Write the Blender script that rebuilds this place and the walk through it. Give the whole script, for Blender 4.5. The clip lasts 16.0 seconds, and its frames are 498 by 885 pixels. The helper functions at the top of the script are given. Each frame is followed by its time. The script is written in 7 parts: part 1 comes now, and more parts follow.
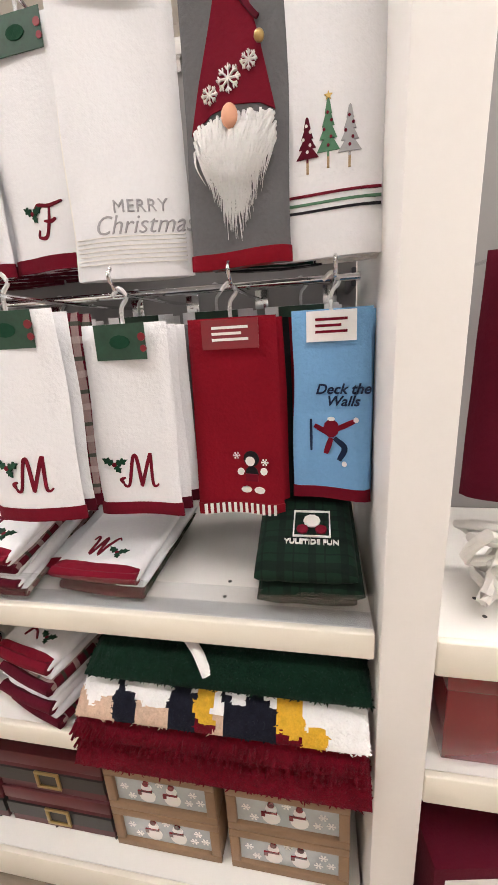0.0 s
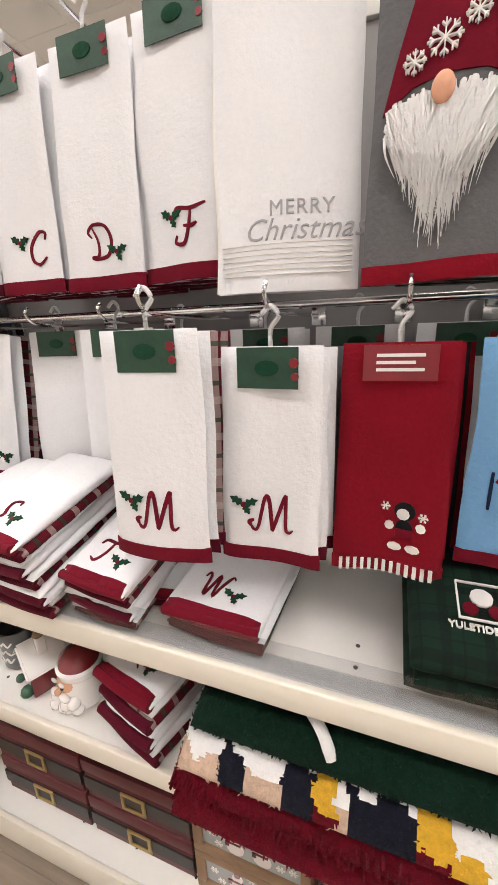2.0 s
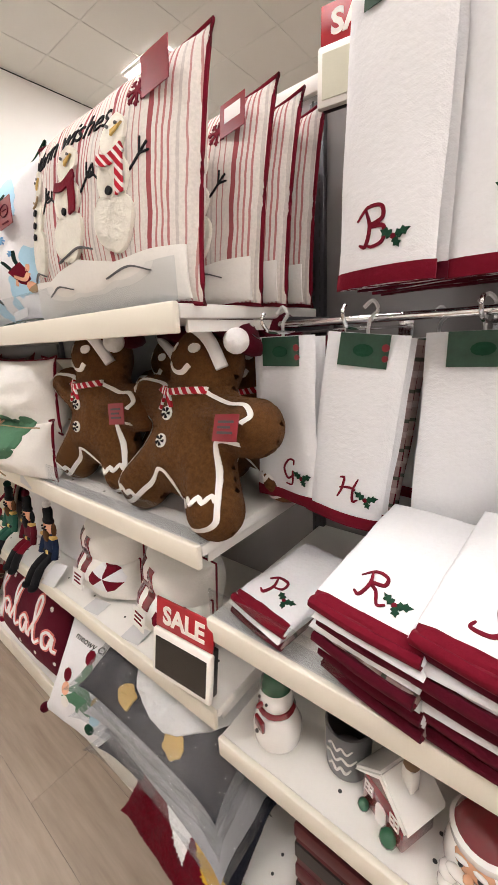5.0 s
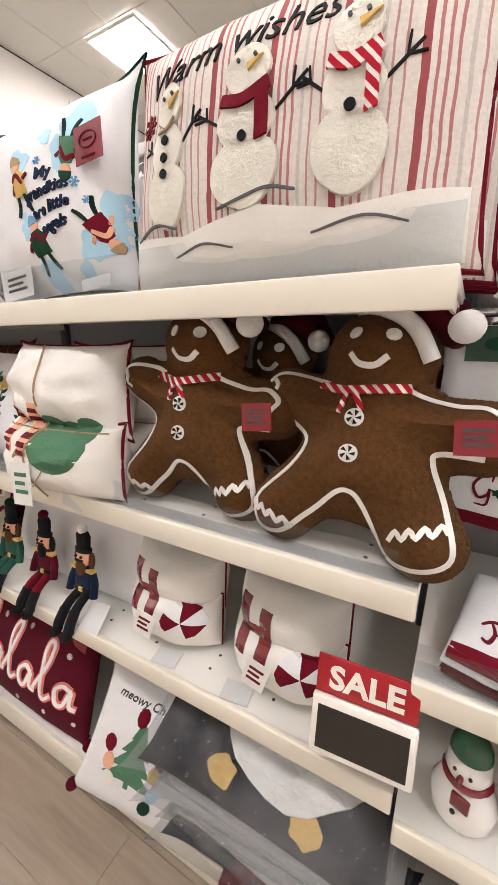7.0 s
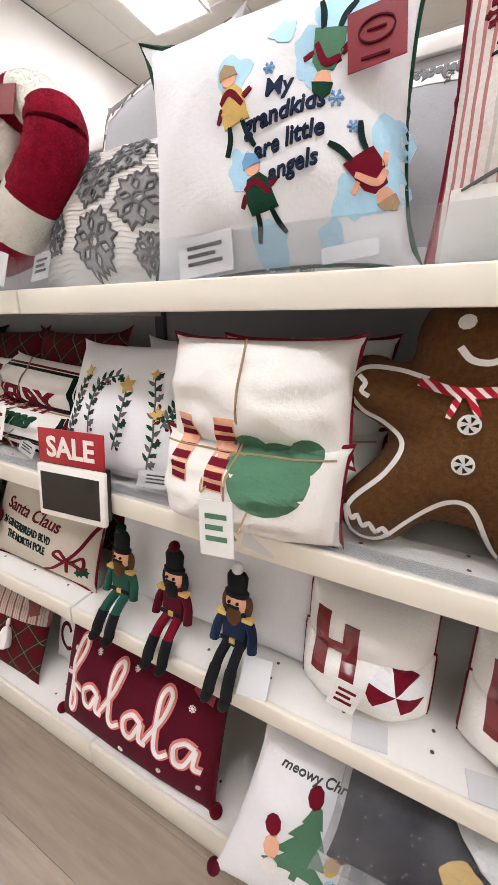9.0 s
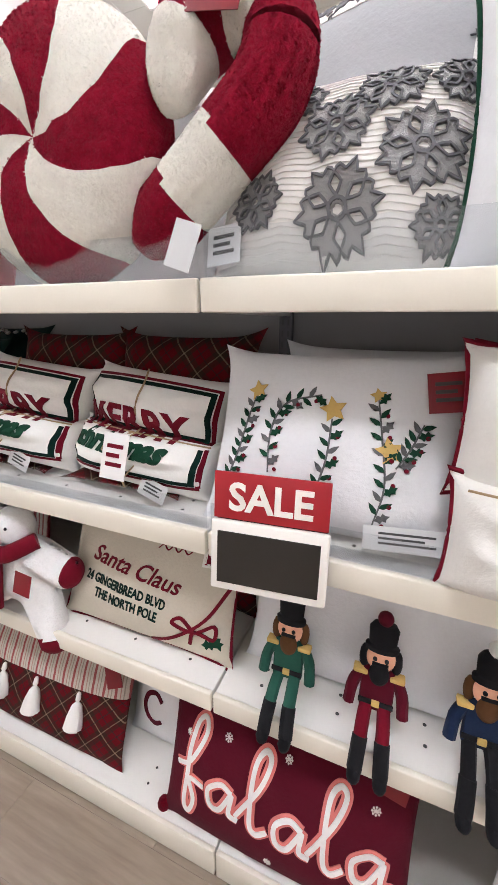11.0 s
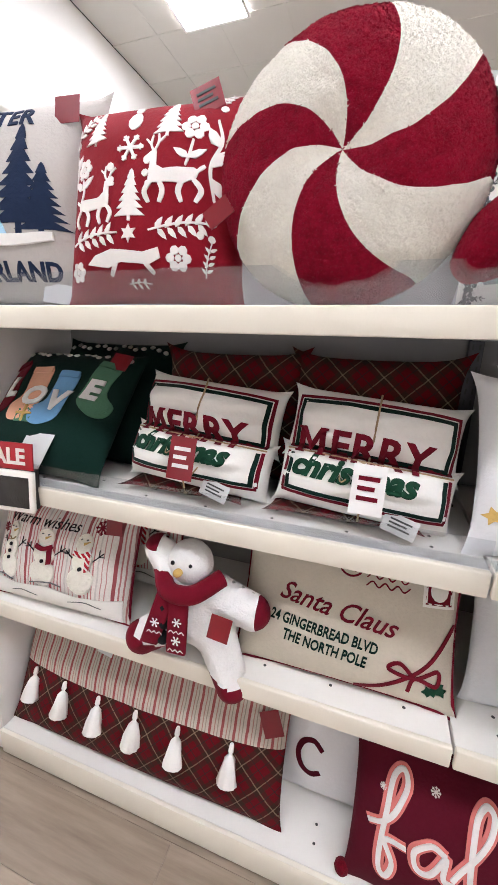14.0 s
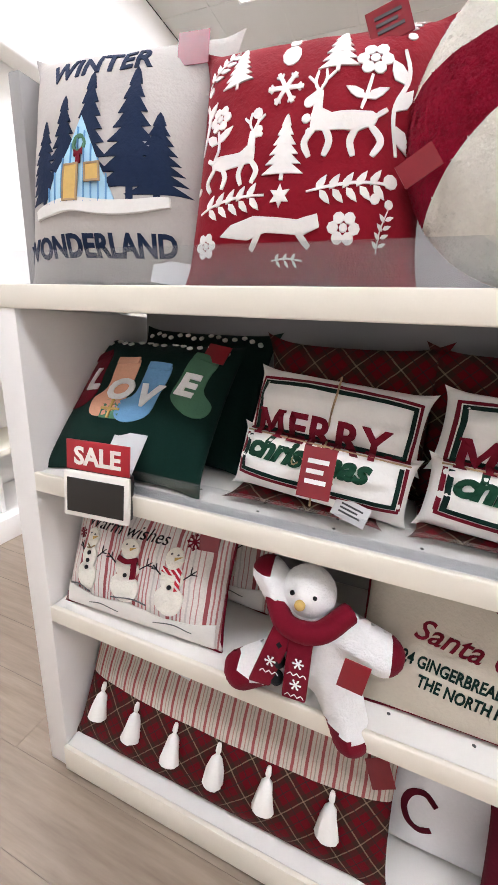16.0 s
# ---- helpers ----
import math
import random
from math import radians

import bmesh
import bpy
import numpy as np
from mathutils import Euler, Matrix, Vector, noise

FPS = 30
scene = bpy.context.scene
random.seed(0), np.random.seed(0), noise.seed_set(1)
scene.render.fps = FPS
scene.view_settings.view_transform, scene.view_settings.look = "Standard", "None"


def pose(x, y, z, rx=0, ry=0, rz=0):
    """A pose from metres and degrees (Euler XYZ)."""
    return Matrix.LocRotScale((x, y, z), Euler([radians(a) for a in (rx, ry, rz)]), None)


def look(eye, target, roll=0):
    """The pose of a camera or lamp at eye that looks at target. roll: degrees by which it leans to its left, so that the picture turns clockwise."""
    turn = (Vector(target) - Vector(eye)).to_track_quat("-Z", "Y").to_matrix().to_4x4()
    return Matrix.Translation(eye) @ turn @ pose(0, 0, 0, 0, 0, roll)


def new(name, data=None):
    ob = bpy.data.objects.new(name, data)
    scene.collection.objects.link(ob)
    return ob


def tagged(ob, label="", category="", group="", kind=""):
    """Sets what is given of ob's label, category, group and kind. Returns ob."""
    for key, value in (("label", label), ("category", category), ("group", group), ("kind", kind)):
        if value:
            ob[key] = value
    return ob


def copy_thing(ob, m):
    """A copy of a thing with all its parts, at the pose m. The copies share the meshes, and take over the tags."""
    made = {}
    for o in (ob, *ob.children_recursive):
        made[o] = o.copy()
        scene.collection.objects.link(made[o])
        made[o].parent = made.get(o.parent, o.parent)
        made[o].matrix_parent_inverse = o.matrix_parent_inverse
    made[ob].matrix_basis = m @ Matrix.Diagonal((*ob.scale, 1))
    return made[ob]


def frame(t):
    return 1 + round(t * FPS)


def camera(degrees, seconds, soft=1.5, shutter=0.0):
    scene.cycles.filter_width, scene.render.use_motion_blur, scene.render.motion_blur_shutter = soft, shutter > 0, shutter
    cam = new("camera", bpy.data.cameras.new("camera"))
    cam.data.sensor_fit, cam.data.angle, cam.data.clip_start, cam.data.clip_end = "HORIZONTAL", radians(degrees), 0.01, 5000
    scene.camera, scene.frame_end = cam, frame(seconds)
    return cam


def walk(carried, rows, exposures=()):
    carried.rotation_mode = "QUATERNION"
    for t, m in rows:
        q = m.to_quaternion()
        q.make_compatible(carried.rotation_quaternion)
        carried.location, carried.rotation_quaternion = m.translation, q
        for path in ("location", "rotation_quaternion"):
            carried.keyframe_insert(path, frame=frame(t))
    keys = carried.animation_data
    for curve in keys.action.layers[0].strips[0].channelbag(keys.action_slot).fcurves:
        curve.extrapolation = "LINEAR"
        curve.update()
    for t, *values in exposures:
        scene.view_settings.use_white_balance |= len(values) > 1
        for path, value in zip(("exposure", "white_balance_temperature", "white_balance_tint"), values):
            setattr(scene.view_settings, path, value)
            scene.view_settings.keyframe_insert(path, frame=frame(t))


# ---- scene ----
cam = camera(66.2, 16.0)
PATH = [
    (0, (-0.076, -0.455, 1.21), (-0.444, 1.429, 0.647), -3.5),
    (0.5, (-0.091, -0.436, 1.225), (-0.575, 1.42, 0.659), -3.4),
    (1, (-0.116, -0.415, 1.242), (-0.726, 1.398, 0.657), -3.2),
    (1.5, (-0.142, -0.396, 1.251), (-0.819, 1.39, 0.657), -2.7),
    (2, (-0.215, -0.383, 1.253), (-0.886, 1.411, 0.676), -2.1),
    (2.5, (-0.313, -0.386, 1.259), (-1.001, 1.405, 0.695), -1.9),
    (3, (-0.4, -0.41, 1.259), (-1.176, 1.347, 0.7), -2.2),
    (3.5, (-0.474, -0.444, 1.261), (-1.367, 1.256, 0.701), -2.5),
    (4, (-0.573, -0.445, 1.257), (-1.6, 1.183, 0.714), -3.0),
    (4.5, (-0.688, -0.411, 1.266), (-1.83, 1.146, 0.746), -3.4),
    (5, (-0.785, -0.381, 1.267), (-2.006, 1.11, 0.734), -3.1),
    (5.2, (-0.822, -0.378, 1.268), (-2.042, 1.112, 0.73), -2.8),
    (7.3, (-1.258, -0.491, 1.249), (-2.182, 1.2, 0.715), -0.1),
    (7.5, (-1.292, -0.498, 1.249), (-2.214, 1.192, 0.707), 0.0),
    (8, (-1.407, -0.498, 1.256), (-2.362, 1.168, 0.695), -0.1),
    (8.2, (-1.459, -0.492, 1.257), (-2.418, 1.169, 0.689), -0.0),
    (10.3, (-1.972, -0.497, 1.267), (-2.687, 1.26, 0.632), 0.4),
    (10.5, (-2.019, -0.505, 1.263), (-2.724, 1.258, 0.633), 0.4),
    (11, (-2.162, -0.493, 1.265), (-2.883, 1.273, 0.663), 0.3),
    (11.5, (-2.3, -0.463, 1.266), (-3.029, 1.303, 0.674), 0.5),
    (12, (-2.404, -0.467, 1.271), (-3.114, 1.313, 0.7), 0.3),
    (12.5, (-2.498, -0.503, 1.28), (-3.166, 1.299, 0.728), 0.2),
    (13, (-2.564, -0.551, 1.28), (-3.209, 1.264, 0.742), 0.2),
    (13.5, (-2.606, -0.585, 1.276), (-3.233, 1.237, 0.742), 0.7),
    (14, (-2.637, -0.611, 1.271), (-3.257, 1.216, 0.743), 1.6),
    (14.5, (-2.675, -0.615, 1.26), (-3.305, 1.209, 0.737), 2.3),
    (15, (-2.75, -0.601, 1.258), (-3.401, 1.216, 0.734), 2.8),
    (15.5, (-2.827, -0.585, 1.264), (-3.49, 1.22, 0.715), 3.0),
    (16, (-2.884, -0.566, 1.261), (-3.579, 1.22, 0.69), 2.9),
]
walk(cam, [(t, look(eye, target, roll)) for t, eye, target, roll in PATH],
     [(0, 0.0, 6650, 10), (5, -0.08, 6700, 10), (8, 0.0, 6500, 10), (10.3, 0.08, 6050, 10), (16, 0.12, 6000, 10)])

from mathutils.geometry import tessellate_polygon

# ---- world, lights ----
world = bpy.data.worlds.new("store_air")
world.use_nodes = True
world.node_tree.nodes["Background"].inputs[0].default_value = (1.0, 0.95, 0.9, 1)
world.node_tree.nodes["Background"].inputs[1].default_value = 0.03
scene.world = world
CEIL = 3.9
PANEL_GLOW = 39.0


# ---- materials ----
def nodes_of(name):
    m = bpy.data.materials.new(name)
    m.use_nodes = True
    nt = m.node_tree
    return m, nt, nt.nodes["Principled BSDF"]


def link(nt, a, b):
    nt.links.new(a, b)


def math_node(nt, op, a, b=None, c=None):
    n = nt.nodes.new("ShaderNodeMath")
    n.operation = op
    for i, v in enumerate((a, b, c)):
        if v is None:
            continue
        if isinstance(v, (int, float)):
            n.inputs[i].default_value = v
        else:
            link(nt, v, n.inputs[i])
    return n.outputs[0]


def mix_color(nt, fac, a, b, blend="MIX"):
    n = nt.nodes.new("ShaderNodeMix")
    n.data_type, n.blend_type = "RGBA", blend
    for sock, v in ((n.inputs[0], fac), (n.inputs[6], a), (n.inputs[7], b)):
        if isinstance(v, (int, float)):
            sock.default_value = v
        elif isinstance(v, tuple):
            sock.default_value = (*v, 1) if len(v) == 3 else v
        else:
            link(nt, v, sock)
    return n.outputs[2]


def noise_of(nt, scale, detail=3, vec=None, rough=0.6):
    n = nt.nodes.new("ShaderNodeTexNoise")
    n.inputs["Scale"].default_value, n.inputs["Detail"].default_value, n.inputs["Roughness"].default_value = scale, detail, rough
    if vec is not None:
        link(nt, vec, n.inputs["Vector"])
    return n.outputs["Fac"]


def obj_coord(nt):
    return nt.nodes.new("ShaderNodeTexCoord").outputs["Object"]


def surface(name, color, rough=0.6, vary=0.12, big=6.0, fine=300.0, bump=0.15, dist=0.001, metallic=0.0, sheen=0.0, coat=0.0):
    """A surface with variation at two scales and a fine relief."""
    m, nt, p = nodes_of(name)
    co = obj_coord(nt)
    a, b = noise_of(nt, big, 3, co), noise_of(nt, fine, 2, co)
    f = math_node(nt, "ADD", math_node(nt, "MULTIPLY", a, 0.6), math_node(nt, "MULTIPLY", b, 0.4))
    dark = tuple(c * (1 - vary) for c in color)
    light = tuple(min(1, c * (1 + vary)) for c in color)
    link(nt, mix_color(nt, f, dark, light), p.inputs["Base Color"])
    p.inputs["Roughness"].default_value, p.inputs["Metallic"].default_value = rough, metallic
    p.inputs["Sheen Weight"].default_value, p.inputs["Coat Weight"].default_value = sheen, coat
    bp = nt.nodes.new("ShaderNodeBump")
    bp.inputs["Strength"].default_value, bp.inputs["Distance"].default_value = bump, dist
    link(nt, b, bp.inputs["Height"])
    link(nt, bp.outputs[0], p.inputs["Normal"])
    return m


def fabric(name, color, weave=900.0, bump=0.35, vary=0.08, sheen=0.25, rough=0.9):
    """Woven cloth: crossing threads in relief, with soft creases."""
    m, nt, p = nodes_of(name)
    co = obj_coord(nt)
    sep = nt.nodes.new("ShaderNodeSeparateXYZ")
    link(nt, co, sep.inputs[0])
    wx = math_node(nt, "SINE", math_node(nt, "MULTIPLY", sep.outputs[0], weave * 2))
    wz = math_node(nt, "SINE", math_node(nt, "MULTIPLY", sep.outputs[2], weave * 2))
    w = math_node(nt, "MULTIPLY", wx, wz)
    n1, n2 = noise_of(nt, 9, 4, co), noise_of(nt, 160, 3, co)
    f = math_node(nt, "ADD", math_node(nt, "MULTIPLY", n1, 0.5), math_node(nt, "MULTIPLY", n2, 0.5))
    link(nt, mix_color(nt, f, tuple(c * (1 - vary) for c in color), tuple(min(1, c * (1 + vary)) for c in color)), p.inputs["Base Color"])
    p.inputs["Roughness"].default_value, p.inputs["Sheen Weight"].default_value = rough, sheen * 0.12
    p.inputs["Specular IOR Level"].default_value = 0.12
    h = math_node(nt, "ADD", math_node(nt, "MULTIPLY", w, 0.03), math_node(nt, "ADD", n2, math_node(nt, "MULTIPLY", n1, 3.0)))
    bp = nt.nodes.new("ShaderNodeBump")
    bp.inputs["Strength"].default_value, bp.inputs["Distance"].default_value = bump, 0.003
    link(nt, h, bp.inputs["Height"])
    link(nt, bp.outputs[0], p.inputs["Normal"])
    return m


def fleece(name, color, scale=130.0, dist=0.007, vary=0.22):
    """Curly pile: tufts at two sizes."""
    m, nt, p = nodes_of(name)
    co = obj_coord(nt)
    n, n1, n0 = noise_of(nt, scale * 1.5, 5, co, 0.75), noise_of(nt, scale * 0.45, 3, co, 0.6), noise_of(nt, 14, 3, co)
    h = math_node(nt, "ADD", math_node(nt, "MULTIPLY", n, 0.9), math_node(nt, "ADD", math_node(nt, "MULTIPLY", n1, 0.9), math_node(nt, "MULTIPLY", n0, 0.4)))
    f = math_node(nt, "SUBTRACT", math_node(nt, "MULTIPLY", h, 1.6), 1.05)
    f = math_node(nt, "MINIMUM", math_node(nt, "MAXIMUM", f, 0.0), 1.0)
    link(nt, mix_color(nt, f, tuple(c * (1 - vary * 1.3) for c in color), tuple(min(1, c * (1 + vary * 0.6)) for c in color)), p.inputs["Base Color"])
    p.inputs["Roughness"].default_value, p.inputs["Sheen Weight"].default_value = 1.0, 0.04
    p.inputs["Specular IOR Level"].default_value = 0.05
    bp = nt.nodes.new("ShaderNodeBump")
    bp.inputs["Strength"].default_value, bp.inputs["Distance"].default_value = 0.6, dist * 1.3
    link(nt, h, bp.inputs["Height"])
    link(nt, bp.outputs[0], p.inputs["Normal"])
    return m


def band(nt, x, period, start, width):
    """1 inside a stripe of the repeat, else 0."""
    f = math_node(nt, "FRACT", math_node(nt, "ADD", math_node(nt, "DIVIDE", x, period), 100.0))
    return math_node(nt, "MULTIPLY", math_node(nt, "GREATER_THAN", f, start), math_node(nt, "LESS_THAN", f, start + width))


def woven_lines(name, base, layers, diagonal=False, rough=0.9):
    """Yarn-dyed cloth. layers: (axis, period, start, width, colour, strength)."""
    m, nt, p = nodes_of(name)
    co = obj_coord(nt)
    sep = nt.nodes.new("ShaderNodeSeparateXYZ")
    link(nt, co, sep.inputs[0])
    x, z = sep.outputs[0], sep.outputs[2]
    if diagonal:
        x, z = math_node(nt, "MULTIPLY", math_node(nt, "ADD", x, z), 0.7071), math_node(nt, "MULTIPLY", math_node(nt, "SUBTRACT", x, z), 0.7071)
    wob = math_node(nt, "MULTIPLY", math_node(nt, "SUBTRACT", noise_of(nt, 25, 2, co), 0.5), 0.004)
    x, z = math_node(nt, "ADD", x, wob), math_node(nt, "ADD", z, wob)
    col = base
    for axis, period, start, width, c, s in layers:
        b = band(nt, x if axis == "x" else z, period, start, width)
        col = mix_color(nt, math_node(nt, "MULTIPLY", b, s), col, c)
    n2 = noise_of(nt, 220, 3, co)
    col = mix_color(nt, math_node(nt, "MULTIPLY", n2, 0.35), col, (0.02, 0.02, 0.02), "MIX") if not diagonal else col
    link(nt, col, p.inputs["Base Color"])
    p.inputs["Roughness"].default_value, p.inputs["Sheen Weight"].default_value = rough, 0.02
    p.inputs["Specular IOR Level"].default_value = 0.1
    bp = nt.nodes.new("ShaderNodeBump")
    bp.inputs["Strength"].default_value, bp.inputs["Distance"].default_value = 0.4, 0.002
    link(nt, math_node(nt, "ADD", n2, noise_of(nt, 12, 3, co)), bp.inputs["Height"])
    link(nt, bp.outputs[0], p.inputs["Normal"])
    return m


def glass(name, tint=(1, 1, 1), rough=0.03, alpha=0.12, crinkle=0.0):
    m, nt, p = nodes_of(name)
    p.inputs["Base Color"].default_value = (*tint, 1)
    p.inputs["Roughness"].default_value = rough
    p.inputs["Alpha"].default_value = alpha
    p.inputs["Specular IOR Level"].default_value = 0.8
    if crinkle:
        bp = nt.nodes.new("ShaderNodeBump")
        bp.inputs["Strength"].default_value, bp.inputs["Distance"].default_value = 1.0, crinkle
        link(nt, noise_of(nt, 26, 4, obj_coord(nt), 0.7), bp.inputs["Height"])
        link(nt, bp.outputs[0], p.inputs["Normal"])
    return m


def film_mat(name, gloss, crinkle, rough, haze=0.0):
    """Thin clear plastic: see-through with a crinkled gloss."""
    m, nt, p = nodes_of(name)
    clear, shine, both = nt.nodes.new("ShaderNodeBsdfTransparent"), nt.nodes.new("ShaderNodeBsdfGlossy"), nt.nodes.new("ShaderNodeMixShader")
    bp = nt.nodes.new("ShaderNodeBump")
    bp.inputs["Strength"].default_value, bp.inputs["Distance"].default_value = 1.0 if crinkle else 0.0, crinkle
    link(nt, noise_of(nt, 22, 5, obj_coord(nt), 0.7), bp.inputs["Height"])
    link(nt, bp.outputs[0], shine.inputs["Normal"])
    shine.inputs["Roughness"].default_value = rough
    clear.inputs["Color"].default_value = (0.93, 0.94, 0.95, 1)
    both.inputs[0].default_value = gloss
    link(nt, clear.outputs[0], both.inputs[1])
    link(nt, shine.outputs[0], both.inputs[2])
    out = both.outputs[0]
    if haze:
        milk, veil = nt.nodes.new("ShaderNodeBsdfDiffuse"), nt.nodes.new("ShaderNodeMixShader")
        milk.inputs["Color"].default_value = (0.75, 0.76, 0.78, 1)
        creases = noise_of(nt, 9, 5, obj_coord(nt), 0.7)
        link(nt, math_node(nt, "MULTIPLY", math_node(nt, "MAXIMUM", math_node(nt, "SUBTRACT", creases, 0.35), 0.0), haze), veil.inputs[0])
        link(nt, out, veil.inputs[1])
        link(nt, milk.outputs[0], veil.inputs[2])
        out = veil.outputs[0]
    link(nt, out, nt.nodes["Material Output"].inputs["Surface"])
    return m


def glow(name, color, strength):
    m, nt, p = nodes_of(name)
    p.inputs["Base Color"].default_value = (*color, 1)
    p.inputs["Emission Color"].default_value = (*color, 1)
    p.inputs["Emission Strength"].default_value = strength
    return m


def plank_mat():
    m, nt, p = nodes_of("vinyl_plank")
    co = obj_coord(nt)
    mp = nt.nodes.new("ShaderNodeMapping")
    mp.inputs["Scale"].default_value = (1.2, 14, 1)
    link(nt, co, mp.inputs[0])
    oi = nt.nodes.new("ShaderNodeObjectInfo")
    addv = nt.nodes.new("ShaderNodeVectorMath")
    link(nt, mp.outputs[0], addv.inputs[0])
    link(nt, math_node(nt, "MULTIPLY", oi.outputs["Random"], 50), addv.inputs[1])
    n = noise_of(nt, 3.0, 6, addv.outputs[0], 0.65)
    r = mix_color(nt, n, (0.13, 0.095, 0.068), (0.50, 0.40, 0.31))
    col = mix_color(nt, math_node(nt, "MULTIPLY", oi.outputs["Random"], 0.35), r, (0.24, 0.19, 0.15))
    link(nt, col, p.inputs["Base Color"])
    p.inputs["Roughness"].default_value = 0.42
    bp = nt.nodes.new("ShaderNodeBump")
    bp.inputs["Strength"].default_value, bp.inputs["Distance"].default_value = 0.2, 0.001
    link(nt, n, bp.inputs["Height"])
    link(nt, bp.outputs[0], p.inputs["Normal"])
    return m


CREAM = surface("cream_shelf_edge", (0.80, 0.755, 0.65), 0.42, 0.05, 4, 250, 0.06)
SHELF = surface("white_shelf_deck", (0.80, 0.78, 0.74), 0.35, 0.05, 3, 200, 0.05)
PAINT = surface("white_paint", (0.82, 0.80, 0.77), 0.5, 0.04, 3, 120, 0.08)
GREY = surface("grey_back_panel", (0.30, 0.29, 0.285), 0.6, 0.06, 3, 200, 0.06)
CEILM = surface("ceiling_white", (0.62, 0.60, 0.56), 0.9, 0.04, 2, 90, 0.2)
STEEL = surface("dark_steel", (0.10, 0.10, 0.11), 0.4, 0.1, metallic=0.8)
CHROME = surface("chrome_wire", (0.75, 0.75, 0.76), 0.16, 0.03, metallic=1.0, bump=0.02)
ACRYL = film_mat("clear_acrylic", 0.07, 0.0, 0.05)
PLASTIC = film_mat("clear_bag", 0.10, 0.07, 0.1, 0.4)
CLEARTAG = surface("white_plastic", (0.62, 0.62, 0.62), 0.35, 0.04)
WHITE = fabric("white_cotton", (0.77, 0.77, 0.785))
OFFWHITE = fabric("offwhite_cotton", (0.80, 0.78, 0.74))
LINEN = fabric("beige_linen", (0.56, 0.51, 0.42), 600, 0.5, 0.14)
GREYLIN = fabric("grey_linen", (0.47, 0.44, 0.41), 600, 0.5, 0.12)
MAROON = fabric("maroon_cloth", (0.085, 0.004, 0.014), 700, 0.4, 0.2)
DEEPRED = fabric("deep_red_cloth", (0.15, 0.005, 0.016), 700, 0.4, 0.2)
RED = fabric("red_velour", (0.215, 0.005, 0.014), 500, 0.5, 0.25, 0.5)
SKY = fabric("sky_blue_velour", (0.17, 0.36, 0.60), 500, 0.5, 0.16, 0.4)
PALEBLUE = fabric("pale_blue_cloth", (0.42, 0.66, 0.80))
NAVY = fabric("navy_cloth", (0.012, 0.022, 0.055), 600, 0.4, 0.3)
BLACK = fabric("black_cloth", (0.012, 0.012, 0.014), 600, 0.4, 0.3)
GREEN = fabric("dark_green_cloth", (0.004, 0.020, 0.015), 600, 0.4, 0.3)
LEAF = fabric("green_thread", (0.010, 0.050, 0.026), 900, 0.5, 0.25)
SAGE = fabric("sage_cloth", (0.085, 0.20, 0.12), 700, 0.4, 0.15)
HAIR = fabric("brown_felt", (0.10, 0.045, 0.018), 700, 0.4, 0.2)
SAGECOAT = fabric("green_felt", (0.022, 0.085, 0.06), 700, 0.4, 0.2)
GOLD = fabric("gold_thread", (0.62, 0.42, 0.14), 900, 0.5, 0.2)
PINK = fabric("pink_thread", (0.72, 0.22, 0.20), 900, 0.6, 0.15)
PEACH = fabric("peach_cloth", (0.78, 0.42, 0.28), 900, 0.5, 0.12)
SILVER = surface("silver_sequins", (0.36, 0.35, 0.34), 0.35, 0.4, 90, 700, 0.9, 0.004, 0.55)
TWINE = surface("jute_twine", (0.36, 0.25, 0.14), 0.9, 0.25, 60, 900, 0.6)
GREYVEL = fabric("grey_velvet", (0.36, 0.36, 0.37), 500, 0.3, 0.1, 0.6)
GREYTOW = fabric("grey_velour", (0.13, 0.13, 0.135), 400, 0.6, 0.25, 0.5)
FLRED = fleece("red_sherpa", (0.27, 0.005, 0.024), 150, 0.014, 0.35)
FLCREAM = fleece("cream_sherpa", (0.98, 0.93, 0.83), 95, 0.02, 0.07)
FLWHITE = fleece("white_fleece", (0.96, 0.955, 0.94), 150, 0.009, 0.05)
FLBROWN = fleece("brown_fleece", (0.115, 0.05, 0.018), 300, 0.006, 0.4)
FLGREEN = fleece("green_pile", (0.005, 0.022, 0.013), 200, 0.012, 0.4)
FLMAROON = fleece("crimson_chenille", (0.14, 0.003, 0.012), 200, 0.012, 0.4)
FLBLACK = fleece("navy_pile", (0.012, 0.013, 0.022), 240, 0.006, 0.3)
FLYELLOW = fleece("yellow_pile", (0.72, 0.42, 0.04), 240, 0.006, 0.2)
FLPEACH = fleece("tan_pile", (0.66, 0.48, 0.36), 240, 0.006, 0.2)
TICKING = woven_lines("red_ticking_stripe", (0.80, 0.74, 0.69), [
    ("x", 0.085, 0.05, 0.10, (0.33, 0.02, 0.035), 0.9), ("x", 0.085, 0.22, 0.04, (0.45, 0.08, 0.09), 0.8), ("x", 0.085, 0.33, 0.04, (0.45, 0.08, 0.09), 0.8),
    ("x", 0.085, 0.44, 0.04, (0.45, 0.08, 0.09), 0.8), ("x", 0.085, 0.58, 0.05, (0.3, 0.25, 0.24), 0.35), ("x", 0.085, 0.72, 0.03, (0.45, 0.1, 0.1), 0.7), ("x", 0.085, 0.86, 0.03, (0.45, 0.1, 0.1), 0.7)])
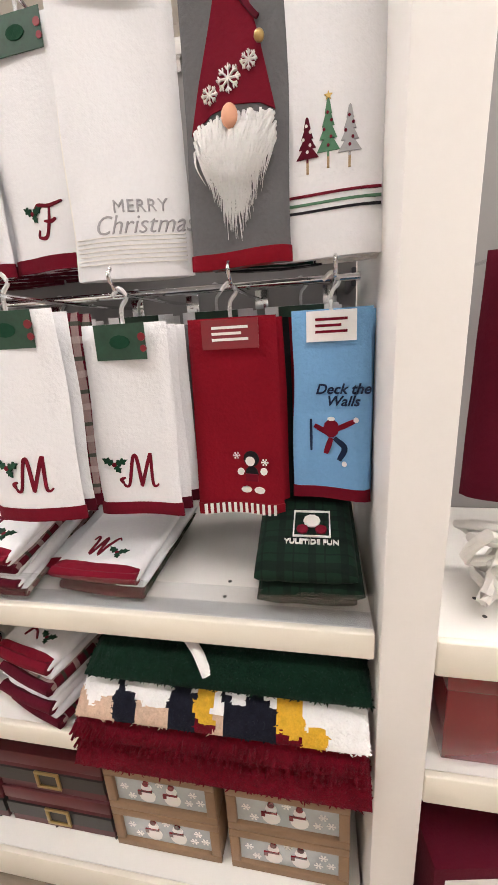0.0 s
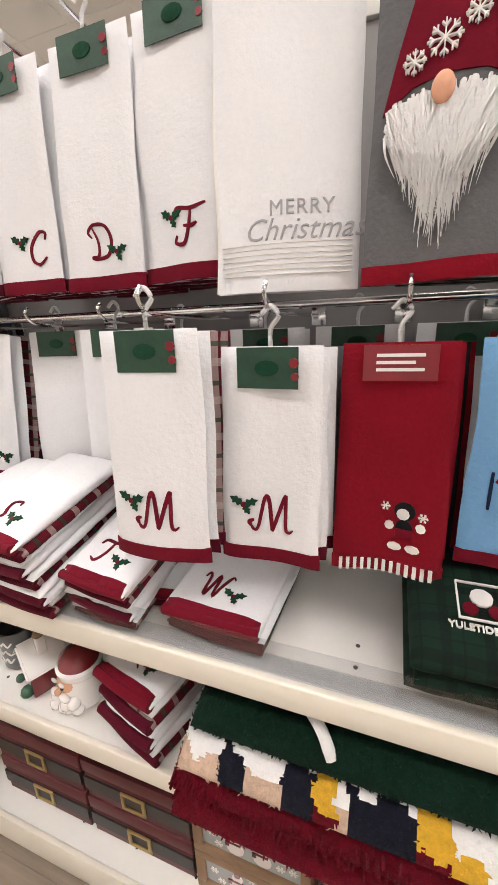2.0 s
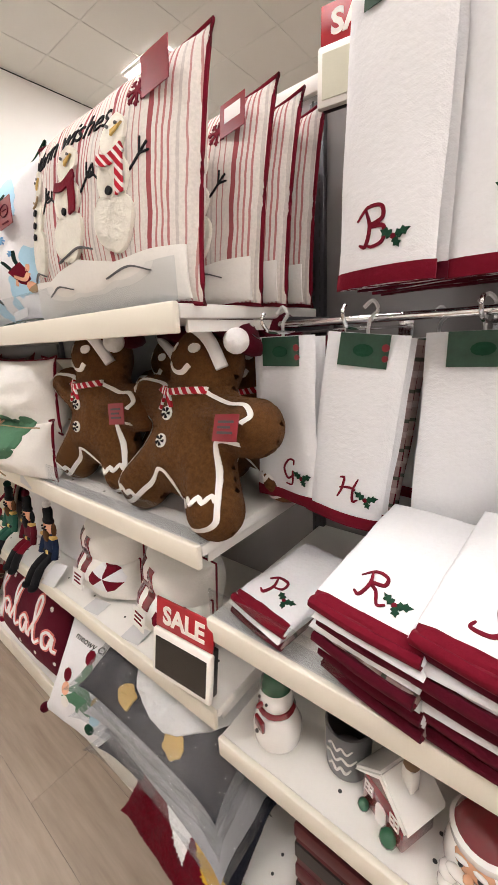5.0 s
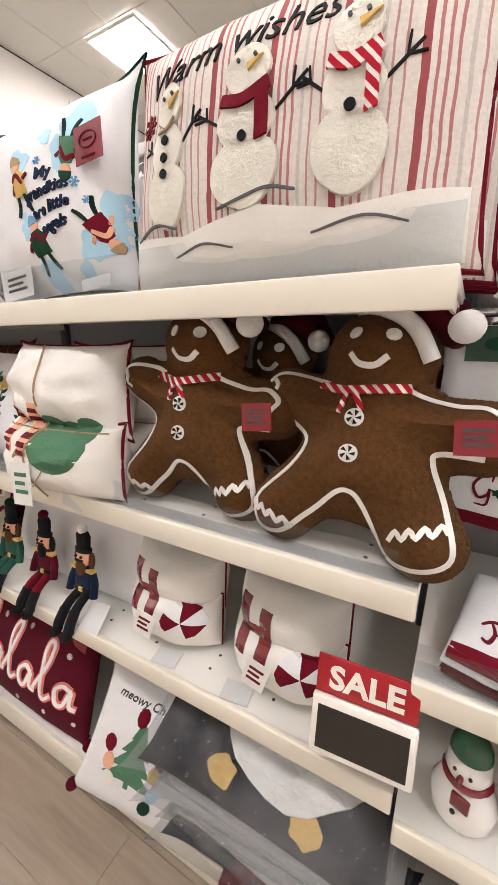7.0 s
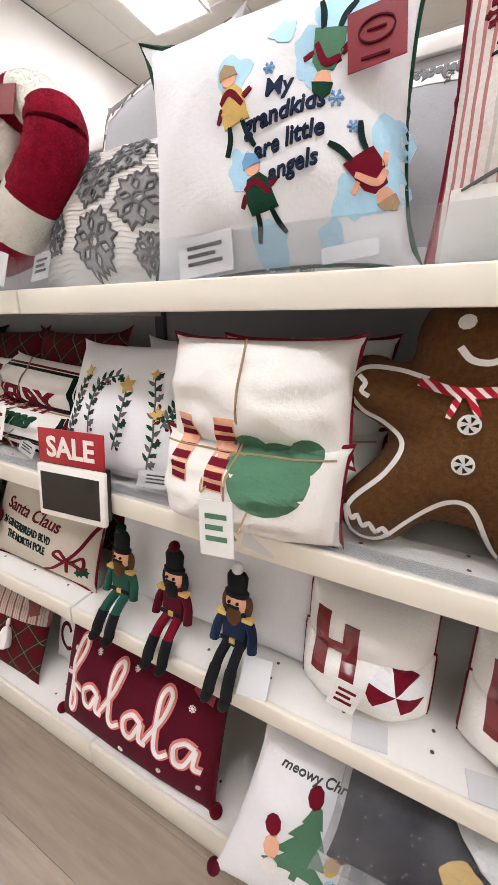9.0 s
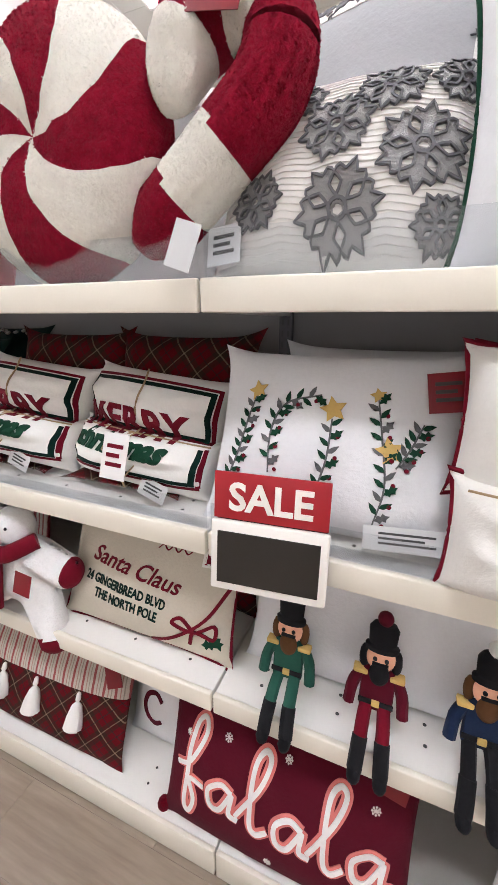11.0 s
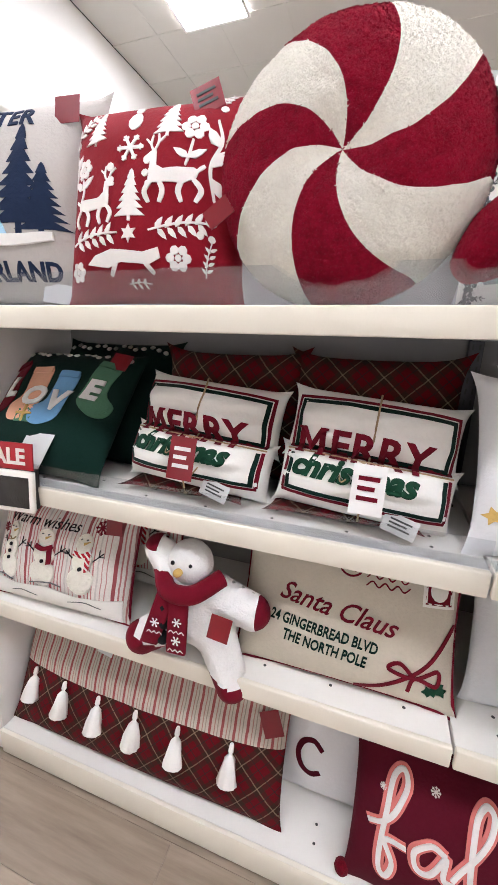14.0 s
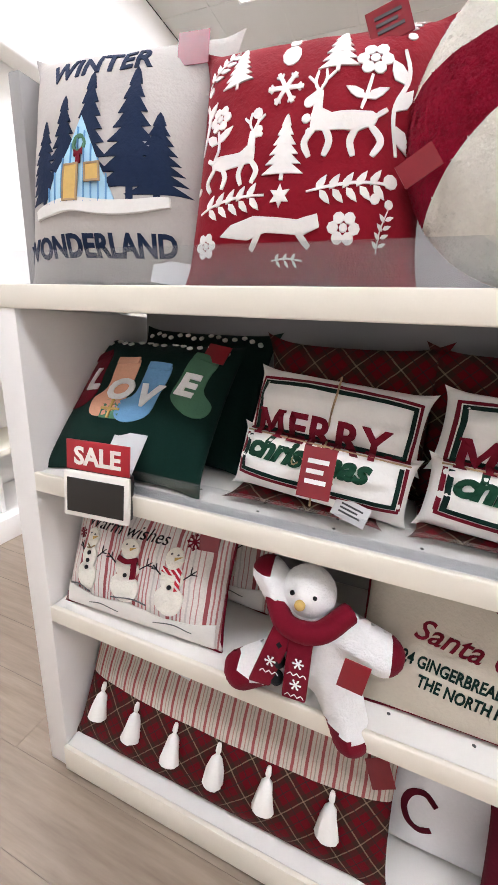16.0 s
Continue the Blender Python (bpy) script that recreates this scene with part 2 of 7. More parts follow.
TICKING_D = woven_lines("woven_candy_stripe", (0.62, 0.55, 0.47), [
    ("x", 0.032, 0.1, 0.22, (0.33, 0.02, 0.035), 0.85), ("x", 0.032, 0.55, 0.08, (0.35, 0.06, 0.06), 0.6), ("x", 0.032, 0.8, 0.08, (0.12, 0.1, 0.09), 0.5)])
PLAID = woven_lines("red_green_plaid", (0.11, 0.003, 0.008), [
    ("x", 0.062, 0.0, 0.42, (0.010, 0.022, 0.014), 0.5), ("z", 0.062, 0.0, 0.42, (0.010, 0.022, 0.014), 0.5),
    ("x", 0.062, 0.18, 0.05, (0.42, 0.34, 0.22), 0.3), ("z", 0.062, 0.18, 0.04, (0.42, 0.34, 0.22), 0.3),
    ("x", 0.062, 0.66, 0.04, (0.02, 0.02, 0.02), 0.7), ("z", 0.062, 0.66, 0.04, (0.02, 0.02, 0.02), 0.7)], diagonal=True)
PLAID_S = woven_lines("small_red_plaid", (0.11, 0.004, 0.014), [
    ("x", 0.05, 0.1, 0.2, (0.55, 0.45, 0.42), 0.55), ("z", 0.05, 0.1, 0.2, (0.55, 0.45, 0.42), 0.55), ("z", 0.05, 0.6, 0.12, (0.02, 0.05, 0.03), 0.8), ("x", 0.05, 0.6, 0.12, (0.02, 0.05, 0.03), 0.8)])
GPLAID = woven_lines("green_plaid", (0.006, 0.024, 0.014), [
    ("x", 0.045, 0.1, 0.25, (0.003, 0.008, 0.006), 0.7), ("z", 0.045, 0.1, 0.25, (0.003, 0.008, 0.006), 0.7), ("x", 0.045, 0.6, 0.06, (0.003, 0.008, 0.006), 0.7), ("z", 0.045, 0.6, 0.06, (0.003, 0.008, 0.006), 0.7)])
SCARF = woven_lines("red_white_twist", (0.42, 0.015, 0.03), [("x", 0.011, 0.1, 0.4, (0.8, 0.75, 0.72), 0.95)], diagonal=True)
CARDRED = surface("red_card", (0.20, 0.006, 0.014), 0.3, 0.2, 40, 300, 0.05)
CARDGREEN = surface("green_card", (0.010, 0.050, 0.026), 0.5, 0.7, 45, 160, 0.05)
CARDWHITE = surface("white_card", (0.78, 0.77, 0.75), 0.4, 0.05)
INK = surface("dark_ink", (0.05, 0.05, 0.05), 0.6, 0.1)
SIGNRED = surface("sign_red", (0.36, 0.007, 0.016), 0.35, 0.05)
SIGNWHITE = surface("sign_white", (0.85, 0.82, 0.76), 0.4, 0.03)
SCREEN = surface("dark_display", (0.022, 0.019, 0.016), 0.18, 0.1)
PAPER = surface("display_paper", (0.62, 0.60, 0.48), 0.3, 0.05)
WOODB = surface("brown_wood", (0.24, 0.145, 0.08), 0.6, 0.25, 30, 260, 0.3)
BOXRED = surface("oxblood_board", (0.085, 0.007, 0.012), 0.5, 0.12, 8, 200, 0.1)
BELT = surface("belt_black", (0.02, 0.017, 0.016), 0.45, 0.1)
BRASS = surface("antique_brass", (0.42, 0.30, 0.12), 0.35, 0.15, metallic=0.9)
FROST = surface("frosted_print", (0.42, 0.45, 0.46), 0.2, 0.18, 25, 90, 0.05, coat=0.5)
CERWHITE = surface("white_glaze", (0.82, 0.80, 0.77), 0.15, 0.04, coat=0.6, bump=0.03)
CERRED = surface("red_glaze", (0.17, 0.008, 0.014), 0.18, 0.1, coat=0.6, bump=0.03)
CERGREEN = surface("green_glaze", (0.02, 0.10, 0.05), 0.2, 0.1, coat=0.5, bump=0.03)
CERGREY = surface("grey_stoneware", (0.14, 0.145, 0.15), 0.4, 0.1)
CERSKIN = surface("tan_glaze", (0.66, 0.36, 0.22), 0.25, 0.06, coat=0.5)
PANEL = glow("lamp_panel", (1.0, 0.962, 0.968), PANEL_GLOW)
FLOORM = plank_mat()
GROUT = surface("floor_seam", (0.16, 0.13, 0.10), 0.8, 0.1)


# ---- mesh helpers ----
def mesh_ob(name, bm, mats, parent=None, label="", smooth=True):
    me = bpy.data.meshes.new(name)
    bm.normal_update()
    bm.to_mesh(me)
    bm.free()
    for m in mats if isinstance(mats, (list, tuple)) else (mats,):
        me.materials.append(m)
    if smooth:
        me.polygons.foreach_set("use_smooth", [True] * len(me.polygons))
        me.set_sharp_from_angle(angle=radians(45))
    ob = new(name, me)
    if parent is not None:
        ob.parent = parent
    return tagged(ob, label)


def part(name, bm, material, parent, label="", smooth=True):
    return mesh_ob(name, bm, material, parent, label, smooth)


def thing(name, m, label, category, group="", kind=""):
    ob = new(name)
    ob.matrix_basis = m
    return tagged(ob, label, category, group, kind)


def box(x0, x1, y0, y1, z0, z1, bevel=0.0, bm=None, seg=2):
    made = bmesh.new()
    bmesh.ops.create_cube(made, size=1)
    for v in made.verts:
        v.co = Vector((x0 + (v.co.x + 0.5) * (x1 - x0), y0 + (v.co.y + 0.5) * (y1 - y0), z0 + (v.co.z + 0.5) * (z1 - z0)))
    if bevel:
        bmesh.ops.bevel(made, geom=made.edges[:], offset=bevel, segments=seg, affect="EDGES", profile=0.5)
    if bm is None:
        return made
    me = bpy.data.meshes.new("tmp")
    made.to_mesh(me)
    made.free()
    bm.from_mesh(me)
    bpy.data.meshes.remove(me)
    return bm


def curve_pts(pts, n=8, closed=False):
    """A smooth line through the points."""
    P = [Vector((*p, 0)) if len(p) == 2 else Vector(p) for p in pts]
    out, k = [], len(P)
    for i in range(k if closed else k - 1):
        a, b = P[i], P[(i + 1) % k]
        p0 = P[i - 1] if (i or closed) else a * 2 - b
        p3 = P[(i + 2) % k] if (i + 2 < k or closed) else b * 2 - a
        for j in range(n):
            t = j / n
            out.append(0.5 * (2 * a + (b - p0) * t + (2 * p0 - 5 * a + 4 * b - p3) * t * t + (3 * a - p0 - 3 * b + p3) * t ** 3))
    if not closed:
        out.append(P[-1])
    return out


def tube(pts, r, sides=6, bm=None, n=6, closed=False, taper=None):
    bm = bm or bmesh.new()
    line = curve_pts(pts, n, closed) if n > 1 else [Vector(p) for p in pts]
    rings = []
    for i, p in enumerate(line):
        d = line[(i + 1) % len(line)] - line[i - 1] if closed else line[min(i + 1, len(line) - 1)] - line[max(i - 1, 0)]
        q = d.to_track_quat("Z", "Y")
        rr = r * (taper(i / max(1, len(line) - 1)) if taper else 1)
        rings.append([bm.verts.new(p + q @ Vector((math.cos(a) * rr, math.sin(a) * rr, 0))) for a in (2 * math.pi * k / sides for k in range(sides))])
    for i in range(len(rings) if closed else len(rings) - 1):
        A, B = rings[i], rings[(i + 1) % len(rings)]
        for k in range(sides):
            bm.faces.new((A[k], A[(k + 1) % sides], B[(k + 1) % sides], B[k]))
    if not closed:
        bm.faces.new(rings[0][::-1])
        bm.faces.new(rings[-1])
    return bm


def lathe(profile, bm=None, sides=20, at=(0, 0, 0), squash=1.0, slot=None):
    """profile: (radius, height). slot(height) gives the material."""
    bm = bm or bmesh.new()
    o, rings = Vector(at), []
    for r, z in profile:
        rings.append([bm.verts.new(o + Vector((math.cos(a) * r, math.sin(a) * r * squash, z))) for a in (2 * math.pi * k / sides for k in range(sides))])
    for i in range(len(rings) - 1):
        for k in range(sides):
            f = bm.faces.new((rings[i][k], rings[i][(k + 1) % sides], rings[i + 1][(k + 1) % sides], rings[i + 1][k]))
            if slot:
                f.material_index = slot((profile[i][1] + profile[i + 1][1]) / 2)
    for ring, flip in ((rings[0], True), (rings[-1], False)):
        f = bm.faces.new(ring[::-1] if flip else ring)
        if slot:
            f.material_index = slot(profile[0 if flip else -1][1])
    return bm


def ball(c, r, bm, slot=0, seg=12, scale=(1, 1, 1)):
    g = bmesh.ops.create_uvsphere(bm, u_segments=seg, v_segments=max(6, seg * 2 // 3), radius=r)
    for v in g["verts"]:
        v.co = Vector((v.co.x * scale[0] + c[0], v.co.y * scale[1] + c[1], v.co.z * scale[2] + c[2]))
        for f in v.link_faces:
            f.material_index = slot
    return bm


# ---- flat motifs: lists of polygons in x, z ----
def stroke(pts, w, n=7, ends=0.55):
    line, out = curve_pts(pts, n), []
    L = len(line)
    off = []
    for i, p in enumerate(line):
        d = line[min(i + 1, L - 1)] - line[max(i - 1, 0)]
        d = d.normalized() if d.length > 1e-9 else Vector((1, 0, 0))
        s = w / 2 * (ends + (1 - ends) * math.sin(math.pi * (i + 0.5) / L) ** 0.5)
        off.append((p + Vector((-d.y, d.x, 0)) * s, p - Vector((-d.y, d.x, 0)) * s))
    for i in range(L - 1):
        (a, b), (c, d) = off[i], off[i + 1]
        out.append([(b.x, b.y), (d.x, d.y), (c.x, c.y), (a.x, a.y)])
    return out


def moved(polys, x=0, z=0, s=1, turn=0, sx=1):
    c, n = math.cos(radians(turn)), math.sin(radians(turn))
    out = []
    for p in polys:
        q = [(x + s * (a * sx * c - b * n), z + s * (a * sx * n + b * c)) for a, b in p]
        out.append(q if sx > 0 else q[::-1])
    return out


def disc(x, z, r, n=12, sz=1.0):
    return [[(x + r * math.cos(2 * math.pi * i / n), z + r * sz * math.sin(2 * math.pi * i / n)) for i in range(n)]]


def rect(x0, z0, x1, z1):
    return [[(x0, z0), (x1, z0), (x1, z1), (x0, z1)]]


def frame_polys(x0, z0, x1, z1, w):
    return rect(x0, z0, x1, z0 + w) + rect(x0, z1 - w, x1, z1) + rect(x0, z0 + w, x0 + w, z1 - w) + rect(x1 - w, z0 + w, x1, z1 - w)


def fir(h, w, tiers=5):
    right = [(w * 0.05, 0), (w * 0.05, h * 0.1)]
    for i in range(tiers):
        z0, z1 = h * (0.1 + 0.86 * i / tiers), h * (0.1 + 0.86 * (i + 1) / tiers)
        r = w / 2 * (1 - i / tiers) + w * 0.04
        right += [(r, z0), (r * 0.42, z1)]
    right.append((0, h))
    left = [(-x, z) for x, z in right[:-1]][::-1]
    return [right + left]


def flake(r, w, arms=6):
    out = []
    for i in range(arms):
        a = 360 * i / arms
        out += moved(rect(0, -w / 2, r, w / 2), turn=a) + moved([[(r * 0.55, 0), (r * 0.8, r * 0.25), (r * 0.88, r * 0.18), (r * 0.66, 0)]], turn=a)
        out += moved([[(r * 0.66, 0), (r * 0.88, -r * 0.18), (r * 0.8, -r * 0.25), (r * 0.55, 0)]], turn=a)
    return out


def star(r, inner=0.45, n=5):
    return [[((r if i % 2 == 0 else r * inner) * math.sin(math.pi * i / n), (r if i % 2 == 0 else r * inner) * math.cos(math.pi * i / n)) for i in range(2 * n)][::-1]]


def leaf(l, w):
    return [[(0, 0), (l * 0.3, -w / 2), (l * 0.65, -w * 0.4), (l, 0), (l * 0.65, w * 0.4), (l * 0.3, w / 2)]]


def holly_leaf(l, w):
    pts = [(0, 0), (l * 0.2, -w * 0.2), (l * 0.3, -w * 0.5), (l * 0.48, -w * 0.25), (l * 0.66, -w * 0.5), (l * 0.75, -w * 0.2), (l, 0)]
    return [pts + [(a, -b) for a, b in pts[1:-1]][::-1]]


def sprig(l, n=5, size=0.35):
    out = stroke([(0, 0), (l * 0.5, l * 0.05), (l, 0)], l * 0.03)
    for i in range(n):
        x = l * (0.12 + 0.8 * i / n)
        out += moved(leaf(l * size * 0.6, l * size * 0.25), x, 0, 1, 52) + moved(leaf(l * size * 0.6, l * size * 0.25), x + l * 0.04, 0, 1, -52)
    return out


def deer():
    out = [[(-0.5, 0.42), (-0.42, 0.36), (0.2, 0.34), (0.42, 0.44), (0.46, 0.56), (0.36, 0.62), (-0.2, 0.58), (-0.34, 0.66), (-0.5, 0.62)]]
    out += [[(-0.5, 0.5), (-0.34, 0.55), (-0.36, 0.92), (-0.46, 0.95), (-0.62, 0.86), (-0.6, 0.8), (-0.48, 0.8)]]
    for x, k in ((-0.42, -0.14), (-0.3, 0.1), (0.2, -0.1), (0.36, 0.16)):
        out += stroke([(x, 0.42), (x + k, 0.22), (x + k * 0.4, 0.02)], 0.10)
    for s in (-1, 1):
        out += stroke([(-0.42, 0.92), (-0.42 + 0.08 * s, 1.08), (-0.42 + 0.06 * s, 1.26)], 0.045)
        out += stroke([(-0.42 + 0.08 * s, 1.08), (-0.42 + 0.2 * s, 1.2)], 0.04)
    return out + stroke([(0.42, 0.55), (0.56, 0.66)], 0.07)


def flower(r, n=6):
    out = disc(0, 0, r * 0.25, 8)
    for i in range(n):
        out += moved(disc(r * 0.62, 0, r * 0.34, 8), turn=360 * i / n)
    return out


def heavy_m(s):
    return [[(a * s, b * s) for a, b in ((0, 0), (.16, 0), (.16, .42), (.36, .06), (.56, .42), (.56, 0), (.72, 0), (.72, .7), (.56, .7), (.36, .32), (.16, .7), (0, .7))]] \
        + rect(-.05 * s, 0, .0, .07 * s) + rect(.16 * s, 0, .2 * s, .07 * s) + rect(.51 * s, 0, .56 * s, .07 * s) + rect(.72 * s, 0, .77 * s, .07 * s) + rect(-.05 * s, .63 * s, 0, .7 * s) + rect(.72 * s, .63 * s, .77 * s, .7 * s)


def text(words, size, shear=0.0, bold=0.0, align="CENTER", space=1.0):
    cu = bpy.data.curves.new("letters", "FONT")
    cu.body, cu.size, cu.shear, cu.offset, cu.align_x, cu.resolution_u, cu.space_character = words, size, shear, bold, align, 3, space
    ob = new("letters", cu)
    me = bpy.data.meshes.new_from_object(ob)
    out = [[(me.vertices[i].co.x, me.vertices[i].co.y) for i in f.vertices] for f in me.polygons]
    bpy.data.objects.remove(ob)
    bpy.data.meshes.remove(me)
    bpy.data.curves.remove(cu)
    return out


SCRIPT = {
    "M": [[(-.5, .12), (-.42, .02), (-.3, .12), (-.12, .95), (0, .9), (.08, .15), (.12, .12), (.42, 1.0), (.46, .9), (.46, .15), (.55, .02), (.66, .1)], [(-.5, .12), (-.55, .25), (-.42, .3)]],
    "D": [[(-.3, .9), (-.12, .5), (-.15, .1), (-.4, .05), (-.2, .0), (.25, .08), (.42, .5), (.2, .92), (-.25, 1.0), (-.48, .8), (-.35, .62)]],
    "F": [[(-.5, .75), (-.35, .95), (.1, .9), (.6, 1.0)], [(.12, .9), (.02, .4), (-.15, .02), (-.45, .05), (-.4, .25)], [(-.15, .48), (.1, .45), (.3, .52)]],
    "C": [[(.35, .75), (.4, .95), (.1, 1.0), (-.3, .6), (-.3, .15), (0, 0), (.35, .2)]],
    "B": [[(-.25, .95), (-.1, .5), (-.2, .05), (-.4, .1)], [(-.5, .7), (-.2, .98), (.2, .95), (.25, .65), (-.1, .52), (.3, .45), (.3, .1), (0, .0), (-.2, .08)]],
    "S": [[(.4, .8), (.3, 1.0), (0, .85), (.05, .55), (.2, .25), (0, .0), (-.4, .05), (-.35, .25)]],
    "R": [[(-.25, .95), (-.1, .5), (-.2, .05), (-.4, .1)], [(-.5, .7), (-.2, .98), (.2, .95), (.25, .65), (-.1, .52), (.15, .35), (.35, .0), (.55, .1)]],
    "P": [[(-.25, .95), (-.1, .5), (-.2, .05), (-.4, .1)], [(-.5, .7), (-.2, .98), (.25, .95), (.3, .6), (-.1, .48)]],
    "T": [[(-.5, .75), (-.35, .95), (.1, .9), (.5, 1.0)], [(.08, .9), (0, .4), (-.2, .02), (-.45, .1)]],
    "W": [[(-.6, .8), (-.5, 1.0), (-.38, .8), (-.3, .0), (0, .9), (.05, .0), (.4, .95), (.55, .9)]],
    "H": [[(-.45, .9), (-.25, .9), (-.3, .4), (-.45, .0)], [(.35, 1.0), (.2, .5), (.25, .0), (.45, .1)], [(-.4, .45), (0, .55), (.3, .5)]],
    "G": [[(.3, .75), (.3, .98), (0, .95), (-.3, .5), (-.1, .05), (.2, .2), (.25, .45), (.2, -.2), (-.2, -.25)]],
    "K": [[(-.3, 1.0), (-.2, .5), (-.35, .0)], [(.35, .95), (-.18, .48), (.1, .3), (.4, .0)]],
}
SMALL = {
    "f": ([(0, .28), (.22, .42), (.42, .9), (.36, 1.12), (.24, .95), (.2, .3), (.2, -.2), (.3, -.3), (.36, -.1), (.24, .14), (.5, .2)], .5),
    "a": ([(.46, .36), (.28, .42), (.1, .26), (.14, .04), (.3, .04), (.46, .34), (.46, .08), (.6, .04)], .6),
    "l": ([(-.04, .1), (.24, .62), (.34, 1.0), (.24, 1.1), (.14, .86), (.16, .16), (.26, .0), (.42, .1)], .42),
}


def script_word(word, w):
    out, x = [], 0
    for ch in word:
        pts, adv = SMALL[ch]
        out += stroke([(a + x, b) for a, b in pts], w, 8, 0.9)
        x += adv
    return out, x


# ---- soft things ----
class Soft:
    """A stuffed cushion: x across, z up from its base, its face towards -y."""

    def __init__(self, w, h, t, seed=0, pinch=0.05, wrinkle=0.006, ears=0.012):
        self.w, self.h, self.t, self.seed, self.pinch, self.wrinkle, self.ears = w, h, t, seed, pinch, wrinkle, ears

    def depth(self, u, v):
        e = max(0.0, (1 - abs(u) ** 2.4)) * max(0.0, (1 - abs(v) ** 2.4))
        n = noise.noise(Vector((u * 2.2 + self.seed * 7.3, v * 2.2, self.seed))) * self.wrinkle
        n += noise.noise(Vector((u * 5 + self.seed * 3.1, v * 3.5, self.seed + 9))) * self.wrinkle * 0.45
        return self.t / 2 * e ** 0.5 + n * min(1, e * 3)

    def uv(self, x, z):
        u0, v0 = x / (self.w / 2), (z - self.h / 2) / (self.h / 2)
        u = u0 / (1 - self.pinch * (1 - min(1, abs(v0)) ** 2))
        v = v0 / (1 - self.pinch * (1 - min(1, abs(u0)) ** 2))
        return max(-1, min(1, u)), max(-1, min(1, v))

    def front(self, x, z):
        return -self.depth(*self.uv(x, z))

    def body(self, nu=34, nv=30):
        bm = bmesh.new()
        rows = {}
        for side in (-1, 1):
            for j in range(nv + 1):
                for i in range(nu + 1):
                    u, v = math.sin(math.pi / 2 * (2 * i / nu - 1)), math.sin(math.pi / 2 * (2 * j / nv - 1))
                    edge = i in (0, nu) or j in (0, nv)
                    if edge and side == 1:
                        rows[1, j, i] = rows[-1, j, i]
                        continue
                    x = self.w / 2 * u * (1 - self.pinch * (1 - v * v))
                    z = self.h / 2 * (1 + v * (1 - self.pinch * (1 - u * u)))
                    if edge:
                        k = (abs(u) * abs(v)) ** 8 * self.ears
                        x, z = x + math.copysign(k, u), z + math.copysign(k, v)
                    rows[side, j, i] = bm.verts.new((x, side * self.depth(u, v), z))
        for side in (-1, 1):
            for j in range(nv):
                for i in range(nu):
                    q = [rows[side, j, i], rows[side, j, i + 1], rows[side, j + 1, i + 1], rows[side, j + 1, i]]
                    bm.faces.new(q if side == -1 else q[::-1])
        return bm

    def piping(self, r=0.004):
        k = 14
        line = []
        for a, b in (((-1, -1), (1, -1)), ((1, -1), (1, 1)), ((1, 1), (-1, 1)), ((-1, 1), (-1, -1))):
            for i in range(k):
                u, v = a[0] + (b[0] - a[0]) * i / k, a[1] + (b[1] - a[1]) * i / k
                e = (abs(u) * abs(v)) ** 8 * self.ears
                x = self.w / 2 * u * (1 - self.pinch * (1 - v * v)) + math.copysign(e, u)
                z = self.h / 2 * (1 + v * (1 - self.pinch * (1 - u * u))) + math.copysign(e, v)
                line.append((x, 0, z))
        return tube(line, r, 6, None, 1, True)


def relief(polys, front, h=0.0025, fine=0.02, base=0.0):
    """Polygons laid on a face as a raised layer."""
    h = min(h, 0.0013) if h < 0.0045 else h * 0.7
    tris = []
    for p in polys:
        if len(p) == 3:
            tris.append(tuple(p))
        elif len(p) > 3:
            for a, b, c in tessellate_polygon([[Vector((x, z, 0)) for x, z in p]]):
                tris.append((p[a], p[b], p[c]))
    done = []
    while tris:
        a, b, c = tris.pop()
        L = [math.dist(a, b), math.dist(b, c), math.dist(c, a)]
        k = max(range(3), key=lambda i: L[i])
        if L[k] < fine:
            done.append((a, b, c))
            continue
        p, q, r = ((a, b, c), (b, c, a), (c, a, b))[k]
        m = ((p[0] + q[0]) / 2, (p[1] + q[1]) / 2)
        tris += [(p, m, r), (m, q, r)]
    bm, V, edges = bmesh.new(), {}, {}

    def vert(p, up):
        key = (round(p[0], 5), round(p[1], 5), up)
        if key not in V:
            V[key] = bm.verts.new((p[0], front(p[0], p[1]) - base - (h if up else -0.002), p[1]))
        return V[key]
    for a, b, c in done:
        area = (b[0] - a[0]) * (c[1] - a[1]) - (c[0] - a[0]) * (b[1] - a[1])
        if abs(area) < 1e-11:
            continue
        if area < 0:
            b, c = c, b
        vs = [vert(a, 1), vert(b, 1), vert(c, 1)]
        if len(set(vs)) < 3:
            continue
        try:
            bm.faces.new(vs)
        except ValueError:
            continue
        for p, q in ((a, b), (b, c), (c, a)):
            edges[vert(p, 1), vert(q, 1)] = (p, q)
    for (u, v), (p, q) in edges.items():
        if (v, u) not in edges:
            try:
                bm.faces.new((v, u, vert(p, 0), vert(q, 0)))
            except ValueError:
                pass
    return bm


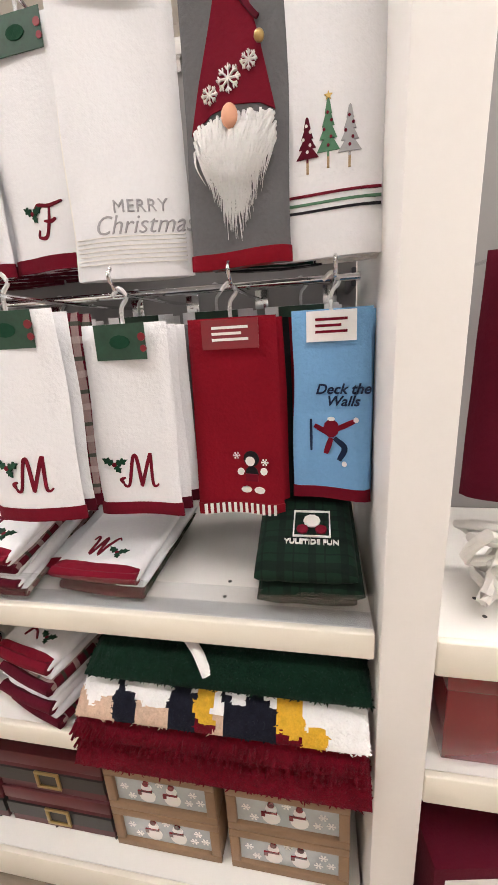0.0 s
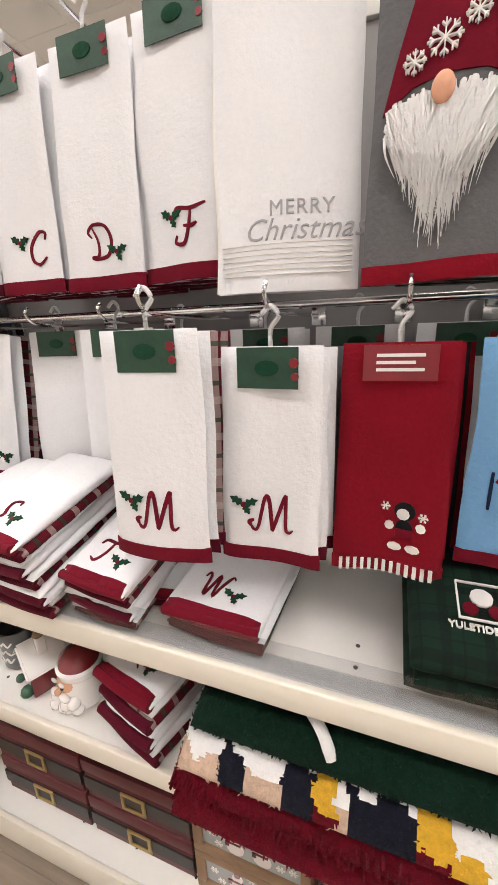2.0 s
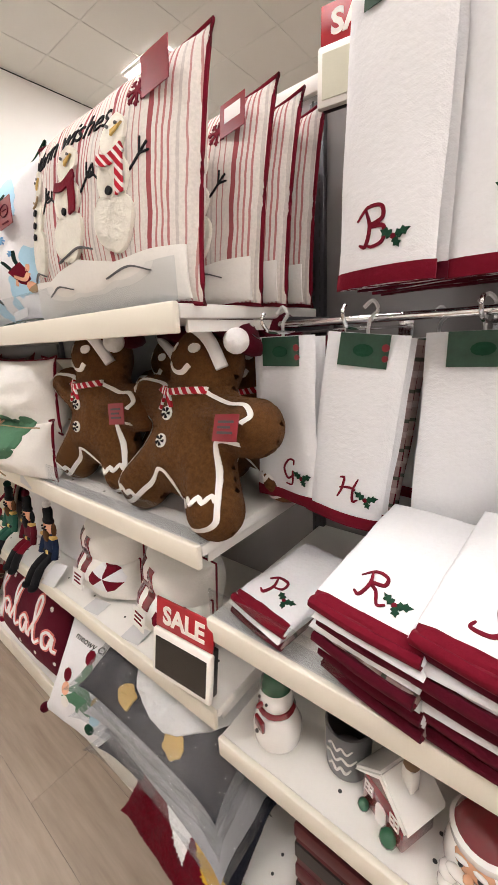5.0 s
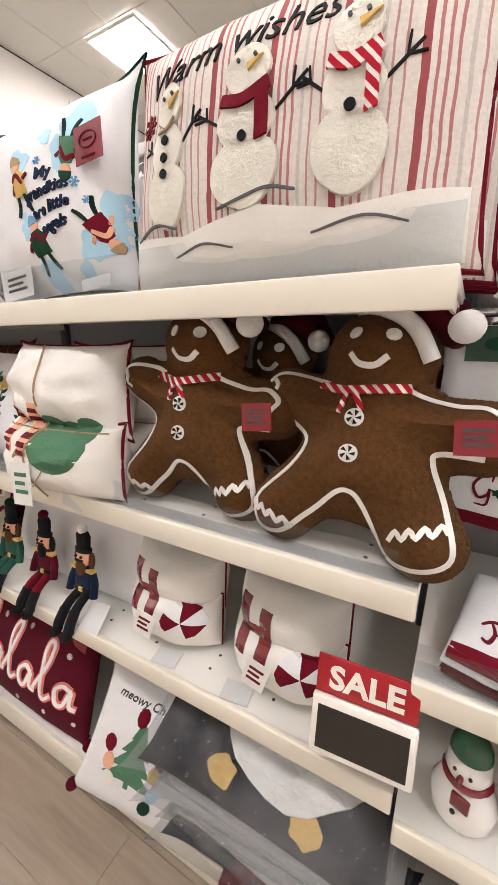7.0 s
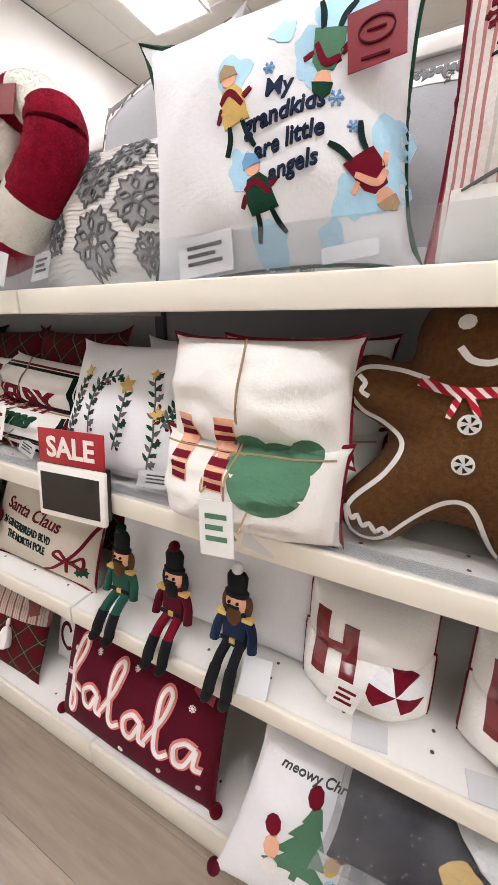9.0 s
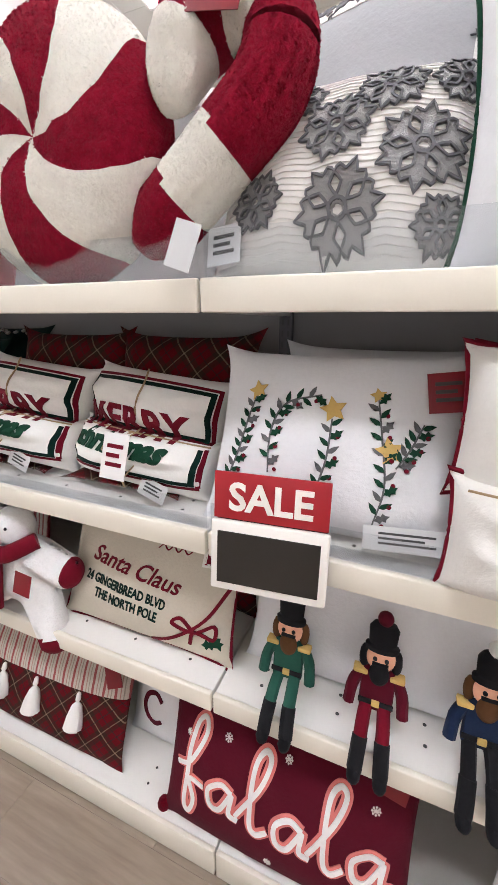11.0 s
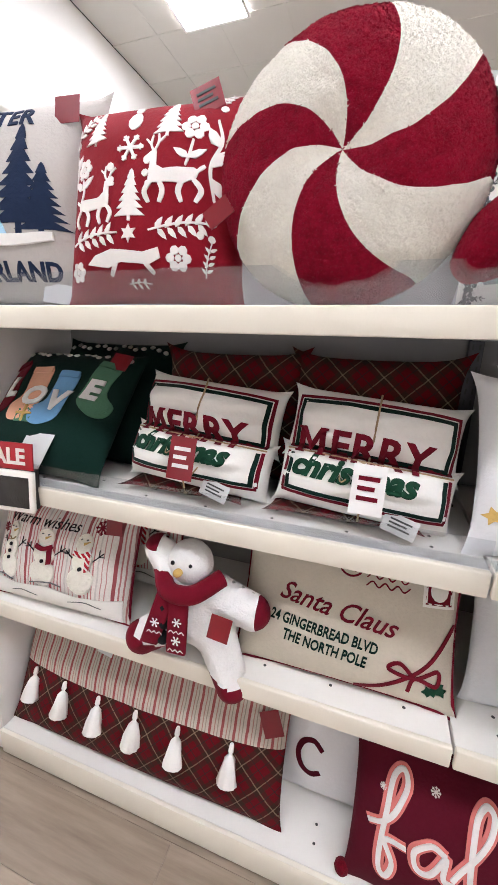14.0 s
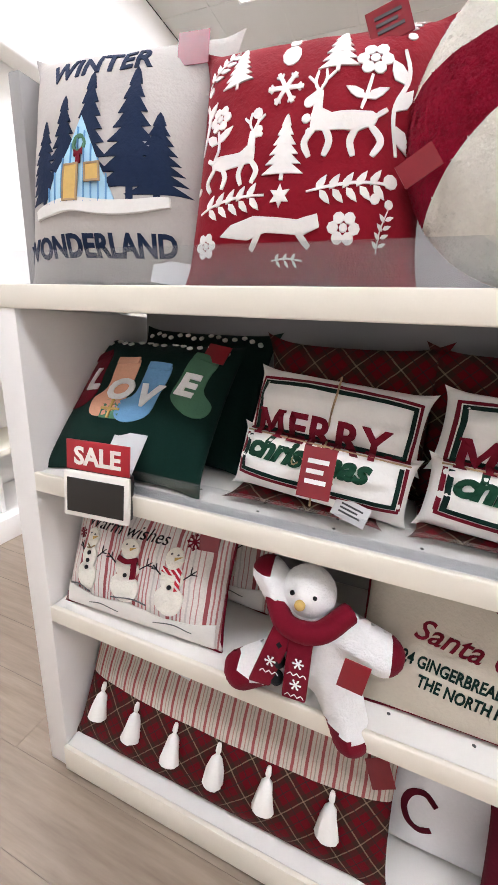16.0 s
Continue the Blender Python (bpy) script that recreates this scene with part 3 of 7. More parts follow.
def card(parent, x, z, w, h, material, front, name="tag", label="", tilt=0, bars=None, lift=0.006, corner=0.0):
    """A small hang tag with printed bars."""
    y = min(front(x, z), front(x + w / 3, z), front(x - w / 3, z)) - lift
    c, s = math.cos(radians(tilt)), math.sin(radians(tilt))

    def place(bm):
        for v in bm.verts:
            a, b = v.co.x, v.co.z
            v.co = Vector((x + a * c - b * s, y + v.co.y, z + a * s + b * c))
        return bm
    bm = box(-w / 2, w / 2, -0.0006, 0.0006, -h / 2, h / 2)
    t = part(name, place(bm), material, parent, label, False)
    if bars:
        bm = bmesh.new()
        for i in range(3):
            box(-w * 0.32, w * (0.32 - 0.12 * (i % 2)), -0.0016, -0.0007, h * (0.22 - 0.2 * i) - h * 0.045, h * (0.22 - 0.2 * i) + h * 0.045, 0, bm)
        part("print", place(bm), bars, t, "", False)
    return t


def blob(sdf, x0, x1, z0, z1, step, thick, power=0.55, seed=0, slot=None, rnd=0.05):
    """A stuffed shape with a free outline, given by its distance function."""
    bm = bmesh.new()
    nx, nz = int((x1 - x0) / step) + 1, int((z1 - z0) / step) + 1
    D = [[sdf(x0 + i * step, z0 + j * step) for i in range(nx)] for j in range(nz)]
    V = {}

    def vert(side, j, i):
        d = D[j][i]
        key = (side if d < -1e-9 else 0, j, i)
        if key not in V:
            x, z = x0 + i * step, z0 + j * step
            y = 0
            if d < 0:
                y = side * thick * min(1, (-d / rnd)) ** power * (1 + 0.1 * noise.noise(Vector((x * 9 + seed, z * 9, seed))))
            else:
                e = 0.001
                gx, gz = (sdf(x + e, z) - d) / e, (sdf(x, z + e) - d) / e
                L = math.hypot(gx, gz) or 1
                x, z = x - gx / L * d, z - gz / L * d
            V[key] = bm.verts.new((x, y, z))
        return V[key]
    for j in range(nz - 1):
        for i in range(nx - 1):
            if min(D[j][i], D[j][i + 1], D[j + 1][i], D[j + 1][i + 1]) < -step * 0.15:
                for side in (-1, 1):
                    q = [vert(side, j, i), vert(side, j, i + 1), vert(side, j + 1, i + 1), vert(side, j + 1, i)]
                    try:
                        f = bm.faces.new(q if side < 0 else q[::-1])
                        if slot:
                            c = f.calc_center_median()
                            f.material_index = slot(c.x, c.z, side)
                    except ValueError:
                        pass
    return bm


def pile(t, bm, mats, count, length, seed=0, width=0.0022, name="pile", curl=0.5, facing=0.35):
    """Short yarn tufts over the camera side of a plush mesh, coloured like it."""
    rng = random.Random(seed)
    bm.normal_update()
    faces = [f for f in bm.faces if f.normal.y < facing]
    areas = [f.calc_area() for f in faces]
    V, Q, slots = [], [], []
    for f in rng.choices(faces, areas, k=count):
        k = [rng.random() for _ in f.verts]
        w = sum(k)
        p = sum((v.co * (a / w) for v, a in zip(f.verts, k)), Vector())
        n = f.normal
        side = n.cross(Vector((rng.uniform(-1, 1), rng.uniform(-1, 1), rng.uniform(-1, 1))))
        if side.length < 1e-4:
            continue
        side.normalize()
        lean = side.cross(n) * rng.uniform(0.2, 1.0) * curl + side * rng.uniform(-0.3, 0.3)
        L = length * rng.uniform(0.55, 1.15)
        a, b = side * width, side * (width * 0.75)
        m, e = p + n * L * 0.22 + lean * L * 0.7, p + n * L * 0.3 + lean * L * 1.5
        i = len(V)
        V += [p - a - n * 0.001, p + a - n * 0.001, m + b, m - b, e]
        Q += [(i, i + 1, i + 2, i + 3), (i + 3, i + 2, i + 4)]
        slots += [f.material_index] * 2
    me = bpy.data.meshes.new(name)
    me.from_pydata(V, [], Q)
    me.polygons.foreach_set("material_index", slots)
    me.polygons.foreach_set("use_smooth", [True] * len(slots))
    for m in mats:
        me.materials.append(m)
    ob = new(name, me)
    ob.parent = t
    return tagged(ob, "", kind="stuff")


def ragged(x, z, r, seed=0, sz=1.0, rough=0.3, n=26):
    """A soft-edged blot."""
    return [[(x + q * math.cos(a), z + q * sz * math.sin(a)) for a, q in ((2 * math.pi * i / n, r * (1 + rough * noise.noise(Vector((math.cos(2 * math.pi * i / n) * 1.6 + seed, math.sin(2 * math.pi * i / n) * 1.6, seed))))) for i in range(n))]]


def capsule(ax, az, bx, bz, r0, r1=None):
    r1 = r0 if r1 is None else r1
    dx, dz = bx - ax, bz - az
    L = dx * dx + dz * dz or 1e-9

    def f(x, z):
        t = max(0, min(1, ((x - ax) * dx + (z - az) * dz) / L))
        return math.hypot(x - ax - dx * t, z - az - dz * t) - (r0 + (r1 - r0) * t)
    return f


def union(fs, k=0.02):
    def f(x, z):
        d = fs[0](x, z)
        for g in fs[1:]:
            e = g(x, z)
            h = max(0, min(1, 0.5 + 0.5 * (e - d) / k))
            d = e + (d - e) * h - k * h * (1 - h)
        return d
    return f


def flat_front(y):
    return lambda x, z: y


# ---- structure ----
def slab(name, material, *b, bevel=0.0, label="", kind="structure", category="", parent=None):
    ob = mesh_ob(name, box(*b, bevel), material, parent, "", bevel > 0)
    return tagged(ob, label, category, "", kind) if parent is None else ob


WX0, WX1, WY0, WY1 = -5.4, 3.2, -3.4, 6.0
floor = slab("floor", GROUT, WX0 - 0.2, WX1 + 0.2, WY0 - 0.2, WY1 + 0.2, -0.12, -0.004, label="grey-brown wood-look vinyl plank floor")
slab("wall_west", PAINT, WX0 - 0.15, WX0, WY0, WY1, 0, CEIL, label="plain white painted store wall")
slab("wall_east", PAINT, WX1, WX1 + 0.15, WY0, WY1, 0, CEIL, label="plain white painted store wall")
slab("wall_north", PAINT, WX0, WX1, WY1, WY1 + 0.15, 0, CEIL, label="plain white painted store wall")
# unseen wall, added behind the camera to close the room in place of another aisle
slab("wall_south_unseen", PAINT, WX0, WX1, WY0 - 0.15, WY0, 0, CEIL, label="plain white painted store wall")
slab("trim_soffit", PAINT, WX0 + 0.002, WX0 + 0.16, WY0 + 0.002, WY1 - 0.002, 2.72, 2.86, bevel=0.01, label="white ledge high along the store wall")


def ceiling():
    bm = box(WX0, WX1, WY0, WY1, CEIL + 0.012, CEIL + 0.15)
    x = WX0 + 0.47
    while x < WX1:
        box(x - 0.012, x + 0.012, WY0, WY1, CEIL + 0.007, CEIL + 0.011, 0, bm)
        x += 0.6
    y = WY0 + 0.0
    while y < WY1:
        box(WX0, WX1, y - 0.012, y + 0.012, CEIL + 0.008, CEIL + 0.0115, 0, bm)
        y += 0.6
    return tagged(mesh_ob("ceiling", bm, CEILM, None, "", False), "white tile ceiling on a metal grid", "ceiling", "", "structure")


ceiling()


def ceiling_light(m, sx=0.57, sy=0.57):
    t = thing("ceiling_light", m, "square flush ceiling panel light, lit white", "ceiling light", "ceiling panel lights")
    bm = bmesh.new()
    for a in ((-sx / 2 - 0.02, sx / 2 + 0.02, -sy / 2 - 0.02, -sy / 2), (-sx / 2 - 0.02, sx / 2 + 0.02, sy / 2, sy / 2 + 0.02), (-sx / 2 - 0.02, -sx / 2, -sy / 2, sy / 2), (sx / 2, sx / 2 + 0.02, -sy / 2, sy / 2)):
        box(*a, -0.022, -0.002, 0, bm)
    part("frame", bm, PAINT, t, "", False)
    part("diffuser", box(-sx / 2, sx / 2, -sy / 2, sy / 2, -0.012, -0.002), PANEL, t, "", False)
    return t


lamp_one = ceiling_light(pose(-4.33, 2.9, CEIL))
for lx in (-4.33, -1.93, 0.47, 2.4):
    for ly in (2.9, 0.5, -1.3):
        if (lx, ly) != (-4.33, 2.9):
            copy_thing(lamp_one, pose(lx, ly, CEIL))


def gondola_shelf(x0, x1, z, y1=0.425, thick=0.045, y0=0.0, label="white steel store shelf with a cream front edge", lip=0.0):
    t = thing("shelf", pose((x0 + x1) / 2, y0, z - thick), label, "shelf", "gondola shelves")
    w = (x1 - x0) / 2 - 0.0025
    part("front_edge", box(-w, w, 0, 0.012, 0, thick, 0.003), CREAM, t)
    part("deck", box(-w, w, 0.0125, y1 - y0, thick - 0.024, thick - 0.003, 0.002), SHELF, t)
    for s in (-1, 1):
        part("bracket", box(s * (w - 0.006) - 0.002, s * (w - 0.006) + 0.002, 0.03, y1 - y0, 0.001, thick - 0.026), SHELF, t, "", False)
    bm = bmesh.new()
    for i in range(8):
        for yy in (0.06, 0.1):
            lathe([(0.0035, thick - 0.0028), (0.0035, thick - 0.0024)], bm, 8, (-w + 0.08 + i * (2 * w - 0.16) / 7, yy, 0))
    tagged(part("punched_hole", bm, INK, t, "", False), kind="stuff")
    return t


def acrylic_fence(x0, x1, z, h=0.06, y=0.012):
    t = thing("shelf_fence", pose((x0 + x1) / 2, y, z), "low clear acrylic fence along a shelf front", "shelf fence", "shelf fences")
    w = (x1 - x0) / 2 - 0.004
    part("panel", box(-w, w, -0.0015, 0.0015, 0, h, 0.0005), ACRYL, t)
    part("foot", box(-w, w, 0.0016, 0.03, 0.0, 0.002), ACRYL, t, "", False)
    return t


XA, XB, XC, XE = 0.0, -1.22, -2.44, -3.655
Z1, Z2, Z3, ZB = 1.322, 0.93, 0.57, 0.10
A2, A3 = 0.793, 0.513
for x0, x1 in ((XB, XA), (XC, XB), (XE + 0.035, XC)):
    slab("back_panel", GREY, x0 + 0.001, x1 - 0.001, 0.43, 0.45, 0.0, 1.72, label="smooth grey back panel of the display shelving")
slab("panel_cap", PAINT, XE, XA, 0.42, 0.47, 1.721, 1.75, bevel=0.004, label="white rail capping the back panel")
slab("end_panel", PAINT, XE - 0.035, XE + 0.034, 0.004, 0.46, 0.0, 1.279, bevel=0.003, label="white end panel of the display shelving")
slab("end_wing", GREY, XE - 0.02, XE + 0.01, 0.09, 0.42, 1.33, 1.71, bevel=0.003, label="grey upper end panel of the display shelving")
slab("post", PAINT, 0.003, 0.075, -0.012, 0.46, 0.0, 2.3, bevel=0.003, label="white upright post between two shelf bays")
slab("back_panel", GREY, 0.077, 1.3, 0.43, 0.45, 0.0, 1.9, label="smooth grey back panel of the display shelving")
for x0, x1, z in ((XC, XB, Z1), (XC, XB, Z2), (XC, XB, Z3), (XE + 0.035, XC, Z2), (XE + 0.035, XC, Z3), (XB, XA, A2), (XB, XA, A3)):
    gondola_shelf(x0, x1, z)
gondola_shelf(XE - 0.03, XC, Z1)
for x0, x1 in ((XB, XA), (XC, XB), (XE + 0.035, XC)):
    gondola_shelf(x0, x1, ZB + (0.03 if x1 == XA else 0), thick=0.085, y0=-0.01, label="white base deck of the store shelving")
for z in (0.79, 0.535):
    gondola_shelf(0.077, 1.2, z, thick=0.06)
gondola_shelf(0.077, 1.2, 0.11, thick=0.09)
acrylic_fence(XB, XA, A2, 0.055)
acrylic_fence(XC, XB, Z1, 0.06)
acrylic_fence(XE + 0.03, XC, Z1, 0.06)
acrylic_fence(XE + 0.23, XC, Z2, 0.05)
acrylic_fence(XC, XB, Z2, 0.05)


def slotted_upright(x):
    t = thing("slotted_upright", pose(x, 0.424, 0.12), "dark slotted steel upright on the back panel", "shelf upright", "slotted uprights")
    part("channel", box(-0.016, 0.016, -0.012, 0.005, 0, 1.58, 0.002), STEEL, t)
    bm = bmesh.new()
    for i in range(62):
        for s in (-0.007, 0.007):
            box(s - 0.002, s + 0.002, -0.0126, -0.0115, 0.02 + i * 0.0254, 0.033 + i * 0.0254, 0, bm)
    tagged(part("slot", bm, INK, t, "", False), kind="stuff")


for ux in (XB, XC):
    slotted_upright(ux)


# ---- pillows ----
def pillow(m, soft, cloth, label, group="", nu=34, nv=30, pipe=None, category="pillow"):
    t = thing("throw_pillow", m, label, category, group)
    part("cushion", soft.body(nu, nv), cloth, t)
    if pipe:
        part("piping", soft.piping(), pipe, t, "corded edge")
    return t


SCATTERED = {"embroidery", "star_stitch", "stitching", "sequin_motif", "flower_stitch", "berry_stitch", "flake_print", "pompom_trim", "bead_stitch", "postmark", "lettering", "twig_arm", "print"}


def put(t, name, polys, material, front, h=0.0025, label="", fine=0.02, base=0.0):
    ob = part(name, relief(polys, front, h, fine, base + 0.0006), material, t, label, False)
    if name in SCATTERED:
        ob["kind"] = "stuff"
    return ob


def winter_pillow():
    s = Soft(0.41, 0.42, 0.15, 1)
    t = pillow(pose(-3.425, 0.085, Z1, -10, 0, 6), s, GREYLIN, "grey linen pillow with navy trees and a blue cabin")
    part("backing", box(-0.19, 0.19, 0.004, 0.012, 0.015, 0.405), NAVY, t, "navy back")
    f = s.front
    put(t, "lettering", moved(text("WINTER", 0.054, 0, 0.0014, space=1.05), -0.03, 0.345), NAVY, f)
    put(t, "lettering", moved(text("WONDERLAND", 0.049, 0, 0.0016, space=1.0), -0.035, 0.045), NAVY, f)
    trees = []
    for x, z, h, w in ((-0.13, 0.125, 0.15, 0.085), (-0.085, 0.13, 0.18, 0.09), (-0.03, 0.13, 0.215, 0.1), (0.055, 0.13, 0.215, 0.12), (0.105, 0.125, 0.14, 0.11)):
        trees += moved(fir(h, w, 8), x, z)
    put(t, "tree_patch", trees, NAVY, f)
    put(t, "cabin_patch", [[(-0.125, 0.125), (0.03, 0.125), (-0.045, 0.27)]], PALEBLUE, f, 0.004, base=0.001)
    lines = []
    for i in range(9):
        x = -0.112 + i * 0.0155
        lines += rect(x, 0.128, x + 0.0015, 0.128 + 0.13 * (1 - abs(x + 0.045) / 0.085))
    put(t, "stitching", lines, SKY, f, 0.001, base=0.0045)
    put(t, "snow_patch", stroke([(-0.155, 0.118), (-0.06, 0.125), (0.03, 0.118), (0.13, 0.126)], 0.022), OFFWHITE, f, 0.005, base=0.002)
    put(t, "door_patch", rect(-0.075, 0.13, -0.045, 0.19) + rect(-0.03, 0.16, 0.0, 0.188), GOLD, f, 0.001, base=0.0055)
    put(t, "stitching", frame_polys(-0.076, 0.129, -0.044, 0.191, 0.003) + frame_polys(-0.031, 0.159, 0.001, 0.189, 0.003), TWINE, f, 0.001, base=0.0065)
    put(t, "wreath_patch", stroke([(-0.045 + 0.013 * math.cos(a), 0.222 + 0.013 * math.sin(a)) for a in (0, 1.05, 2.1, 3.15, 4.2, 5.25, 6.28)], 0.006), SAGE, f, 0.002, base=0.0045)
    put(t, "bow_patch", [[(-0.045, 0.208), (-0.055, 0.214), (-0.055, 0.202)], [(-0.045, 0.208), (-0.035, 0.202), (-0.035, 0.214)], [(-0.049, 0.207), (-0.05, 0.19), (-0.04, 0.19), (-0.041, 0.207)]], DEEPRED, f, 0.002, base=0.006)
    g = card(t, 0.145, 0.372, 0.055, 0.05, CARDRED, f, "tag", "dark red card tag")
    card(g, 0.145, 0.378, 0.036, 0.022, CARDWHITE, f, "price_sticker", lift=0.009)
    card(t, 0.13, 0.02, 0.08, 0.04, CLEARTAG, f, "care_label", tilt=-8, lift=0.012)


winter_pillow()


def folk_pillow():
    s = Soft(0.36, 0.37, 0.14, 2)
    t = pillow(pose(-3.07, 0.06, Z1, -13, 0, 4), s, RED, "red pillow embroidered with white deer, trees and flowers")
    f, P = s.front, []
    P += moved(deer(), 0.075, 0.155, 0.1) + moved(deer(), -0.1, 0.125, 0.085, sx=-1)
    for x, z, h in ((-0.105, 0.28, 0.085), (0.055, 0.275, 0.09), (0.0 - 0.01, 0.125, 0.095)):
        P += moved(fir(h, h * 0.62, 6), x, z)
    P += moved(flake(0.027, 0.006), -0.02, 0.262) + moved(flower(0.022), -0.13, 0.24) + moved(flower(0.027), 0.105, 0.295)
    P += stroke([(-0.13, 0.22), (-0.125, 0.19), (-0.135, 0.17)], 0.005) + moved(leaf(0.035, 0.014), -0.13, 0.2, 1, 40) + moved(leaf(0.035, 0.014), -0.13, 0.2, 1, 140)
    P += stroke([(0.105, 0.27), (0.1, 0.24), (0.095, 0.22)], 0.005) + moved(leaf(0.035, 0.014), 0.1, 0.235, 1, 30) + moved(leaf(0.035, 0.014), 0.1, 0.235, 1, 150)
    P += disc(-0.02, 0.32, 0.014, 10, 1.5) + disc(-0.02, 0.35, 0.009, 8) + stroke([(-0.026, 0.355), (-0.03, 0.372)], 0.006) + stroke([(-0.015, 0.355), (-0.01, 0.372)], 0.006)
    P += moved(sprig(0.12, 5), -0.155, 0.098, 1, 4) + moved(sprig(0.12, 5), 0.03, 0.108, 1, 6) + moved(star(0.017, 0.5, 6), -0.01, 0.103)
    P += [[(-0.11, 0.055), (-0.06, 0.047), (-0.03, 0.055), (0.03, 0.05), (0.055, 0.06), (0.05, 0.078), (0.02, 0.07), (-0.05, 0.078), (-0.09, 0.07)]]
    P += stroke([(-0.04, 0.055), (-0.055, 0.033)], 0.009) + stroke([(0.02, 0.055), (0.04, 0.035)], 0.009)
    P += moved(flower(0.025), 0.09, 0.06) + moved(flower(0.021), -0.14, 0.045) + moved(sprig(0.06, 4), 0.14, 0.03, 1, 80) + moved(sprig(0.05, 3), -0.02, 0.02)
    P += stroke([(0.15, 0.16), (0.14, 0.22), (0.155, 0.27), (0.145, 0.31)], 0.006) + moved(leaf(0.04, 0.02), 0.143, 0.22, 1, 60) + moved(leaf(0.04, 0.02), 0.15, 0.26, 1, 120) + moved(leaf(0.04, 0.018), 0.145, 0.2, 1, -60)
    for x, z, r in ((0.02, 0.235, 0.009), (0.018, 0.21, 0.007), (0.025, 0.19, 0.006), (-0.06, 0.23, 0.008), (-0.055, 0.205, 0.006), (0.148, 0.125, 0.01), (0.13, 0.1, 0.007), (0.15, 0.095, 0.006), (-0.16, 0.3, 0.007), (-0.165, 0.14, 0.006), (0.152, 0.335, 0.007)):
        P += disc(x, z, r, 9)
    P += stroke([(-0.165, 0.2), (-0.155, 0.25), (-0.165, 0.28)], 0.007) + moved(leaf(0.03, 0.014), -0.16, 0.25, 1, 50) + moved(sprig(0.07, 4, 0.5), -0.165, 0.31, 1, 45) + moved(sprig(0.05, 4, 0.5), 0.14, 0.345, 1, 60)
    put(t, "embroidery", moved(P, -0.008, 0.012, 0.93), OFFWHITE, f, 0.003, "white embroidery")
    card(t, 0.10, 0.345, 0.055, 0.05, CARDRED, f, "tag", "glossy red tag", 20, INK, 0.01)


folk_pillow()


def swirl_pillow():
    t = thing("round_pillow", pose(-2.724, 0.075, Z1 + 0.2, -6, -4), "round red and cream sherpa pillow shaped like a peppermint", "pillow")
    R, N, M, T = 0.205, 96, 26, 0.08
    bm = bmesh.new()
    rings = {}
    for side in (-1, 1):
        for j in range(M + 1):
            r = R * j / M
            for i in range(N):
                a = 2 * math.pi * i / N + 0.85 * (r / R) ** 1.1 - 1.08
                y = side * (T * math.sqrt(max(0, 1 - (r / R) ** 2.6)) * (0.72 + 0.28 * min(1, r / R * 3)) + 0.004 * noise.noise(Vector((r * 40 * math.cos(a), r * 40 * math.sin(a), side))))
                if j == M:
                    y, key = 0, (0, j, i)
                else:
                    key = (side, j, 0 if j == 0 else i)
                if key not in rings:
                    fuzz = 1 + 0.006 * noise.noise(Vector((i * 1.7, j, 3)))
                    rings[key] = bm.verts.new((r * fuzz * math.cos(a), y, r * fuzz * math.sin(a)))
    K = lambda s, j, i: rings[(0, j, i % N)] if j == M else rings[(s, j, 0 if j == 0 else i % N)]
    for side in (-1, 1):
        for j in range(M):
            for i in range(N):
                q = [K(side, j, i), K(side, j + 1, i), K(side, j + 1, i + 1), K(side, j, i + 1)]
                q = q[1:] if j == 0 else q
                if j == 0:
                    q = [K(side, 0, 0), K(side, 1, i), K(side, 1, i + 1)]
                f = bm.faces.new(q[::-1] if side > 0 else q)
                f.material_index = (i // 12) % 2
    pile(t, bm, [FLRED, FLCREAM], 22000, 0.0055, 1, 0.0011, "pile", 0.6)
    part("cushion", bm, [FLRED, FLCREAM], t)
    card(t, -0.185, -0.06, 0.045, 0.03, CARDRED, flat_front(-0.05), "tag", "glossy red tag", 30, None, 0.02)


swirl_pillow()


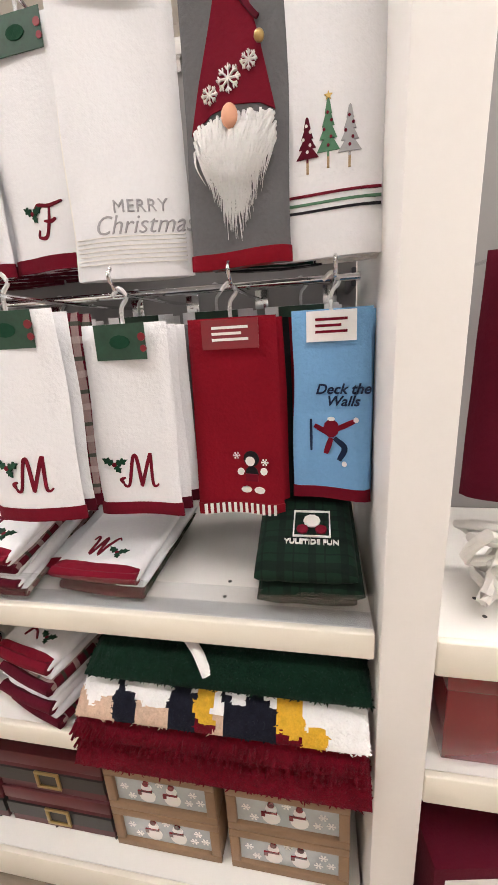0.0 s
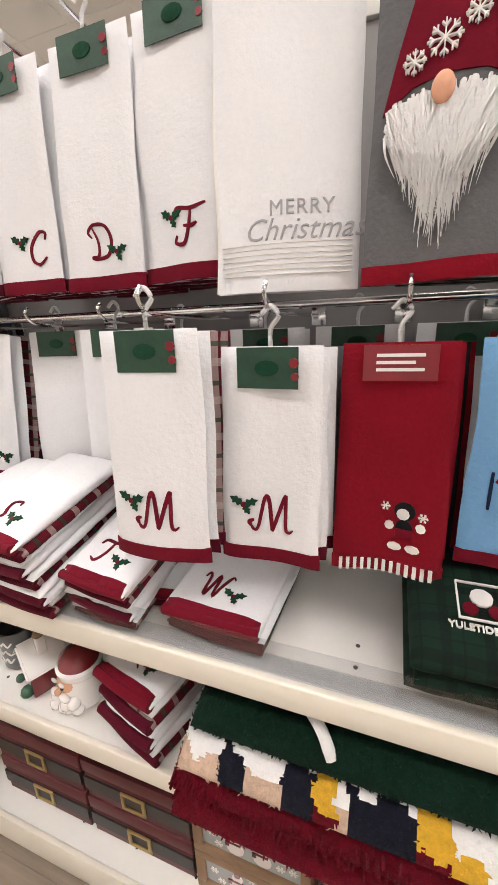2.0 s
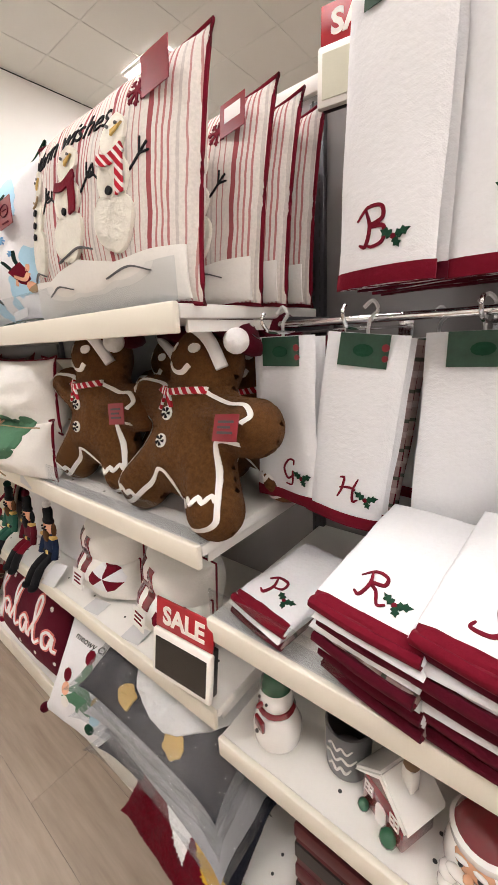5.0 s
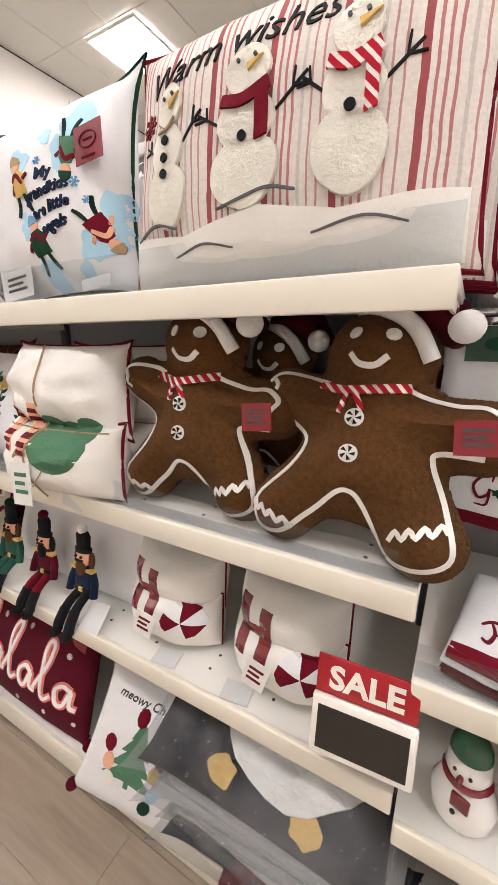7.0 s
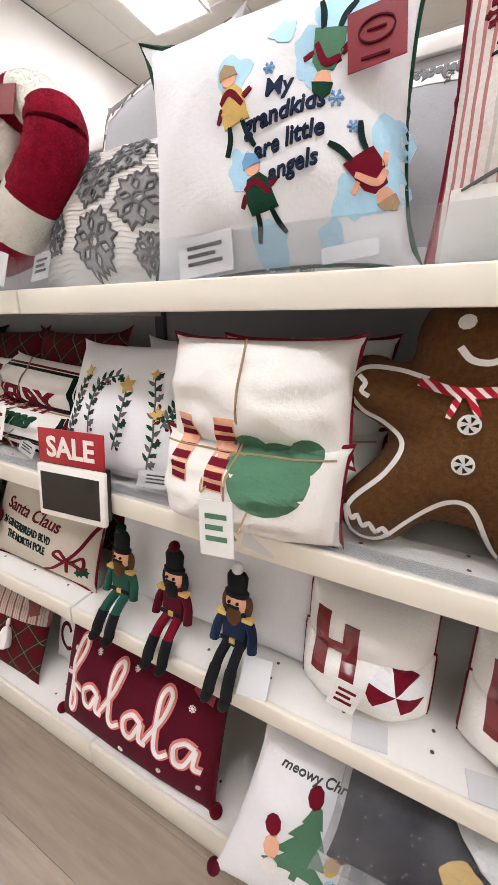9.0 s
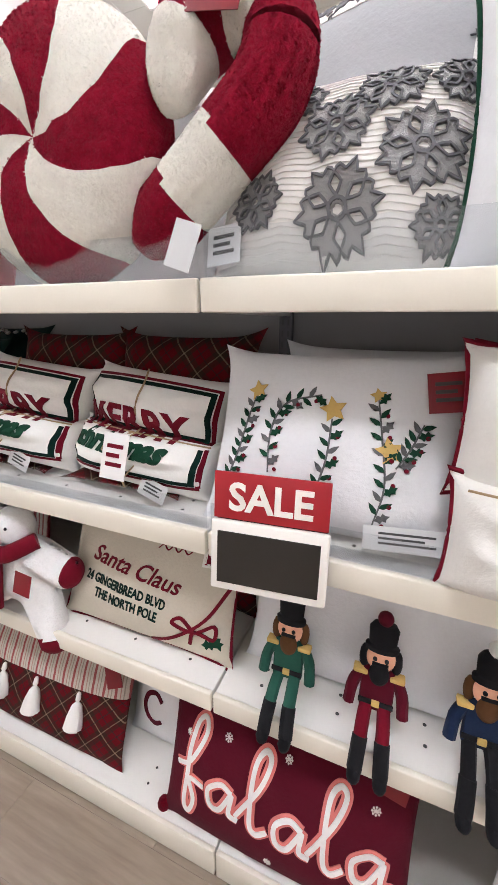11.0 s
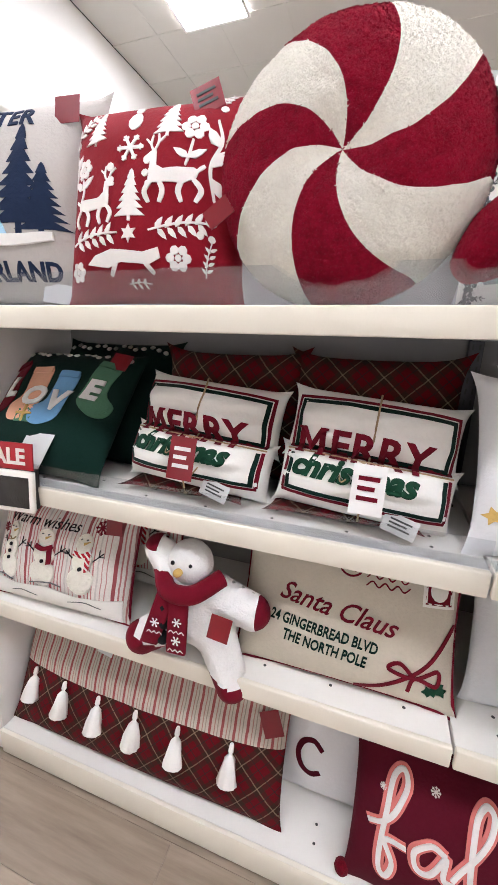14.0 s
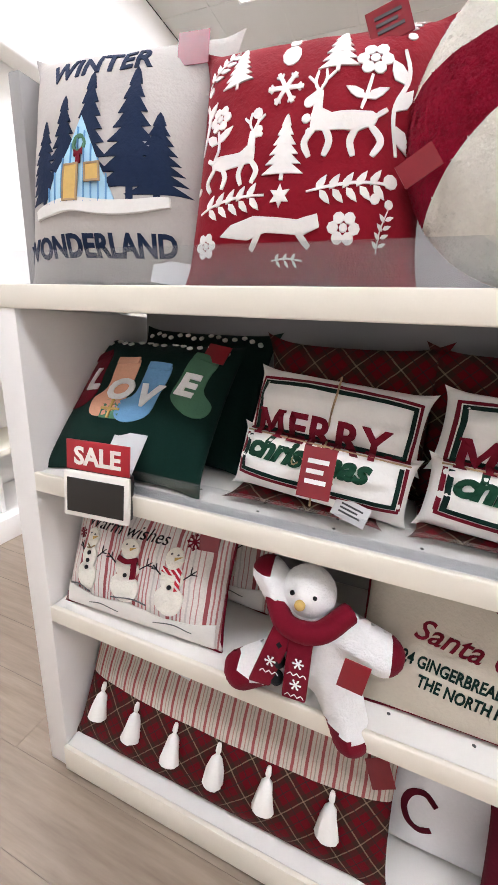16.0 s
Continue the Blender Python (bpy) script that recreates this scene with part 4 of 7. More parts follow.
def cane_pillow():
    t = thing("candy_cane_pillow", pose(-2.432, 0.03, Z1, -9), "plush candy cane pillow in red and cream sherpa", "pillow")
    line = curve_pts([(-0.12, 0, 0.045), (-0.055, 0.0, 0.105), (0.01, 0, 0.165), (0.068, 0, 0.225), (0.075, 0, 0.285), (0.015, 0, 0.325), (-0.045, -0.01, 0.295), (-0.058, -0.03, 0.205)], 10)
    bm, sides, rings = bmesh.new(), 18, []
    L = len(line)
    for i, p in enumerate(line):
        d = line[min(i + 1, L - 1)] - line[max(i - 1, 0)]
        q = d.to_track_quat("Z", "Y")
        k = i / (L - 1)
        rr = 0.056 * min(1, 0.04 + 9 * min(k + 0.01, 1.003 - k)) ** 0.5
        rings.append([bm.verts.new(p + q @ Vector((math.cos(a) * rr, math.sin(a) * rr * 0.85, 0))) for a in (2 * math.pi * n / sides for n in range(sides))])
    for i in range(L - 1):
        for n in range(sides):
            f = bm.faces.new((rings[i][n], rings[i][(n + 1) % sides], rings[i + 1][(n + 1) % sides], rings[i + 1][n]))
            f.material_index = (0, 1, 0, 0, 1, 0, 1)[min(6, int((i + (n / sides - 0.5) * 1.5) / (L - 1) * 7))] if 0 <= i + (n / sides - 0.5) * 1.5 else 0
    for r_, m_ in ((rings[0][::-1], 0), (rings[-1], 1)):
        bm.faces.new(r_).material_index = m_
    bmesh.ops.recalc_face_normals(bm, faces=bm.faces)
    pile(t, bm, [FLRED, FLCREAM], 13000, 0.0055, 2, 0.0011, "pile", 0.6)
    part("cushion", bm, [FLRED, FLCREAM], t)
    card(t, 0.015, 0.30, 0.075, 0.045, CARDRED, flat_front(-0.06), "tag", "glossy red tag", -12, None, 0.0)
    card(t, -0.02, 0.03, 0.04, 0.06, CLEARTAG, flat_front(-0.045), "care_label", tilt=-18)


cane_pillow()


def glitter_pillow(m, group="snowflake pillows"):
    s = Soft(0.37, 0.29, 0.15, 5)
    t = pillow(m, s, OFFWHITE, "white pillow with silver sequin snowflakes", group)
    P, O = [], []
    for x, z, r, a in ((0.008, 0.058, 0.056, 10), (0.1, 0.125, 0.056, 25), (-0.105, 0.08, 0.04, 0), (-0.005, 0.16, 0.048, 15), (0.055, 0.215, 0.045, 20), (0.13, 0.04, 0.035, 5), (-0.06, 0.215, 0.036, 12), (0.14, 0.225, 0.04, 3)):
        for k in range(6):
            q = [(0.1, -0.13), (0.5, -0.13), (0.62, -0.36), (0.8, -0.3), (0.74, -0.13), (1.0, 0.0), (0.74, 0.13), (0.8, 0.3), (0.62, 0.36), (0.5, 0.13), (0.1, 0.13)]
            P += moved([[(u * r, v * r) for u, v in q]], x, z, 1, a + 60 * k)
            O += stroke([(x + r * (u * math.cos(radians(a + 60 * k)) - v * math.sin(radians(a + 60 * k))), z + r * (u * math.sin(radians(a + 60 * k)) + v * math.cos(radians(a + 60 * k)))) for u, v in q], 0.003, 2, 1)
        O += stroke([(x + r * 0.2 * math.cos(b), z + r * 0.2 * math.sin(b)) for b in (0, 1.05, 2.1, 3.15, 4.2, 5.25, 6.28)], 0.004, 3, 1)
    put(t, "sequin_motif", P, SILVER, s.front, 0.005, "silver sequin snowflakes")
    put(t, "stitching", O, GREYTOW, s.front, 0.002, "dark corded outline", base=0.004)
    put(t, "stitching", [q for j in range(34) for q in stroke([(-0.17 + 0.034 * i, 0.012 + 0.008 * j + 0.004 * (i % 2)) for i in range(11)], 0.0016, 1, 1)], OFFWHITE, s.front, 0.0012, "quilted zigzag stitching")
    card(t, -0.15, 0.03, 0.05, 0.06, CLEARTAG, s.front, "care_label", tilt=8, lift=0.015, bars=INK)
    return t


glitter_pillow(pose(-2.275, 0.085, Z1, -24, 0, 0))


def grey_pillow(m, w=0.46, h=0.44):
    s = Soft(w, h, 0.13, 6)
    t = pillow(m, s, GREYVEL, "pale grey velvet pillow with an embroidered border", "grey velvet pillows")
    P = []
    for i in range(17):
        k = -1 + 2 * i / 16
        for x, z in ((k * (w / 2 - 0.025), h - 0.03), (w / 2 - 0.03, h / 2 + k * (h / 2 - 0.03)), (-w / 2 + 0.03, h / 2 + k * (h / 2 - 0.03))):
            P += moved(flower(0.013, 5), x, z) + moved(sprig(0.03, 3), x, z, 1, 50 * i) + moved(leaf(0.02, 0.008), x, z, 1, 200 + 40 * (i % 3))
    put(t, "border_band", frame_polys(-w / 2 + 0.008, 0.008, w / 2 - 0.008, h - 0.008, 0.045), OFFWHITE, s.front, 0.001, "white border band", 0.02, 0.0)
    put(t, "embroidery", P, GREYTOW, s.front, 0.002, "grey stitched flowers", base=0.0015)
    return t


grey_pillow(pose(-2.30, 0.235, Z1, -8, 0, -16))
grey_pillow(pose(-1.80, 0.3, Z1, -6, 0, 0), 0.36, 0.34)


def angel_pillow():
    s = Soft(0.40, 0.35, 0.15, 7, 0.085, 0.009, 0.022)
    t = pillow(pose(-1.93, 0.068, Z1, -7, -3, 3), s, WHITE, "white pillow printed with children in the snow and a saying", pipe=LEAF)
    f = s.front
    for i, (x, z, r, sz) in enumerate(((0.125, 0.262, 0.038, 1.0), (0.085, 0.225, 0.026, 1.3), (0.045, 0.262, 0.017, 0.8), (0.175, 0.135, 0.02, 1.3), (0.165, 0.088, 0.026, 1.2), (0.105, 0.035, 0.017, 1.0), (0.02, 0.035, 0.024, 1.0), (-0.02, 0.225, 0.022, 1.2), (0.13, 0.07, 0.025, 0.9), (-0.01, 0.12, 0.018, 1.4))):
        put(t, "sky_print", ragged(x, z, r, i * 3.1, sz, 0.5), PALEBLUE, f, 0.0006, fine=0.008)
    for i, wds in enumerate(("My", "grandkids", "are little", "angels")):
        put(t, "lettering", moved(text(wds, 0.0265, 0.22, 0.0004), 0.042 + 0.006 * i, 0.192 - 0.029 * i, 1, 7), NAVY, f, 0.002, base=0.001)
    kids = ((0.1, 0.225, 170, SAGE, DEEPRED, LEAF), (-0.018, 0.192, 10, GOLD, DEEPRED, TWINE), (0.15, 0.098, 215, DEEPRED, PEACH, TWINE), (0.015, 0.09, 15, LEAF, DEEPRED, SKY))
    for x, z, a, coat, scarf, hat in kids:
        put(t, "figure_print", moved([[(-0.017, -0.02), (0.02, -0.022), (0.016, 0.012), (0.008, 0.022), (-0.01, 0.02), (-0.018, 0.0)]], x, z, 1, a), coat, f, 0.0012, base=0.001, fine=0.01)
        put(t, "figure_print", moved(stroke([(-0.016, 0.008), (0.0, 0.014), (0.015, -0.006)], 0.008), x, z, 1, a), scarf, f, 0.001, base=0.0018)
        put(t, "figure_print", moved(disc(0.0, 0.031, 0.010, 10), x, z, 1, a), PEACH, f, 0.001, base=0.0015)
        put(t, "figure_print", moved([[(-0.012, 0.033), (0.012, 0.033), (0.009, 0.043), (-0.003, 0.05), (-0.011, 0.043)]], x, z, 1, a), hat, f, 0.001, base=0.0022)
        put(t, "print", moved(stroke([(-0.009, -0.02), (-0.012, -0.035), (-0.02, -0.05)], 0.007) + stroke([(0.01, -0.02), (0.014, -0.038), (0.02, -0.052)], 0.007), x, z, 1, a), GREEN, f, 0.001, base=0.0012)
        put(t, "print", moved(stroke([(-0.016, 0.004), (-0.026, -0.008)], 0.006) + stroke([(0.016, 0.002), (0.028, 0.008)], 0.006), x, z, 1, a), scarf, f, 0.001, base=0.0012)
    put(t, "star_print", moved(flake(0.009, 0.0014), 0.11, 0.175), SKY, f, 0.0008, base=0.001)
    put(t, "star_print", moved(flake(0.007, 0.0014), 0.03, 0.222), SKY, f, 0.0008, base=0.001)
    put(t, "star_print", moved(flake(0.007, 0.0014), 0.13, 0.145), SKY, f, 0.0008, base=0.001)
    g = card(t, 0.153, 0.222, 0.062, 0.058, CARDRED, f, "tag", "glossy red card tag", 3, None, 0.01)
    put(g, "print", moved(stroke([(0.019 * math.cos(k * 0.524), 0.012 * math.sin(k * 0.524)) for k in range(13)], 0.0016, 2, 1), 0.153, 0.226) + rect(0.138, 0.2, 0.168, 0.2025) + rect(0.143, 0.226, 0.163, 0.2275), MAROON, flat_front(min(v.co.y for v in g.data.vertices) - 0.0004), 0.0008)
    card(t, -0.075, 0.03, 0.09, 0.055, CLEARTAG, f, "care_label", tilt=4, bars=INK, lift=0.02)
    card(t, 0.13, 0.012, 0.07, 0.02, CLEARTAG, f, "care_label", tilt=4, lift=0.03)


angel_pillow()


def snow_figure(t, f, x, z, k, scarf, fat=1.0):
    """An appliqued snowman on a pillow."""
    e = k * fat
    body = ragged(x, z + 0.05 * k, 0.05 * e, 3, 1 / fat, 0.08) + ragged(x, z + 0.118 * k, 0.04 * e, 5, 1 / fat, 0.08) + ragged(x, z + 0.187 * k, 0.032 * e, 7, 1.05 / fat, 0.06)
    ob = put(t, "snowman_patch", body, FLCREAM, f, 0.009 * k, fine=0.008)
    bm = bmesh.new()
    bm.from_mesh(ob.data)
    pile(ob, bm, [FLCREAM], int(1500 * k * k * fat), 0.003, int(x * 900), 0.0008, "nap")
    bm.free()
    h = 0.010 * k
    put(t, "nose", [[(x + 0.002 * k, z + 0.19 * k), (x + 0.028 * k, z + 0.197 * k), (x + 0.004 * k, z + 0.18 * k)]], GOLD, f, 0.003, base=h)
    for dx in (-0.012, 0.012):
        put(t, "eye", disc(x + dx * e, z + 0.2 * k, 0.0028 * k, 8), GREYTOW, f, 0.003, base=h)
    for zz in (0.08, 0.105, 0.132) if not scarf else (0.095,):
        put(t, "button", disc(x, z + zz * k, 0.0072 * k, 12), BLACK, f, 0.004, base=h)
    put(t, "twig_arm", stroke([(x - 0.035 * e, z + 0.12 * k), (x - 0.075 * e, z + 0.15 * k)], 0.004 * k) + stroke([(x - 0.06 * e, z + 0.139 * k), (x - 0.062 * e, z + 0.158 * k)], 0.003 * k) + stroke([(x - 0.06 * e, z + 0.139 * k), (x - 0.08 * e, z + 0.138 * k)], 0.003 * k)
        + stroke([(x + 0.035 * e, z + 0.12 * k), (x + 0.08 * e, z + 0.16 * k)], 0.004 * k) + stroke([(x + 0.062 * e, z + 0.145 * k), (x + 0.064 * e, z + 0.17 * k)], 0.003 * k) + stroke([(x + 0.062 * e, z + 0.145 * k), (x + 0.085 * e, z + 0.146 * k)], 0.003 * k), BLACK, f, 0.003)
    if scarf:
        put(t, "scarf", stroke([(x - 0.033 * e, z + 0.15 * k), (x, z + 0.143 * k), (x + 0.034 * e, z + 0.158 * k)], 0.017 * k, 7, 1) + [[(x + 0.016 * e, z + 0.15 * k), (x + 0.018 * e, z + 0.085 * k), (x + 0.034 * e, z + 0.09 * k), (x + 0.033 * e, z + 0.155 * k)]], scarf, f, 0.004, base=h)
    else:
        put(t, "bow_tie", stroke([(x - 0.018 * e, z + 0.16 * k), (x, z + 0.15 * k), (x + 0.02 * e, z + 0.162 * k), (x + 0.004 * e, z + 0.15 * k), (x - 0.02 * e, z + 0.147 * k)], 0.003 * k), TWINE, f, 0.003, base=h)


def wishes_pillow(m, w, h, full=True, group="striped snowman pillows"):
    s = Soft(w, h, 0.12 if full else 0.09, 8, 0.03, ears=0.006)
    t = pillow(m, s, TICKING, "red and white striped pillow with three fleecy snowmen", group, pipe=DEEPRED)
    f, k = s.front, h / 0.33
    put(t, "snow_patch", [[(-w * 0.475, 0.003 * k), (w * 0.475, 0.003 * k), (w * 0.47, 0.07 * k), (w * 0.2, 0.06 * k), (0, 0.075 * k), (-w * 0.25, 0.058 * k), (-w * 0.47, 0.07 * k)]], OFFWHITE, f, 0.002, base=0.004, fine=0.01)
    put(t, "lettering", moved(text("Warm wishes", 0.05 * k, 0.32, -0.0002), -0.06 * k, (0.278 if w > 0.5 else 0.25) * k), BLACK, f)
    put(t, "star_stitch", moved(flake(0.022 * k, 0.004 * k, 8), w * 0.30, 0.275 * k), DEEPRED, f)
    put(t, "star_stitch", moved(flake(0.016 * k, 0.003 * k, 8), -w * 0.42, 0.22 * k), DEEPRED, f)
    snow_figure(t, f, -w * 0.31, 0.072 * k, 0.8 * k, None, 0.9)
    snow_figure(t, f, -w * 0.045, 0.075 * k, 0.78 * k, DEEPRED, 1.2)
    snow_figure(t, f, w * 0.22, 0.072 * k, 0.82 * k, SCARF, 0.95)
    put(t, "stitching", stroke([(-w * 0.45, 0.066 * k), (-w * 0.36, 0.078 * k), (-w * 0.27, 0.068 * k)], 0.003 * k) + stroke([(-w * 0.12, 0.078 * k), (w * 0.02, 0.09 * k), (w * 0.1, 0.084 * k)], 0.003 * k) + stroke([(-w * 0.28, 0.034 * k), (-w * 0.18, 0.044 * k), (-w * 0.08, 0.036 * k)], 0.0025 * k) + stroke([(w * 0.14, 0.04 * k), (w * 0.26, 0.05 * k), (w * 0.36, 0.04 * k)], 0.0025 * k), GREYTOW, f, 0.002, "dark stitched drift lines", base=0.0055)
    g = card(t, w * 0.38, 0.285 * k, 0.055 * k, 0.05 * k, CARDRED, f, "tag", "dark red card tag", 4, None, 0.008)
    card(g, w * 0.38, 0.29 * k, 0.036 * k, 0.022 * k, CARDWHITE, f, "price_sticker", tilt=4, lift=0.011)
    return t


wishes_pillow(pose(-1.458, 0.045, Z1, -9, 0, 0), 0.5, 0.35)
wishes_pillow(pose(-1.42, 0.18, Z1, -10, 0, -4), 0.46, 0.33, False)
wishes_pillow(pose(-1.41, 0.26, Z1, -9, 0, -8), 0.46, 0.33, False)
wishes_pillow(pose(-1.40, 0.34, Z1, -7, 0, -10), 0.46, 0.33, False)
wishes_pillow(pose(-3.385, 0.05, Z3, -20, 0, 2), 0.43, 0.275)
wishes_pillow(pose(-3.33, 0.22, Z3, -14, 0, -2), 0.43, 0.29, False)


def gingerbread_pillow(m, detail=True):
    t = thing("gingerbread_pillow", m, "brown fleece gingerbread pillow with white icing and santa hat", "pillow", "gingerbread pillows")
    sdf = union([capsule(0, 0.285, 0.0, 0.285, 0.075), capsule(0, 0.13, 0, 0.2, 0.082, 0.075), capsule(-0.05, 0.19, -0.125, 0.225, 0.045, 0.04), capsule(0.05, 0.19, 0.13, 0.185, 0.045, 0.048),
                 capsule(-0.045, 0.12, -0.1, 0.05, 0.05, 0.05), capsule(0.045, 0.12, 0.085, 0.045, 0.05, 0.05)], 0.025)
    bm = blob(sdf, -0.2, 0.21, -0.02, 0.38, 0.008, 0.06, 0.5, 3, None, 0.055)
    if detail:
        pile(t, bm, [FLBROWN], 12000, 0.003, 6, 0.0009)
    part("cushion", bm, FLBROWN, t)

    def f(x, z):
        d = sdf(x, z)
        return -0.06 * min(1, max(0, -d) / 0.055) ** 0.5 * (1 + 0.1 * noise.noise(Vector((x * 9 + 3, z * 9, 3))))
    ice = stroke([(-0.055, 0.235), (-0.09, 0.245), (-0.13, 0.245), (-0.148, 0.22), (-0.13, 0.19), (-0.1, 0.175), (-0.075, 0.15), (-0.09, 0.11), (-0.13, 0.06), (-0.125, 0.02), (-0.09, 0.016), (-0.055, 0.05), (-0.02, 0.085), (0.0, 0.09), (0.015, 0.075), (0.045, 0.02), (0.085, 0.012), (0.118, 0.035), (0.105, 0.09), (0.085, 0.14), (0.09, 0.155), (0.135, 0.155)], 0.006, 6, 1)
    ice += stroke([(0.04, 0.235), (0.06, 0.225), (0.1, 0.215), (0.13, 0.215), (0.148, 0.2), (0.14, 0.185)], 0.006, 6, 1)
    for x0, dx, z0, dz in ((-0.14, 0.016, 0.052, -0.006), (0.05, 0.0155, 0.045, 0.006)):
        ice += stroke([(x0 + i * dx * 0.5, z0 + i * dz * 0.5 + (0.006 if i % 2 else -0.006)) for i in range(9)], 0.006, 3, 1)
    ice += stroke([(-0.135, 0.235), (-0.125, 0.225), (-0.13, 0.215), (-0.12, 0.208)], 0.006, 3, 1)
    put(t, "icing", ice, OFFWHITE, f, 0.004, "white rope icing")
    put(t, "eye", disc(-0.025, 0.3, 0.009, 10), OFFWHITE, f, 0.003)
    put(t, "eye", disc(0.022, 0.297, 0.009, 10), OFFWHITE, f, 0.003)
    put(t, "mouth", stroke([(-0.028, 0.272), (-0.015, 0.258), (0.005, 0.256), (0.02, 0.268)], 0.007, 5, 1), OFFWHITE, f, 0.003)
    put(t, "neck_bow", stroke([(-0.065, 0.232), (-0.03, 0.222), (0.0, 0.222), (0.05, 0.232)], 0.012, 6, 1) + stroke([(-0.02, 0.222), (-0.03, 0.19)], 0.007) + stroke([(-0.015, 0.222), (0.0, 0.195)], 0.007), SCARF, f, 0.007)
    for z in (0.185, 0.138):
        b = put(t, "button", disc(-0.008, z, 0.012, 14), OFFWHITE, f, 0.004)
        put(b, "button_swirl", [q for i in range(5) for q in moved([[(0.002, -0.001), (0.009, -0.0025), (0.009, 0.0025)]], -0.008, z, 1, 72 * i)], BLACK, f, 0.0006, base=0.0042)
    hat = union([capsule(0.0, 0.345, 0.045, 0.35, 0.03, 0.03), capsule(0.045, 0.35, 0.085, 0.32, 0.03, 0.018)], 0.02)
    part("santa_hat", blob(hat, -0.05, 0.13, 0.29, 0.4, 0.007, 0.058, 0.5, 5, None, 0.03), MAROON, t)
    part("hat_band", tube([(-0.03, -0.028, 0.345), (0.01, -0.046, 0.333), (0.044, -0.046, 0.31), (0.066, -0.03, 0.272)], 0.011, 10), FLWHITE, t)
    bm = bmesh.new()
    ball((0.098, -0.045, 0.31), 0.02, bm, 0, 16)
    part("pompom", bm, FLWHITE, t)
    if detail:
        card(t, 0.125, 0.175, 0.045, 0.04, CARDRED, f, "tag", "glossy red tag", 6, INK, 0.012)
    return t


big = Matrix.Diagonal((1.14, 1.08, 1.09, 1))
gingerbread_pillow(pose(-1.628, 0.078, Z2, -9, 0, 2) @ big)
gingerbread_pillow(pose(-1.325, 0.042, Z2, -22, 0, -2) @ big)
gingerbread_pillow(pose(-1.54, 0.24, Z2, -6, 0, -8), False)
gingerbread_pillow(pose(-1.29, 0.26, Z2, -6, 0, -12), False)


def love_pillow():
    s = Soft(0.4, 0.38, 0.11, 9)
    t = pillow(pose(-3.435, 0.05, Z2, -42, 0, 2), s, GREEN, "dark green pillow with four appliqued stockings lettered love")
    f = s.front

    def stocking(flip=1):
        return [[(p.x, p.y) for p in curve_pts([(-0.024, 0.115), (0.0, 0.122), (0.024, 0.115), (0.024, 0.05), (0.05, 0.025), (0.045, -0.005), (0.015, -0.01), (-0.02, 0.012), (-0.024, 0.06)], 4, True)]]
    for ch, x, z, m, a, sx in (("L", -0.13, 0.225, DEEPRED, 12, -1), ("O", -0.045, 0.2, PEACH, 6, -1), ("V", 0.03, 0.19, SKY, 0, -1), ("E", 0.11, 0.235, SAGE, -8, 1)):
        b = put(t, "stocking_patch", moved(stocking(), x, z - 0.06, 1.25, a, sx), m, f, 0.004)
        put(b, "letter_patch", moved(text(ch, 0.08, 0.15, 0.0035), x, z - 0.03), FLWHITE, f, 0.004, base=0.004)
        put(b, "cuff", moved(rect(-0.023, 0.105, 0.023, 0.121), x, z - 0.06, 1.25, a, sx), m, f, 0.002, base=0.0045)
    P = []
    for i in range(15):
        P += disc(-0.17 + i * 0.024, 0.355 + 0.008 * math.sin(i * 1.7), 0.007, 8)
    put(t, "pompom_trim", P, FLCREAM, f, 0.006, "row of cream pompoms")
    put(t, "gift_patch", rect(-0.07, 0.12, -0.02, 0.165), SAGE, f, 0.003)
    put(t, "gift_ribbon", rect(-0.048, 0.12, -0.042, 0.166) + rect(-0.07, 0.14, -0.02, 0.145), GOLD, f, 0.001, base=0.0035)
    card(t, 0.03, 0.05, 0.08, 0.09, CLEARTAG, f, "care_label", lift=0.01)
    card(t, 0.15, 0.33, 0.06, 0.05, CARDRED, f, "tag", "dark red card tag", -10)
    s2 = Soft(0.4, 0.38, 0.1, 10)
    t = pillow(pose(-3.40, 0.21, Z2, -34, 0, 0), s2, GREEN, "dark green pillow with a row of pompoms")
    put(t, "pompom_trim", moved(P, 0, -0.01), FLCREAM, s2.front, 0.006)


love_pillow()


